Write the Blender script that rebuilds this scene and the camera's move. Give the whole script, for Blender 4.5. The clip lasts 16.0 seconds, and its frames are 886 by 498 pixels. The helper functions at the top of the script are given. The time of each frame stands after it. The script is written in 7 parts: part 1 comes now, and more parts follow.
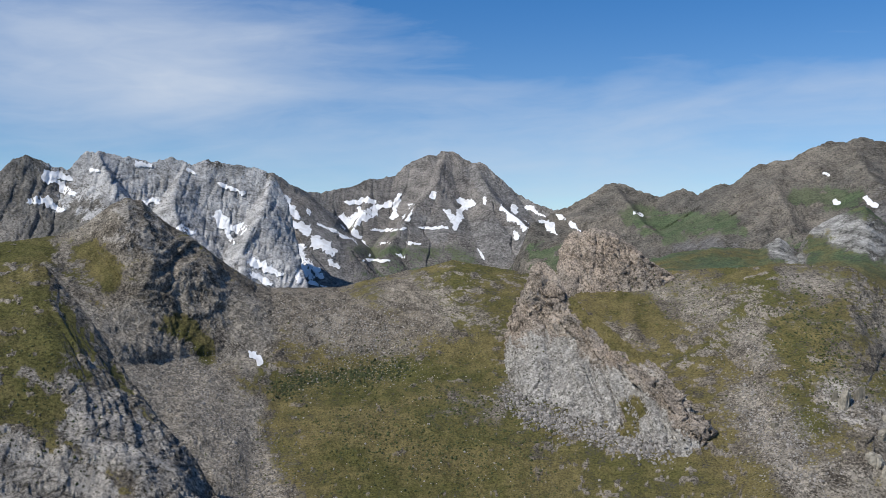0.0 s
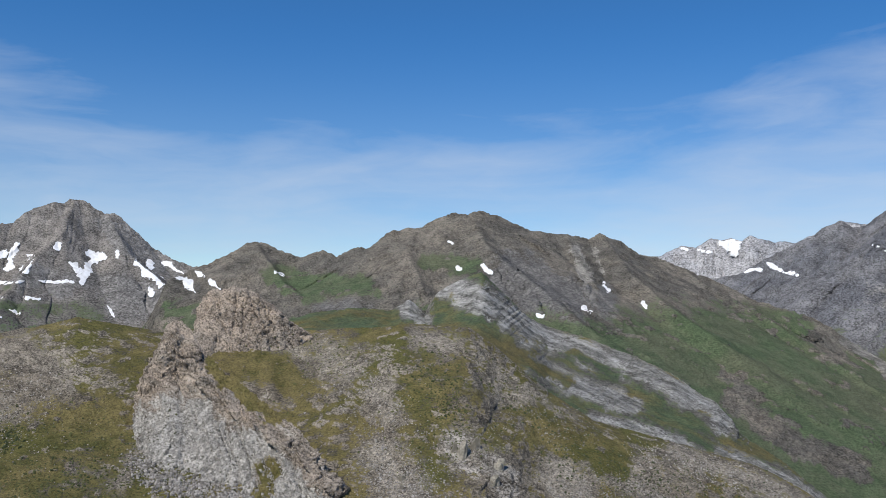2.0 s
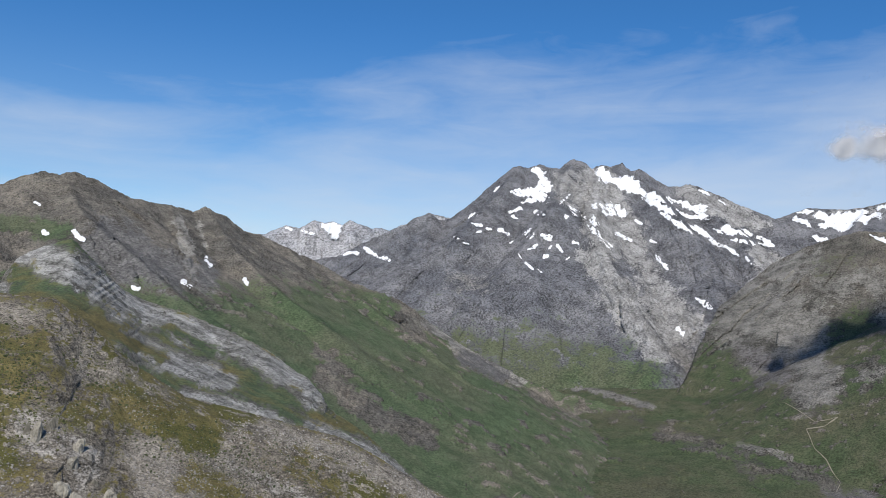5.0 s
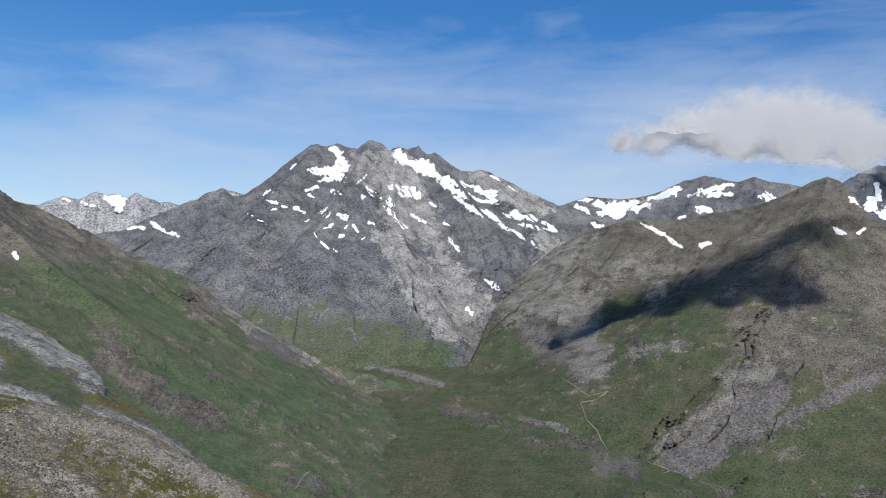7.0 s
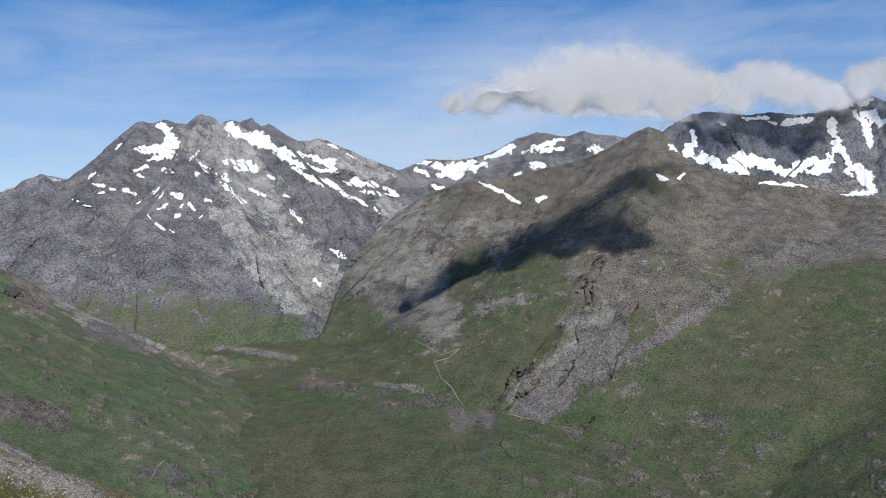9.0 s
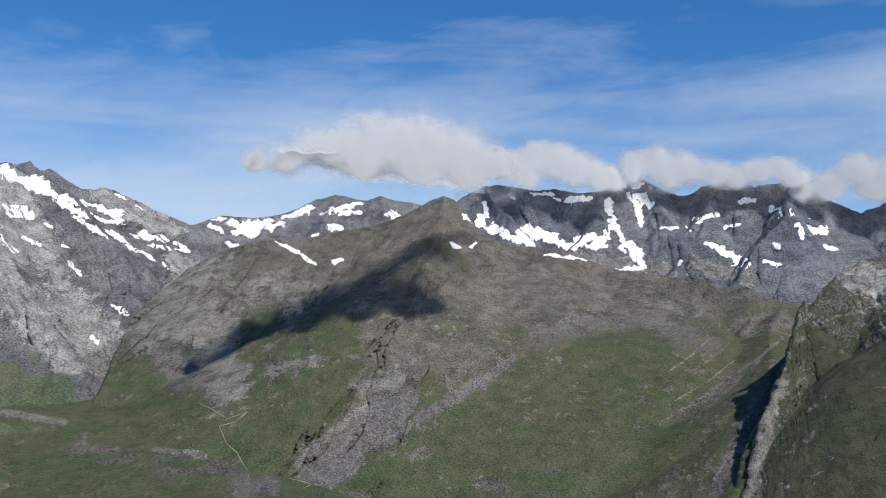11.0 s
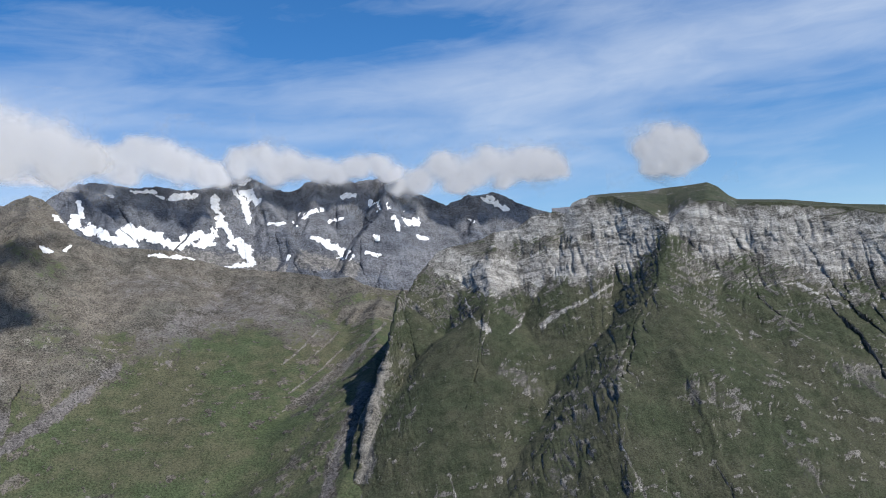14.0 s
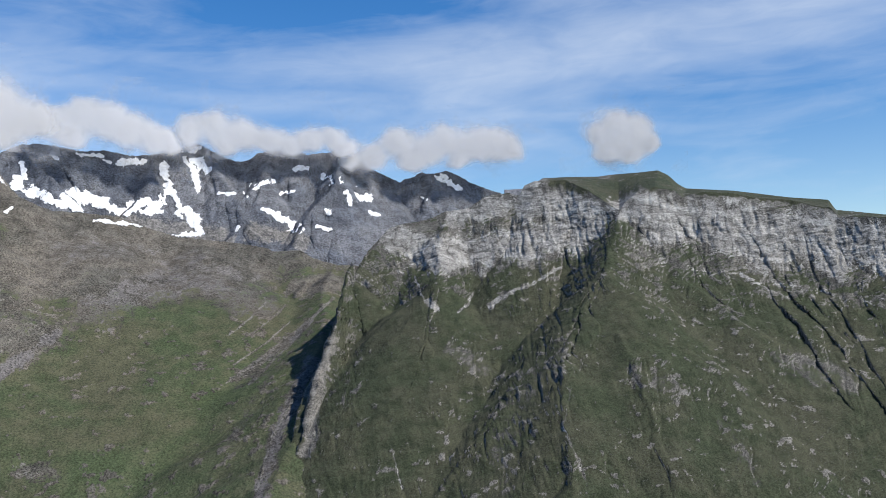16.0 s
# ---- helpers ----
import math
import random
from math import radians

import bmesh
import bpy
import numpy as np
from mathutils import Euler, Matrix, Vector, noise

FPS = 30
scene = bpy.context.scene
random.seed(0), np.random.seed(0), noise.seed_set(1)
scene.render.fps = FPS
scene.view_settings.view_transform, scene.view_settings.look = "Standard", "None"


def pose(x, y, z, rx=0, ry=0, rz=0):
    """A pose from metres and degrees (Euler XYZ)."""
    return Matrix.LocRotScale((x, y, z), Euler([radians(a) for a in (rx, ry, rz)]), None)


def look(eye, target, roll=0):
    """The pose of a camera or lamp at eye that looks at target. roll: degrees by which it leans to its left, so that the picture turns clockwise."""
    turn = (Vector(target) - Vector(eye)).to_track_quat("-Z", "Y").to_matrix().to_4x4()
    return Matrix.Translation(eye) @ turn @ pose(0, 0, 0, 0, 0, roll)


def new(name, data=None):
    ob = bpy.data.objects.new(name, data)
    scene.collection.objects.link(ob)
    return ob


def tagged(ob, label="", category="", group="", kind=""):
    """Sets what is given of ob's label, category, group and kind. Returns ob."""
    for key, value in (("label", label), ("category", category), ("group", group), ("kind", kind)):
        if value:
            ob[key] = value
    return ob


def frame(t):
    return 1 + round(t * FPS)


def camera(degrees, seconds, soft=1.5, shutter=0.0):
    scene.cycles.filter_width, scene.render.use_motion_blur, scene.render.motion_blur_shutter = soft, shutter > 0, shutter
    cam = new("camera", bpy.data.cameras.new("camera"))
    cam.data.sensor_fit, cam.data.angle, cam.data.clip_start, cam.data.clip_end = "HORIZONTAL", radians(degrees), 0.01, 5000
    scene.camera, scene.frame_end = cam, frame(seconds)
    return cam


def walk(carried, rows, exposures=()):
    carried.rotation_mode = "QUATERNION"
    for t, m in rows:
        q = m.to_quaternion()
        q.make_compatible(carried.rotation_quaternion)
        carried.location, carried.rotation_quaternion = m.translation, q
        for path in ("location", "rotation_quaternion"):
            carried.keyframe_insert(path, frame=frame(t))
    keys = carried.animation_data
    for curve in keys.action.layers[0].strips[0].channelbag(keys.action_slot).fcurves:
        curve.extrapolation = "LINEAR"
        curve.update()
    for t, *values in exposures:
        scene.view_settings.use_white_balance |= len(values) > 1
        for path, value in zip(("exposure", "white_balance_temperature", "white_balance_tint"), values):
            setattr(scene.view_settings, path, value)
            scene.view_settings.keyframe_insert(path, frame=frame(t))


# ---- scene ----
cam = camera(53.66, 16.0, soft=0.6)
# stands on a summit and turns where it is
PATH = [
    (0.0, pose(0, 0, 0, 90.000, 0.000, 0.000)),
    (0.5, pose(0, 0, 0, 92.184, -0.792, -2.432)),
    (1.0, pose(0, 0, 0, 92.745, -0.241, -7.329)),
    (1.5, pose(0, 0, 0, 92.913, -0.885, -15.618)),
    (2.0, pose(0, 0, 0, 94.042, -0.886, -23.207)),
    (2.5, pose(0, 0, 0, 93.670, -1.347, -28.997)),
    (3.0, pose(0, 0, 0, 92.148, -1.210, -37.740)),
    (3.5, pose(0, 0, 0, 92.309, -0.833, -43.798)),
    (3.7, pose(0, 0, 0, 93.162, -1.767, -45.345)),
    (5.8, pose(0, 0, 0, 92.475, -2.532, -53.672)),
    (6.0, pose(0, 0, 0, 92.773, -2.587, -55.676)),
    (6.5, pose(0, 0, 0, 93.288, -3.165, -56.868)),
    (7.0, pose(0, 0, 0, 92.899, -3.726, -62.243)),
    (7.5, pose(0, 0, 0, 96.044, -1.248, -62.775)),
    (8.0, pose(0, 0, 0, 92.716, -1.285, -64.505)),
    (8.2, pose(0, 0, 0, 91.599, -1.262, -66.554)),
    (10.3, pose(0, 0, 0, 93.591, 1.678, -78.856)),
    (10.5, pose(0, 0, 0, 94.299, -0.095, -80.499)),
    (11.0, pose(0, 0, 0, 95.002, -0.526, -85.615)),
    (11.5, pose(0, 0, 0, 95.387, 0.744, -93.159)),
    (12.0, pose(0, 0, 0, 95.217, 0.398, -98.316)),
    (12.5, pose(0, 0, 0, 94.336, 0.384, -100.364)),
    (13.0, pose(0, 0, 0, 91.661, 1.359, -103.161)),
    (13.5, pose(0, 0, 0, 94.733, 4.059, -105.947)),
    (14.0, pose(0, 0, 0, 94.039, 3.889, -110.532)),
    (14.5, pose(0, 0, 0, 94.421, 0.590, -109.370)),
    (15.0, pose(0, 0, 0, 92.868, 0.432, -110.512)),
    (15.5, pose(0, 0, 0, 91.677, 4.134, -111.553)),
    (16.0, pose(0, 0, 0, 92.422, 1.823, -113.856)),
]
walk(cam, PATH, [(0, 0.05), (3.5, 0.05), (8, 0.1), (11, 0.13), (13.3, 0.26), (16, 0.3)])

# ---- light ----
SUN_BEARING, SUN_HEIGHT = 233.0, 49.0
sun_data = bpy.data.lights.new("sun", "SUN")
sun_data.energy, sun_data.angle, sun_data.color = 4.2, radians(0.53), (1.0, 0.95, 0.87)
sun = new("sun", sun_data)
sun.matrix_world = look((0, 0, 0), (-math.sin(radians(SUN_BEARING)) * math.cos(radians(SUN_HEIGHT)),
                                    -math.cos(radians(SUN_BEARING)) * math.cos(radians(SUN_HEIGHT)), -math.sin(radians(SUN_HEIGHT))))


class Nodes:
    """Short hand for node trees."""

    def __init__(self, tree):
        self.tree = tree
        tree.nodes.clear()

    def add(self, kind, inputs=(), **settings):
        n = self.tree.nodes.new(kind)
        for key, value in settings.items():
            setattr(n, key, value)
        for key, value in dict(inputs).items():
            if isinstance(value, bpy.types.NodeSocket):
                self.tree.links.new(value, n.inputs[key])
            else:
                n.inputs[key].default_value = value
        return n

    def math(self, op, a, b=0.0, c=0.0, clamp=False):
        return self.add("ShaderNodeMath", {0: a, 1: b, 2: c}, operation=op, use_clamp=clamp).outputs[0]

    def ramp(self, value, low, high, to_low=0.0, to_high=1.0, kind="SMOOTHSTEP"):
        return self.add("ShaderNodeMapRange", {"Value": value, "From Min": low, "From Max": high, "To Min": to_low, "To Max": to_high},
                        interpolation_type=kind).outputs["Result"]

    def noise(self, vector, scale, detail=5.0, rough=0.55, warp=0.0):
        return self.add("ShaderNodeTexNoise", {"Vector": vector, "Scale": scale, "Detail": detail, "Roughness": rough, "Distortion": warp}).outputs["Fac"]

    def mix(self, fac, a, b, blend="MIX"):
        n = self.tree.nodes.new("ShaderNodeMix")
        n.data_type, n.blend_type = "RGBA", blend
        for key, value in ((0, fac), (6, a), (7, b)):
            if isinstance(value, bpy.types.NodeSocket):
                self.tree.links.new(value, n.inputs[key])
            else:
                n.inputs[key].default_value = value if key == 0 else (*value, 1.0)
        return n.outputs[2]

    def turned(self, vector, degrees):
        return self.add("ShaderNodeMapping", {"Vector": vector, "Rotation": (0.0, 0.0, radians(degrees))}).outputs[0]

    def scaled(self, vector, x, y, z):
        return self.add("ShaderNodeMapping", {"Vector": vector, "Scale": (x, y, z)}).outputs[0]


world = bpy.data.worlds.new("sky")
scene.world = world
world.use_nodes = True
w = Nodes(world.node_tree)
sky = w.add("ShaderNodeTexSky", sky_type="NISHITA", sun_disc=False, sun_elevation=radians(SUN_HEIGHT), sun_rotation=radians(SUN_BEARING),
            altitude=2400.0, air_density=1.0, dust_density=0.3, ozone_density=4.0)
way = w.add("ShaderNodeTexCoord").outputs["Generated"]
sep = w.add("ShaderNodeSeparateXYZ", {0: way})
bearing = w.math("ARCTAN2", sep.outputs[0], sep.outputs[1])
height = w.math("ARCSINE", sep.outputs[2])
# thin cirrus: long, slightly tilted streaks that gather into veils
tilt = w.math("ADD", height, w.math("MULTIPLY", bearing, -0.05))
uv = w.add("ShaderNodeCombineXYZ", {0: bearing, 1: tilt, 2: 0.3}).outputs[0]
veil = w.noise(w.scaled(uv, 1.5, 5.0, 1.0), 1.6, 3.0, 0.5, 0.5)
streak = w.noise(w.scaled(uv, 1.6, 8.0, 1.0), 1.8, 6.0, 0.5, 0.9)
fine = w.noise(w.scaled(uv, 4.0, 16.0, 1.0), 3.0, 6.0, 0.6, 1.2)


def veil_at(b, h, wide, tall, amount):
    """A broad bank of cirrus round a bearing and height, in degrees."""
    dx = w.math("DIVIDE", w.math("SUBTRACT", bearing, radians(b)), radians(wide))
    dy = w.math("DIVIDE", w.math("SUBTRACT", tilt, radians(h)), radians(tall))
    d = w.math("ADD", w.math("MULTIPLY", dx, dx), w.math("MULTIPLY", dy, dy))
    return w.math("MULTIPLY", w.math("EXPONENT", w.math("MULTIPLY", d, -1.0)), amount)


bank = w.math("ADD", veil_at(-18, 13.0, 14, 4.6, 0.46), veil_at(18, 9.0, 17, 2.2, 0.14))
bank = w.math("ADD", bank, w.math("ADD", veil_at(58, 11.0, 22, 4.0, 0.15), veil_at(85, 14.0, 14, 4.0, 0.08)))
bank = w.math("ADD", bank, w.math("ADD", veil_at(118, 14.5, 22, 1.3, 0.24), veil_at(120, 9.5, 30, 3.6, 0.28)))
bank = w.math("ADD", bank, w.math("ADD", veil_at(24, 18.0, 24, 6.0, -0.3), veil_at(95, 21.0, 40, 5.0, -0.24)))
bank = w.math("ADD", bank, veil_at(75, 4.5, 60, 5.0, 0.3))
body = w.math("ADD", w.math("MULTIPLY", veil, 0.45), w.math("MULTIPLY", streak, 0.55))
body = w.math("ADD", body, w.math("MULTIPLY", w.math("SUBTRACT", fine, 0.5), 0.16))
cirrus = w.ramp(w.math("ADD", body, bank), 0.53, 1.03, 0.0, 0.85, "LINEAR")
aloft = w.ramp(height, radians(2.0), radians(19.0))
clear = w.mix(1.0, sky.outputs[0], w.mix(aloft, (0.98, 1.02, 1.0), (0.38, 0.85, 1.16)), "MULTIPLY")
shown = w.mix(cirrus, clear, (5.4, 6.1, 7.2))
w.add("ShaderNodeOutputWorld", {0: w.add("ShaderNodeBackground", {0: shown, 1: 0.105}).outputs[0]})


# ---- materials ----
def alpine(name, rock, pale, grass, dry, scree, grain=1.0, fall=0.0, dip=15.0, rough=0.92, joint=0.25, bite=1.5):
    """Mountain ground: rock, pale limestone, turf and scree by the mesh's cover, broken up by noise. grain: metres of its finest spots."""
    mat = bpy.data.materials.new(name)
    mat.use_nodes = True
    n = Nodes(mat.node_tree)
    solid = n.add("ShaderNodeTexCoord").outputs["Object"]
    at = n.add("ShaderNodeUVMap", uv_map="face").outputs[0]
    cover = n.add("ShaderNodeSeparateColor", {0: n.add("ShaderNodeVertexColor", layer_name="cover").outputs[0]})
    wide = n.noise(solid, 0.011 / grain, 4.0, 0.55, 0.4)
    mid = n.noise(solid, 0.055 / grain, 6.0, 0.62, 0.3)
    fine = n.noise(solid, 0.5 / grain, 6.0, 0.72)
    runs = n.noise(n.scaled(n.turned(at, fall), 1.0, 0.16, 1.0), 0.12 / grain, 6.0, 0.68, 0.25)
    beds = n.noise(n.scaled(n.turned(at, -dip), 0.2, 1.0, 1.0), 0.10 / grain, 6.0, 0.65, 0.5)
    cells = n.add("ShaderNodeTexVoronoi", {"Vector": solid, "Scale": 0.33 / grain})
    stones = n.add("ShaderNodeSeparateColor", {0: cells.outputs["Color"]}).outputs[0]

    def shades(colour, fac, low, high):
        return n.mix(fac, tuple(c * low ** bite for c in colour), tuple(min(c * high ** bite, 0.85) for c in colour))

    spread = n.ramp(n.math("ADD", n.math("ADD", n.math("MULTIPLY", mid, 0.25), n.math("MULTIPLY", runs, 0.10)), n.math("MULTIPLY", fine, 0.65)), 0.425, 0.575, kind="LINEAR")
    rock_c = n.mix(n.ramp(n.math("ADD", n.math("MULTIPLY", wide, 0.7), n.math("MULTIPLY", beds, 0.3)), 0.40, 0.60), shades(rock[0], spread, 0.55, 1.55), shades(rock[1], spread, 0.6, 1.55))
    pale_c = n.mix(n.ramp(beds, 0.35, 0.66), shades(pale[0], spread, 0.5, 1.25), shades(pale[1], spread, 0.62, 1.2))
    scree_c = n.mix(n.ramp(stones, 0.0, 1.0, kind="LINEAR"), shades(scree[0], spread, 0.6, 1.2), shades(scree[1], spread, 0.7, 1.35))
    turf = n.mix(n.ramp(n.math("ADD", n.math("MULTIPLY", wide, 0.6), n.math("MULTIPLY", mid, 0.4)), 0.40, 0.60), shades(grass, spread, 0.68, 1.25), shades(dry, spread, 0.70, 1.22))

    bent = n.add("ShaderNodeVectorMath", {0: n.turned(at, dip), 1: n.add("ShaderNodeCombineXYZ", {0: n.math("MULTIPLY", mid, 9.0 * grain), 1: n.math("MULTIPLY", runs, 9.0 * grain)}).outputs[0]}, operation="ADD").outputs[0]
    joints = n.add("ShaderNodeTexVoronoi", {"Vector": n.scaled(bent, 0.45, 1.0, 1.0), "Scale": 0.11 / grain}, feature="DISTANCE_TO_EDGE").outputs["Distance"]
    cracked = n.math("MAXIMUM", n.ramp(joints, 0.0, 0.09, 0.0, 1.0), n.ramp(mid, 0.46, 0.56))
    cracked = n.math("MAXIMUM", cracked, 1.0 - joint)
    crack_shade = n.mix(cracked, (0.42, 0.41, 0.40), (1.0, 1.0, 1.0))
    pale_c = n.mix(1.0, pale_c, crack_shade, "MULTIPLY")
    rock_c = n.mix(0.6, rock_c, n.mix(1.0, rock_c, crack_shade, "MULTIPLY"))

    def edge(amount, soft, mixed):
        return n.ramp(n.math("ADD", amount, n.math("MULTIPLY", n.math("SUBTRACT", mixed, 0.5), soft)), 0.40, 0.60)

    broken = n.ramp(n.math("ADD", n.math("ADD", n.math("MULTIPLY", mid, 0.45), n.math("MULTIPLY", runs, 0.15)), n.math("MULTIPLY", fine, 0.40)), 0.34, 0.66, kind="LINEAR")
    col = n.mix(edge(cover.outputs[2], 0.9, broken), rock_c, pale_c)
    col = n.mix(edge(cover.outputs[1], 0.9, broken), col, scree_c)
    col = n.mix(edge(cover.outputs[0], 0.85, broken), col, turf)

    # scattered stones, and dark painted specks for tufts and small shadows
    spots = n.add("ShaderNodeTexVoronoi", {"Vector": solid, "Scale": 0.42 / grain})
    pick = n.add("ShaderNodeSeparateColor", {0: spots.outputs["Color"]})
    dot = n.ramp(n.math("ADD", spots.outputs["Distance"], n.math("MULTIPLY", n.math("SUBTRACT", fine, 0.5), 0.8)), 0.22, 0.36, 1.0, 0.0)
    some = n.ramp(n.math("ADD", pick.outputs[0], n.math("MULTIPLY", n.math("SUBTRACT", wide, 0.5), 2.6)), 0.80, 0.95)
    others = n.ramp(n.math("ADD", pick.outputs[1], n.math("MULTIPLY", n.math("SUBTRACT", mid, 0.5), 1.6)), 0.64, 0.72)
    col = n.mix(n.math("MULTIPLY", n.math("MULTIPLY", dot, some), 0.22), col, tuple(c * 1.15 for c in pale[0]))
    col = n.mix(n.math("MULTIPLY", n.math("MULTIPLY", dot, others), 0.7), col, tuple(c * 0.42 for c in grass))

    def crisp(f):
        return n.math("ABSOLUTE", n.math("SUBTRACT", f, 0.5))

    relief = n.math("ADD", n.math("MULTIPLY", crisp(mid), -1.4), n.math("MULTIPLY", crisp(runs), -1.4))
    relief = n.math("ADD", relief, n.math("ADD", n.math("MULTIPLY", crisp(beds), n.ramp(cover.outputs[2], 0.2, 0.7, -0.5, -2.2)), n.math("MULTIPLY", fine, 1.5)))
    relief = n.math("ADD", relief, n.math("MULTIPLY", cracked, 0.35))
    bump = n.add("ShaderNodeBump", {"Strength": 0.8, "Distance": 1.1 * grain, "Height": relief})
    bsdf = n.add("ShaderNodeBsdfPrincipled", {"Base Color": col, "Roughness": rough, "Specular IOR Level": 0.15, "Normal": bump.outputs[0]})
    n.add("ShaderNodeOutputMaterial", {0: bsdf.outputs[0]})
    return mat


TURF, DRY = (0.082, 0.080, 0.026), (0.130, 0.108, 0.046)
# distant turf with some blue-grey haze painted into its colours
HAZED_TURF, HAZED_DRY = (0.077, 0.107, 0.056), (0.096, 0.107, 0.065)
GREY_SCREE = ((0.13, 0.125, 0.12), (0.22, 0.21, 0.20))
LIME = ((0.34, 0.34, 0.34), (0.52, 0.515, 0.51))
near_mat = alpine("near turf and rock", ((0.176, 0.157, 0.130), (0.128, 0.111, 0.089)), ((0.24, 0.22, 0.192), (0.36, 0.335, 0.30)), TURF, DRY, ((0.168, 0.150, 0.124), (0.285, 0.255, 0.212)), 0.55, -30.0, -30.0, joint=1.0, bite=1.6)
fin_mat = alpine("rusty limestone", ((0.25, 0.205, 0.165), (0.205, 0.178, 0.15)), ((0.27, 0.24, 0.205), (0.36, 0.34, 0.31)), TURF, DRY, ((0.20, 0.19, 0.172), (0.33, 0.315, 0.29)), 0.6, -40.0, -38.0, joint=0.2, bite=1.5)
wall_mat = alpine("limestone wall rock", ((0.145, 0.138, 0.125), (0.195, 0.182, 0.165)), LIME, TURF, DRY, GREY_SCREE, 2.2, 8.0, 25.0, joint=0.5, bite=1.0)
central_mat = alpine("grey gneiss", ((0.12, 0.113, 0.105), (0.18, 0.165, 0.15)), LIME, HAZED_TURF, HAZED_DRY, GREY_SCREE, 2.6, -15.0, 20.0)
schist_mat = alpine("brown schist", ((0.088, 0.082, 0.072), (0.135, 0.12, 0.10)), ((0.19, 0.18, 0.16), (0.28, 0.265, 0.24)), HAZED_TURF, HAZED_DRY, ((0.105, 0.10, 0.098), (0.15, 0.143, 0.135)), 2.0, -25.0, 18.0)
slab_mat = alpine("limestone slabs", ((0.13, 0.122, 0.105), (0.175, 0.165, 0.145)), ((0.17, 0.165, 0.15), (0.41, 0.40, 0.375)), HAZED_TURF, DRY, GREY_SCREE, 1.3, -50.0, -28.0, joint=0.6, bite=1.4)
# the next three rocks have distance haze painted into their colours
massif_mat = alpine("hazed granite", ((0.100, 0.101, 0.110), (0.140, 0.138, 0.143)), ((0.25, 0.243, 0.235), (0.36, 0.35, 0.338)), HAZED_TURF, HAZED_DRY, GREY_SCREE, 3.6, -30.0, -35.0)
far_mat = alpine("hazed pale rock", ((0.22, 0.225, 0.24), (0.30, 0.295, 0.30)), LIME, HAZED_TURF, HAZED_DRY, GREY_SCREE, 5.0)
hazed_slate_mat = alpine("dark slate", ((0.088, 0.095, 0.112), (0.125, 0.128, 0.140)), LIME, HAZED_TURF, HAZED_DRY, GREY_SCREE, 3.6, -12.0, -20.0)
mid_mat = alpine("mid mountain turf", ((0.080, 0.076, 0.066), (0.118, 0.106, 0.090)), ((0.155, 0.148, 0.132), (0.235, 0.222, 0.20)), (0.066, 0.087, 0.044), (0.086, 0.087, 0.053), ((0.112, 0.104, 0.102), (0.155, 0.144, 0.138)), 2.6, 25.0, 12.0)
cliff_mat = alpine("cliff limestone", ((0.095, 0.092, 0.085), (0.145, 0.138, 0.125)), ((0.23, 0.222, 0.21), (0.41, 0.40, 0.38)), (0.044, 0.054, 0.031), (0.060, 0.062, 0.040), GREY_SCREE, 1.4, -15.0, -6.0, joint=0.6, bite=1.6)


# ---- terrain tools ----
rng = np.random.default_rng(7)
PERM = np.tile(rng.permutation(256), 3).astype(np.int32)
GRAD = rng.normal(size=(256, 3)).astype(np.float32)
GRAD /= np.linalg.norm(GRAD, axis=1)[:, None]


def perlin(x, y, z):
    """Gradient noise, about -0.7 to 0.7."""
    xi, yi, zi = np.floor(x).astype(np.int32), np.floor(y).astype(np.int32), np.floor(z).astype(np.int32)
    xf, yf, zf = (x - xi).astype(np.float32), (y - yi).astype(np.float32), (z - zi).astype(np.float32)
    xi, yi, zi = xi & 255, yi & 255, zi & 255
    u, v, s = (f * f * f * (f * (f * 6 - 15) + 10) for f in (xf, yf, zf))
    total = 0
    for dx in (0, 1):
        for dy in (0, 1):
            ab = PERM[PERM[xi + dx] + yi + dy]
            for dz in (0, 1):
                g = GRAD[PERM[ab + zi + dz]]
                d = g[..., 0] * (xf - dx) + g[..., 1] * (yf - dy) + g[..., 2] * (zf - dz)
                total = total + d * (u if dx else 1 - u) * (v if dy else 1 - v) * (s if dz else 1 - s)
    return total


def fbm(x, y, z, wave, octaves, gain=0.5, ridged=False):
    """Sum of octaves from a longest wave in metres."""
    total, amp = 0, 1.0
    for k in range(octaves):
        f = 2.03 ** k / wave
        p = perlin(x * f + 17.3 * k, y * f - 5.1 * k, z * f + 9.7 * k)
        total = total + amp * ((0.35 - np.abs(p)) * 1.6 if ridged else p)
        amp *= gain
    return total


def smooth(a, low, high):
    t = np.clip((a - low) / (high - low), 0, 1)
    return t * t * (3 - 2 * t)


def line(profile, distance):
    """A break line of the relief, fitted to the camera's view: bearing and height angle in degrees, and bearing and
    chosen distance in metres.
    """
    p, d = np.array(profile), np.array(distance)
    return lambda az: (np.interp(az, p[:, 0], p[:, 1]), np.interp(az, d[:, 0], d[:, 1]))


def behind(base, back, drop):
    """The line that closes a mountain behind its crest."""
    def made(az):
        el, r = base(az)
        z = r * np.tan(np.radians(el)) - drop
        return np.degrees(np.arctan2(z, r + back)), r + back
    return made


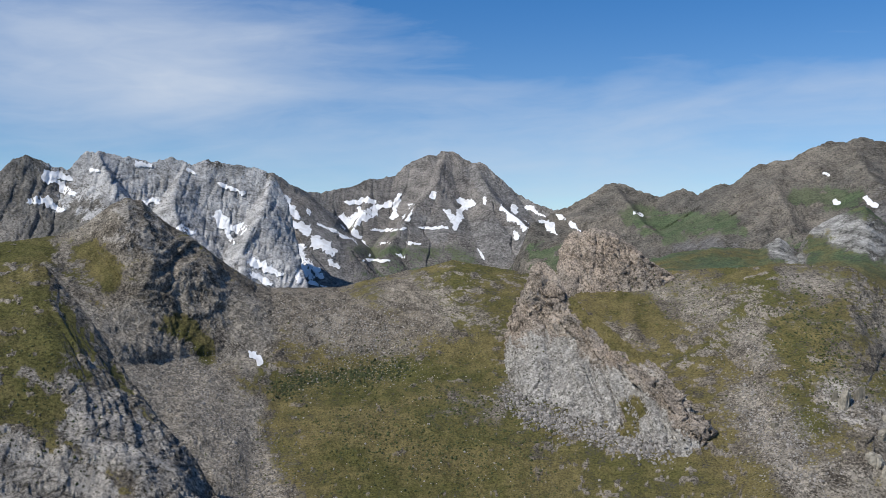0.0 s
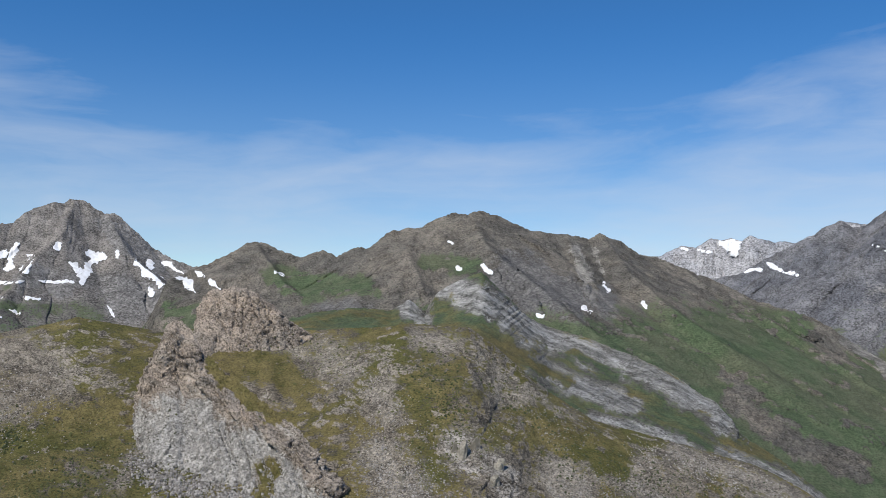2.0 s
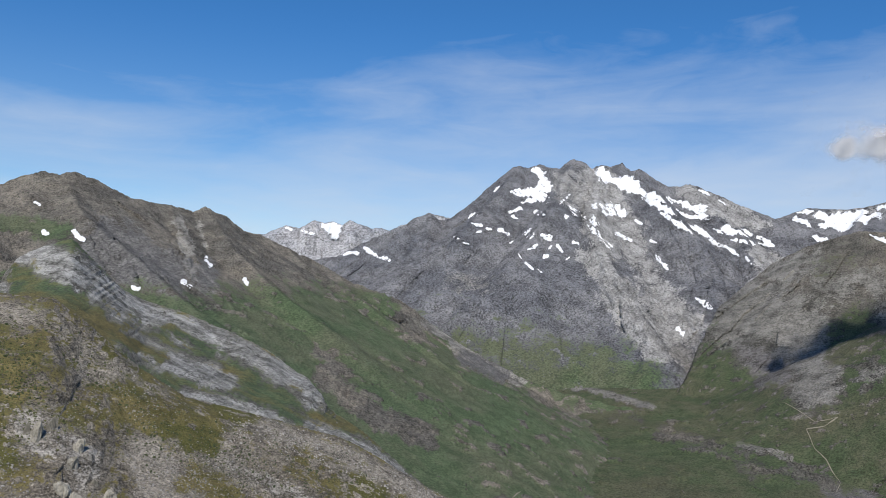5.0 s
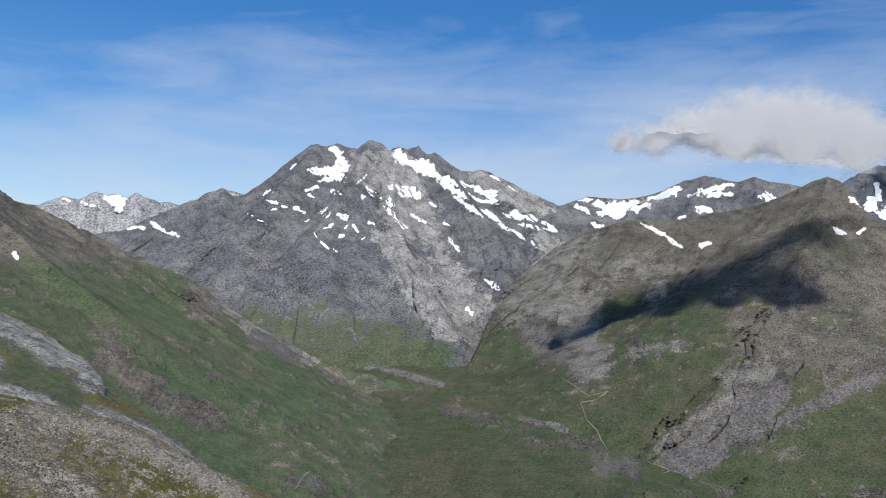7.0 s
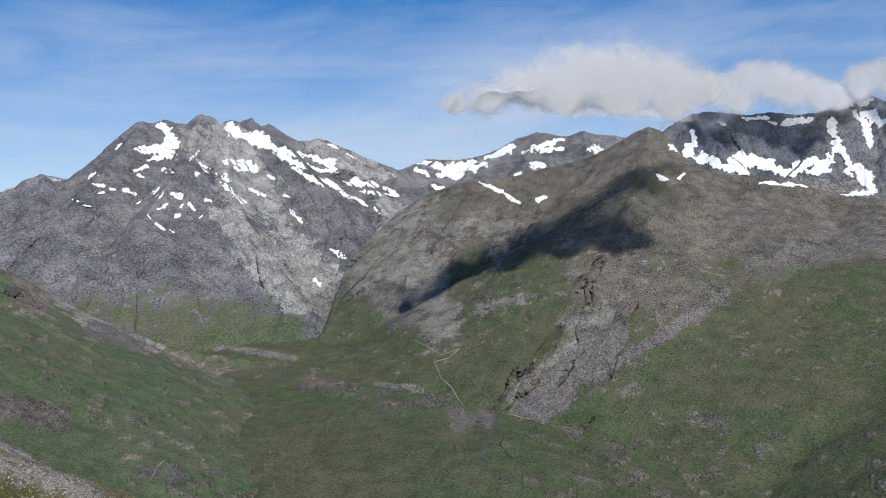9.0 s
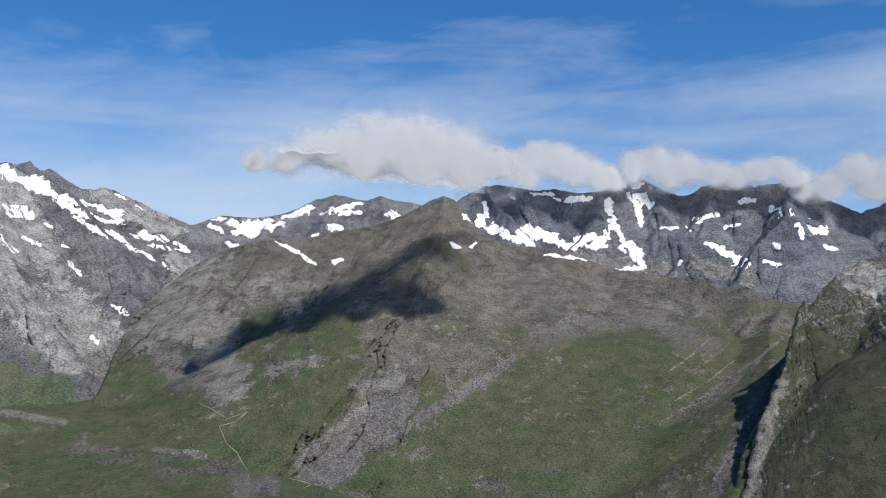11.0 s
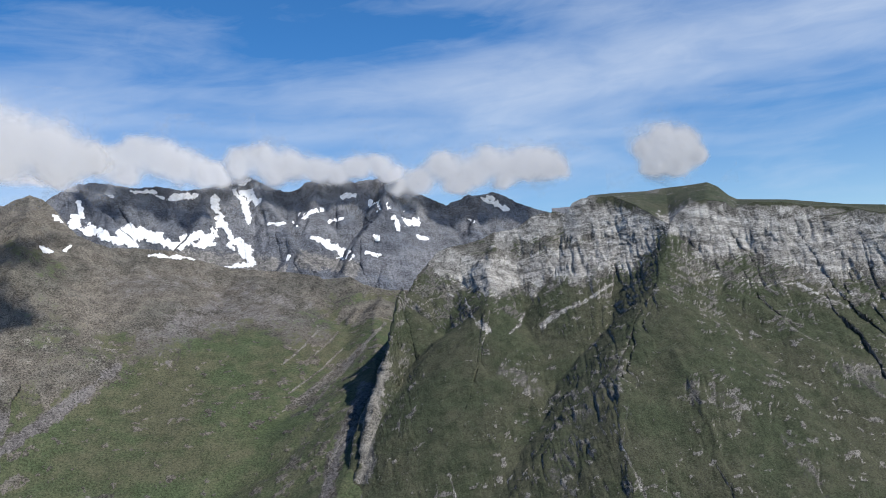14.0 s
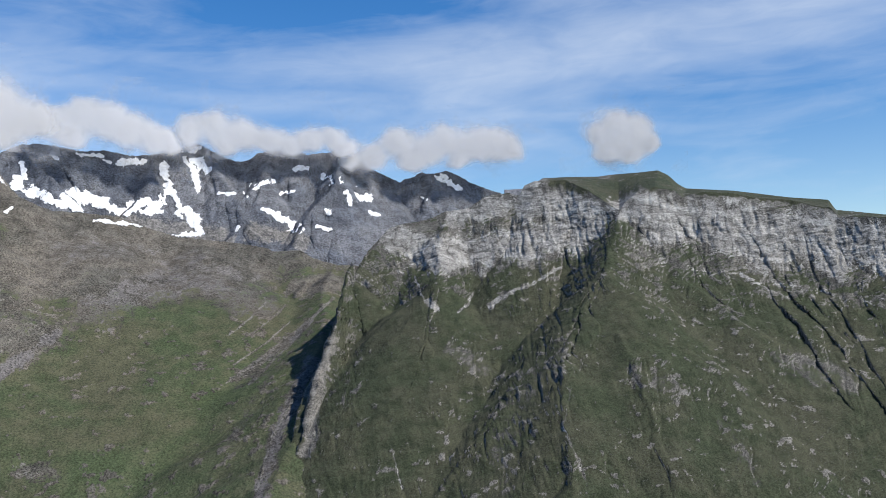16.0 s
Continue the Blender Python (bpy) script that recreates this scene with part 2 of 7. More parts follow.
def stroke_distance(az, el, pts):
    """Distance in degrees from a polyline of bearings and heights."""
    best = np.full(az.shape, 99.0, np.float32)
    if len(pts) == 1:
        return np.hypot(az - pts[0][0], el - pts[0][1])
    for (a0, e0), (a1, e1) in zip(pts, pts[1:]):
        dx, dy = a1 - a0, e1 - e0
        t = np.clip(((az - a0) * dx + (el - e0) * dy) / (dx * dx + dy * dy + 1e-9), 0, 1)
        best = np.minimum(best, np.hypot(az - a0 - t * dx, el - e0 - t * dy))
    return best


def spur(crest, grade, near, far, bend, *pts, left=1.0, right=1.0, start=None):
    """A ridge that falls from a crest at the given grade: its distances follow from the bearings and heights along it."""
    az, el = pts[0]
    r = float(crest(np.array([az]))[1][0]) if start is None else start
    if start is None:
        el = min(el, float(crest(np.array([az]))[0][0]) - 0.05)
    out = [(az, el, r)]
    for a, e in pts[1:]:
        z0, across = r * math.tan(radians(el)), r * radians(abs(a - az))
        lo, hi = 0.4 * r, r
        for _ in range(40):
            m = 0.5 * (lo + hi)
            if z0 - m * math.tan(radians(e)) > grade * math.hypot(r - m, across):
                hi = m
            else:
                lo = m
        az, el, r = a, e, hi
        out.append((az, el, r))
    return out, near, far, bend, left, right


def crest_ridge(crest, a0, a1, near, far, bend):
    """The crest itself as a ridge."""
    az = np.arange(a0, a1 + 0.01, 0.7)
    el, r = crest(az)
    return list(zip(az, el, r)), near, far, bend, 1.0, 1.0


def flanks(x, y, ridges):
    """Height of the ground below ridges whose flanks ease off with distance; also the way along the nearest ridge, the distance from it and the lead over the next."""
    best, second = np.full(x.shape, -1e6, np.float32), np.full(x.shape, -1e6, np.float32)
    along, off = np.zeros(x.shape, np.float32), np.zeros(x.shape, np.float32)
    for k, (pts, near, far, bend, left, right) in enumerate(ridges):
        P = [(r * math.sin(radians(a)), r * math.cos(radians(a)), r * math.tan(radians(e))) for a, e, r in pts]
        hb, sb, db = np.full(x.shape, -1e6, np.float32), 0, 0
        done = 977.0 * k
        for (x0, y0, z0), (x1, y1, z1) in zip(P, P[1:]):
            dx, dy = x1 - x0, y1 - y0
            size = math.hypot(dx, dy) + 1e-6
            t = np.clip(((x - x0) * dx + (y - y0) * dy) / size ** 2, 0, 1)
            ex, ey = x - x0 - t * dx, y - y0 - t * dy
            d = np.sqrt(ex * ex + ey * ey)
            h = z0 + (z1 - z0) * t
            if left != 1.0 or right != 1.0:
                side = 0.5 + 0.5 * (dx * ey - dy * ex) / (size * (d + 1.0))
                h = h - (left + (right - left) * side) * (far * d + (near - far) * bend * (1 - np.exp(-d / bend)))
            else:
                h = h - (far * d + (near - far) * bend * (1 - np.exp(-d / bend)))
            m = h > hb
            hb, sb, db = np.where(m, h, hb), np.where(m, done + t * size, sb), np.where(m, d, db)
            done += size
        m = hb > best
        second = np.where(m, best, np.maximum(second, hb))
        best, along, off = np.where(m, hb, best), np.where(m, sb, along), np.where(m, db, off)
    lead = best - second
    return best + 9.0 * np.log1p(np.exp(-np.clip(lead, 0, 90) / 9.0)), along, off, lead


def carve(az, crest, back, ridges, front, counts, ribs, rib_wave, wander, calm_by, even):
    """Rows of the relief from the front of a mountain to its crest and over it, evenly spaced along the ground. even: the bearings past which no ribs cut the slope."""
    ribbed = 1 - smooth(az, *even)[None]
    A = np.radians(az)[None]
    el, rc = crest(az)
    zc = rc * np.tan(np.radians(el))

    def ground(r):
        x, y = r * np.sin(A), r * np.cos(A)
        calm = np.clip((rc[None] - r) / calm_by, 0, 1)
        wx, wy = (wander * calm * fbm(x, y, 0 * x + k, 9 * wander + 1, 3, 0.5) for k in (3.0, 53.0))
        z, s, d, lead = flanks((x + wx).astype(np.float32), (y + wy).astype(np.float32), ridges)
        for w, size in ((rib_wave, 1.0), (0.43 * rib_wave, 0.5), (0.19 * rib_wave, 0.24)):
            q = s / w + 0.5 * perlin(x / (2 * w), y / (2 * w), 0 * x + w)
            g = 0.28 - np.abs(perlin(q, d / (6 * w), 0 * q + 0.7 * w))
            z = z + ribbed * ribs * size * g * np.clip(d / (1.2 * w), 0, 1) * np.clip(lead / (1.5 * ribs * size + 1), 0, 1) * calm
        return z

    t = np.linspace(0, 1, 260)[:, None]
    r = front * (1 - t) + rc[None] * t
    z = ground(r)
    step = np.sqrt(np.diff(z, axis=0) ** 2 + (0.3 * np.diff(r, axis=0)) ** 2)
    way = np.concatenate([0 * step[:1], np.cumsum(step, axis=0)])
    u = np.linspace(0, 1, counts[0] + 1)
    r = np.stack([np.interp(u * way[-1, k], way[:, k], r[:, k]) for k in range(len(az))], -1)
    z = ground(r)
    z[-1] = zc
    z = np.minimum(z, zc[None] + 0.2 * (rc[None] - r))
    eb, rb = back(az)
    t = np.linspace(0, 1, counts[1] + 1)[1:, None]
    r = np.concatenate([r, rc[None] * (1 - t) + rb[None] * t])
    z = np.concatenate([z, zc[None] * (1 - t) + (rb * np.tan(np.radians(eb)))[None] * t])
    return r, z


SIGHT = []  # what can be sighted from the summit: bearings, height angles, distances


def mesh_object(name, x, y, z, cover, material, label, category, kind="", uv=None):
    rows, cols = x.shape
    me = bpy.data.meshes.new(name)
    me.vertices.add(rows * cols)
    me.vertices.foreach_set("co", np.stack([x, y, z], -1).astype(np.float32).ravel())
    i = np.arange(rows * cols, dtype=np.int32).reshape(rows, cols)
    quads = np.stack([i[:-1, :-1], i[:-1, 1:], i[1:, 1:], i[1:, :-1]], -1).reshape(-1, 4)
    me.loops.add(quads.size)
    me.loops.foreach_set("vertex_index", quads.ravel())
    me.polygons.add(len(quads))
    me.polygons.foreach_set("loop_start", np.arange(0, quads.size, 4, dtype=np.int32))
    me.polygons.foreach_set("use_smooth", np.ones(len(quads), bool))
    me.update(calc_edges=True)
    if uv is not None:
        layer = me.uv_layers.new(name="face")
        layer.data.foreach_set("uv", uv.reshape(-1, 2)[quads.ravel()].astype(np.float32).ravel())
    if cover is not None:
        col = me.color_attributes.new("cover", "FLOAT_COLOR", "POINT")
        col.data.foreach_set("color", np.concatenate([cover, np.ones((*cover.shape[:2], 1))], -1).astype(np.float32).ravel())
    me.materials.append(material)
    return tagged(new(name, me), label, category, kind=kind)


def relief(name, lines, counts, a0, a1, step, material, label, category="mountain", kind="", crest=None, amp=10.0, wave=120.0, octaves=7, gain=0.52,
           ribs=0.0, rib_wave=2.0, lean=0.0, beds=0.0, bed_wave=30.0, dip=(0.0, 0.0), turf=(0.75, 0.5), low=None, zones=(), jag=0.0, ridged=True, ends=None, sink=300.0, blend=0.6, outcrops=None, parts=None, fissure=0.0, slant=0.0, skirt=True, spurs=(), ridges=None, front=None, wander=25.0, calm_by=160.0, even=(400.0, 401.0)):
    """A mountain lofted through its break lines from foot to back, with gullies (ribs), rock relief and layered beds, and its cover of turf, scree and pale rock."""
    az = np.arange(a0, a1 + step, step)
    if ridges:
        r, z = carve(az, lines[0], lines[1], ridges, front, counts, ribs, rib_wave, wander, calm_by, even)
        top, rows, ribs = counts[0], len(r), 0.0
    else:
        got = [ln(az) for ln in lines]
        crest = len(lines) - 2 if crest is None else crest
        n = int(blend / step)
        if n > 1:
            bell = np.hanning(2 * n + 3)[1:-1]
            for k in range(len(got)):
                e, d = (np.convolve(np.pad(c, n, "edge"), bell / bell.sum(), "valid") for c in got[k])
                got[k] = (got[k][0] if k >= crest else np.minimum(e, np.maximum(got[k][0], got[crest][0])), d)
        el, r = [], []
        for k, c in enumerate(counts):
            t = np.linspace(0, 1, c, endpoint=False)[:, None]
            z0, z1 = got[k][1] * np.tan(np.radians(got[k][0])), got[k + 1][1] * np.tan(np.radians(got[k + 1][0]))
            r.append(got[k][1] * (1 - t) + got[k + 1][1] * t)
            el.append(z0 * (1 - t) + z1 * t)
        r.append(got[-1][1][None]), el.append((got[-1][1] * np.tan(np.radians(got[-1][0])))[None])
        r, z = np.concatenate(r), np.concatenate(el)
        top = sum(counts[:crest])
        rows = len(r)
        # round the creases between the lines, all but the crest
        keep_r, keep_z = r[top].copy(), z[top].copy()
        for part in (slice(0, top + 1), slice(top, rows)):
            for a in (r, z):
                b = a[part].copy()
                for _ in range(max(6, rows // 14)):
                    b[1:-1] = 0.25 * b[:-2] + 0.5 * b[1:-1] + 0.25 * b[2:]
                a[part] = b
    v = np.linspace(0, 1, rows)[:, None] + 0 * r
    far = np.abs(np.arange(rows) - top)[:, None]
    env = np.clip(far / (0.35 * top + 1.0), 0.0, 1.0)
    A = np.radians(az)[None] + 0 * r
    if ribs:
        arc = A * 180 / math.pi
        sway = 1.6 * rib_wave * perlin(arc / (6 * rib_wave), v * 2.2, v * 0 + 3.1) + 0.5 * rib_wave * perlin(arc / (1.4 * rib_wave), v * 6.0, v * 0 + 6.1)
        q = (arc + sway + lean * v * rib_wave * 3) / rib_wave
        g = (0.3 - np.abs(perlin(q, v * 2.0, v * 0 + 8.2))) + 0.4 * (0.3 - np.abs(perlin(q * 2.3 + 3, v * 5.0, v * 0 + 1.2)))
        z = z + ribs * g * np.clip(env * 1.5, 0.06, 1) * np.clip(np.arange(rows)[:, None] / (0.15 * rows), 0, 1)
    inner = smooth(az, a0, a0 + ends[0]) * (1 - smooth(az, a1 - ends[1], a1)) if ends else 1.0
    z = z - sink * (1 - inner)
    x, y = r * np.sin(A), r * np.cos(A)
    if jag:
        fall = np.exp(-far / (0.03 * top + 1.0))
        z = z + 0.7 * jag * fall * fbm(A * 57.3, z / (0.0175 * r), A * 0 + a0, 0.9, 5, 0.66, True)
    el, dg = np.degrees(np.arctan2(z, r)), np.degrees(A)
    # spurs that stand out from the face, and gullies cut into it
    for out, width, *pts in spurs:
        near = [p[0] for p in pts]
        c0, c1 = max(np.searchsorted(az, min(near) - 1.6 * width), 0), np.searchsorted(az, max(near) + 1.6 * width)
        if c1 <= c0:
            continue
        s = np.s_[:, c0:c1]
        w1, w2 = fbm(dg[s], el[s], 0 * r[s] + 4.4, 1.3 * width, 2, 0.4), fbm(dg[s], el[s], 0 * r[s] + 24.4, 1.3 * width, 2, 0.4)
        near = stroke_distance(dg[s] + 0.45 * width * w1, el[s] + 0.45 * width * w2, pts) / width
        rise = 0.55 * np.clip(1 - np.sqrt(near ** 2 + 0.02), 0, 1) * smooth(np.hypot(dg[s] - pts[-1][0], el[s] - pts[-1][1]), 0, 1.6 * width)
        k = 1 - out * rise / r[s]
        r[s], x[s], y[s], z[s] = r[s] * k, x[s] * k, y[s] * k, z[s] * k
    turfed, screed, limed, barren = (np.zeros(x.shape, np.float32) for _ in range(4))
    for what, width, amount, *pts in zones:
        near = [p[0] for p in pts]
        c0, c1 = max(np.searchsorted(az, min(near) - 2 * width - 0.3), 0), np.searchsorted(az, max(near) + 2 * width + 0.3)
        if c1 <= c0:
            continue
        s = np.s_[:, c0:c1]
        q = max(width * 1.6, 0.5) * 0.0175 * r[s]
        f1, f2 = fbm(x[s] / q, y[s] / q, z[s] / q, 1.0, 5, 0.62), fbm(x[s] / q + 31, y[s] / q, z[s] / q, 1.0, 5, 0.62)
        dist = stroke_distance(dg[s] + 0.9 * width * f1, el[s] + 0.6 * width * f2, pts) / width
        m = amount * np.clip(1.15 - 0.62 * dist ** 1.3 + 0.35 * f2, 0, 1)
        for k, a in zip("gspr", (turfed, screed, limed, barren)):
            a[s] = np.maximum(a[s], m) if k == what else a[s] * (1 - 0.85 * m)
    rocky = np.clip(limed + barren - turfed - 0.6 * screed, -1, 1)
    gx, gy, gz = [np.gradient(c) for c in (x, y, z)]
    nx, ny, nz = gy[0] * gz[1] - gz[0] * gy[1], gz[0] * gx[1] - gx[0] * gz[1], gx[0] * gy[1] - gy[0] * gx[1]
    size = np.sqrt(nx * nx + ny * ny + nz * nz) + 1e-9
    flip = np.where(nz < 0, -1.0, 1.0) / size
    nx, ny, nz = nx * flip, ny * flip, nz * flip
    steep = 1 - smooth(nz, 0.55, 0.9)
    rough = (0.32 + 0.68 * steep) * (1 + 0.5 * np.clip(rocky, -0.3, 1) - 0.5 * limed)
    wx, wy = 0.2 * wave * perlin(x / wave, y / wave, z / wave + 5), 0.2 * wave * perlin(x / wave, y / wave, z / wave + 25)
    d = fbm(x + wx, y + wy, z, wave, octaves, gain, ridged) * amp * rough
    # ledges of the dipping beds, sharp below and sloping above, and fissures that run down the face
    hard = np.clip(0.25 + steep + rocky, 0.05, 1.4)
    if beds:
        lay = (z + dip[0] * x + dip[1] * y + 0.7 * bed_wave * perlin(x / wave, y / wave, z / wave) + 0.15 * bed_wave * perlin(6 * x / wave, 6 * y / wave, 6 * z / wave)) / bed_wave
        worn = 0.5 + 0.9 * perlin(x / wave + 40, y / wave, z / wave)
        for k, size in ((1.0, 1.0), (2.7, 0.6), (6.3, 0.35)):
            d = d + beds * size * hard * worn * ((lay * k) % 1.0 - 0.5)
    if fissure:
        arc = dg + 0.35 * perlin(dg * 0.8, el * 0.8, el * 0 + 2.2) + slant * el
        for k, size in ((0.9, 1.0), (0.37, 0.6), (0.16, 0.35)):
            p = perlin(arc / k, el / (k * 5), el * 0 + k * 31)
            d = d - fissure * size * hard * np.clip(1 - np.abs(p) * 7, 0, 1) * np.clip(0.4 + 2 * perlin(dg / (3 * k), el / (2 * k), el * 0 + k), 0, 1)
    bare = 0.0
    if outcrops:
        o = fbm(x + wx, y + wy, z * 1.5, outcrops[0], 5, 0.62) + 0.35 * perlin(x / (7 * outcrops[0]), y / (7 * outcrops[0]), z / (7 * outcrops[0])) + 0.2 * rocky
        bare = smooth(o, outcrops[2], outcrops[2] + 0.16)
        d = d + outcrops[1] * bare * (0.7 + 1.2 * np.clip(o - outcrops[2], 0, 1))
    d = d * np.where(np.arange(rows)[:, None] > top, 0.12, np.clip(0.18 + env * 3, 0, 1)) * np.clip(r / 180, 0, 1) ** 2
    x, y, z = x + nx * d, y + ny * d, z + nz * d
    # cover
    gx, gy, gz = [np.gradient(c) for c in (x, y, z)]
    nx, ny, nz = gy[0] * gz[1] - gz[0] * gy[1], gz[0] * gx[1] - gx[0] * gz[1], gx[0] * gy[1] - gy[0] * gx[1]
    up = np.abs(nz) / (np.sqrt(nx * nx + ny * ny + nz * nz) + 1e-9)
    el = np.degrees(np.arctan2(z, np.hypot(x, y)))
    patch = fbm(x, y, z, wave * 1.5, 3, 0.6)
    green = smooth(up + 0.18 * patch, turf[0] - 0.16, turf[0] + 0.12) * turf[1]
    if low is not None:
        green = green * (1 - smooth(el + 1.2 * patch, low[0], low[1]))
    cover = np.zeros((*x.shape, 3))
    green = np.clip(green * (1 - np.clip(screed + limed + barren, 0, 1)), 0, 1)
    cover[..., 0] = np.maximum(green * (1 - 0.85 * bare), turfed * (1 - 0.5 * bare))
    cover[..., 1], cover[..., 2] = screed, limed
    SIGHT.append((az, el, np.hypot(x, y)))
    mean = float(np.median(r[:top + 1]))
    uv = np.stack([dg * mean * 0.01745, np.degrees(np.arctan2(z, np.hypot(x, y))) * mean * 0.01745 + 0.25 * r], -1)
    if not parts:
        edges = [0, rows - 1]
    elif ridges:
        edges = [0] + [int(top * k) for _, k in parts[:-1]] + [rows - 1]
    else:
        edges = [0] + [sum(counts[:k]) for _, k in parts[:-1]] + [rows - 1]
    if skirt:
        # the mountain goes on down to the plain in front, behind and at both ends
        def rim(a, first, last):
            return np.concatenate([first[None], a, last[None]])

        far = (np.hypot(x[-1], y[-1]) + 450) / np.hypot(x[-1], y[-1])
        x, y, z = rim(x, x[0] * 0.97, x[-1] * far), rim(y, y[0] * 0.97, y[-1] * far), rim(z, 0 * z[0] - 660, 0 * z[-1] - 660)
        z[:, 0] = z[:, -1] = -660
        cover, uv = rim(cover, cover[0], cover[-1]), rim(uv, uv[0] - 40, uv[-1] + 40)
        edges = [edges[0]] + [e + 1 for e in edges[1:-1]] + [edges[-1] + 2]
    if not parts:
        return mesh_object(name, x, y, z, cover, material, label, category, kind, uv)
    base = new(name)
    tagged(base, label, category, kind=kind)
    for (piece, _), k0, k1 in zip(parts, edges, edges[1:]):
        sl = np.s_[k0:k1 + 1]
        mesh_object(piece, x[sl], y[sl], z[sl], cover[sl], material, "", "", "", uv[sl]).parent = base
    return base



# ---- break lines of the relief, fitted to the camera's view, at chosen distances ----

# pale limestone wall mountain
WALL_CREST = line([(-34.0, 4.50), (-30.2, 3.38), (-26.8, 4.41), (-26.1, 5.10), (-25.5, 5.36), (-24.4, 5.00), (-23.2, 4.58), (-22.2, 5.73), (-21.4, 5.83), (-21.0, 5.68), (-19.5, 5.45), (-18.4, 5.21), (-17.3, 5.56), (-16.0, 5.14), (-15.0, 5.48), (-13.9, 5.26), (-12.9, 5.10), (-11.8, 4.98), (-11.1, 4.74), (-10.6, 4.03), (-10.1, 2.58), (-9.7, 0.40), (-9.1, -2.88), (-8.2, -5.80)],
    [(-34.0, 2000), (-30.2, 2000), (-23.2, 2050), (-17.3, 2080), (-11.1, 2100), (-8.2, 2100)])

# grey central peak with snow gullies
CENTRAL_CREST = line([(-12.9, 4.71), (-11.4, 4.84), (-10.7, 4.64), (-9.7, 3.93), (-8.8, 3.54), (-7.9, 3.47), (-6.8, 3.81), (-5.9, 3.96), (-4.9, 4.37), (-3.8, 4.53), (-3.1, 4.64), (-2.7, 5.12), (-2.0, 5.56), (-1.1, 6.00), (-0.4, 5.97), (-0.1, 6.22), (0.4, 6.26), (1.0, 6.04), (1.4, 5.75), (2.0, 5.45), (2.4, 5.56), (2.8, 5.34), (3.7, 4.53), (4.7, 3.53), (6.1, 2.79), (7.2, 2.42), (7.9, 2.31), (9.4, 1.68), (11.2, 0.76), (13.3, -0.32)],
    [(-12.9, 2500), (-9.7, 2600), (-8.8, 2700), (-3.1, 2900), (0.4, 3000), (4.7, 2900), (7.9, 2750), (13.3, 2500)])

# brown schist mountain with its long spur
SCHIST_CREST = line([(5.2, 1.29), (7.3, 2.24), (8.8, 2.94), (9.7, 3.43), (10.4, 3.96), (11.0, 4.20), (11.7, 3.99), (12.4, 3.67), (13.9, 3.15), (14.8, 3.49), (15.3, 3.69), (16.2, 3.29), (17.6, 3.94), (18.4, 3.80), (19.5, 4.92), (20.4, 5.19), (21.3, 5.23), (22.6, 5.79), (23.9, 6.34), (24.6, 6.15), (25.5, 6.44), (26.7, 6.11), (28.5, 5.31), (29.8, 5.05), (30.8, 4.98), (32.6, 4.68), (33.3, 5.03), (34.0, 4.72), (34.8, 4.45), (35.4, 3.74), (37.0, 3.48), (38.4, 2.81), (39.9, 2.28), (42.9, 0.78), (45.5, 0.08), (47.0, -0.75), (47.9, -1.47), (50.5, -3.01), (54.3, -4.79), (56.5, -5.42), (60.2, -6.14)],
    [(5.2, 2300), (7.3, 2400), (11.0, 2450), (16.2, 2300), (22.6, 2300), (26.7, 2350), (29.8, 2450), (35.4, 2600), (39.9, 2700), (47.9, 2750), (54.3, 2700), (60.2, 2650)])

# great snow massif
MASSIF_CREST = line([(37.1, 1.08), (39.8, 1.98), (42.0, 2.52), (44.6, 4.08), (46.0, 4.64), (46.7, 5.23), (47.7, 5.61), (48.3, 5.20), (49.0, 5.26), (49.6, 5.75), (50.3, 6.28), (51.3, 7.35), (52.3, 8.27), (52.9, 8.83), (53.4, 8.98), (53.9, 8.85), (54.7, 9.17), (55.3, 8.92), (56.0, 8.87), (56.5, 9.35), (56.9, 9.56), (57.6, 9.36), (58.1, 8.97), (58.7, 9.23), (59.3, 9.09), (60.0, 9.40), (60.6, 8.81), (61.1, 9.03), (61.7, 8.67), (62.9, 7.93), (63.6, 7.94), (64.3, 8.13), (65.0, 7.88), (66.3, 7.32), (67.6, 6.74), (69.3, 6.09), (70.6, 5.65), (72.1, 5.17), (73.9, 4.72)],
    [(37.1, 4300), (39.8, 4350), (47.7, 4300), (53.4, 4500), (60.0, 4600), (64.3, 4600), (69.3, 4500), (73.9, 4500)])

# far hazy range
FAR_CREST = line([(34.8, 3.65), (36.0, 3.64), (37.0, 3.55), (38.4, 4.25), (39.3, 4.12), (40.2, 4.72), (40.8, 4.59), (41.4, 4.71), (42.1, 4.54), (42.5, 4.88), (43.4, 4.56), (44.0, 4.42), (44.5, 4.50), (45.1, 4.32), (46.2, 4.89), (47.6, 5.64), (49.1, 5.36)],
    [(34.8, 4850), (49.1, 4850)])
FAR_FOOT = line([(34.9, -0.73), (40.7, -0.65), (49.2, -0.53)],
    [(34.9, 4500), (49.2, 4500)])

# glaciated back range
BACK_CREST = line([(66.5, 5.29), (68.1, 5.71), (69.7, 6.16), (71.2, 6.79), (72.2, 6.73), (73.3, 6.69), (74.4, 6.84), (75.8, 7.25), (76.7, 7.75), (77.2, 7.98), (77.8, 8.14), (78.5, 8.35), (79.3, 8.25), (80.0, 8.05), (80.6, 8.03), (81.4, 8.34), (82.2, 8.13), (83.9, 7.86), (85.6, 7.55), (87.3, 7.08)],
    [(66.5, 4750), (87.3, 4700)])

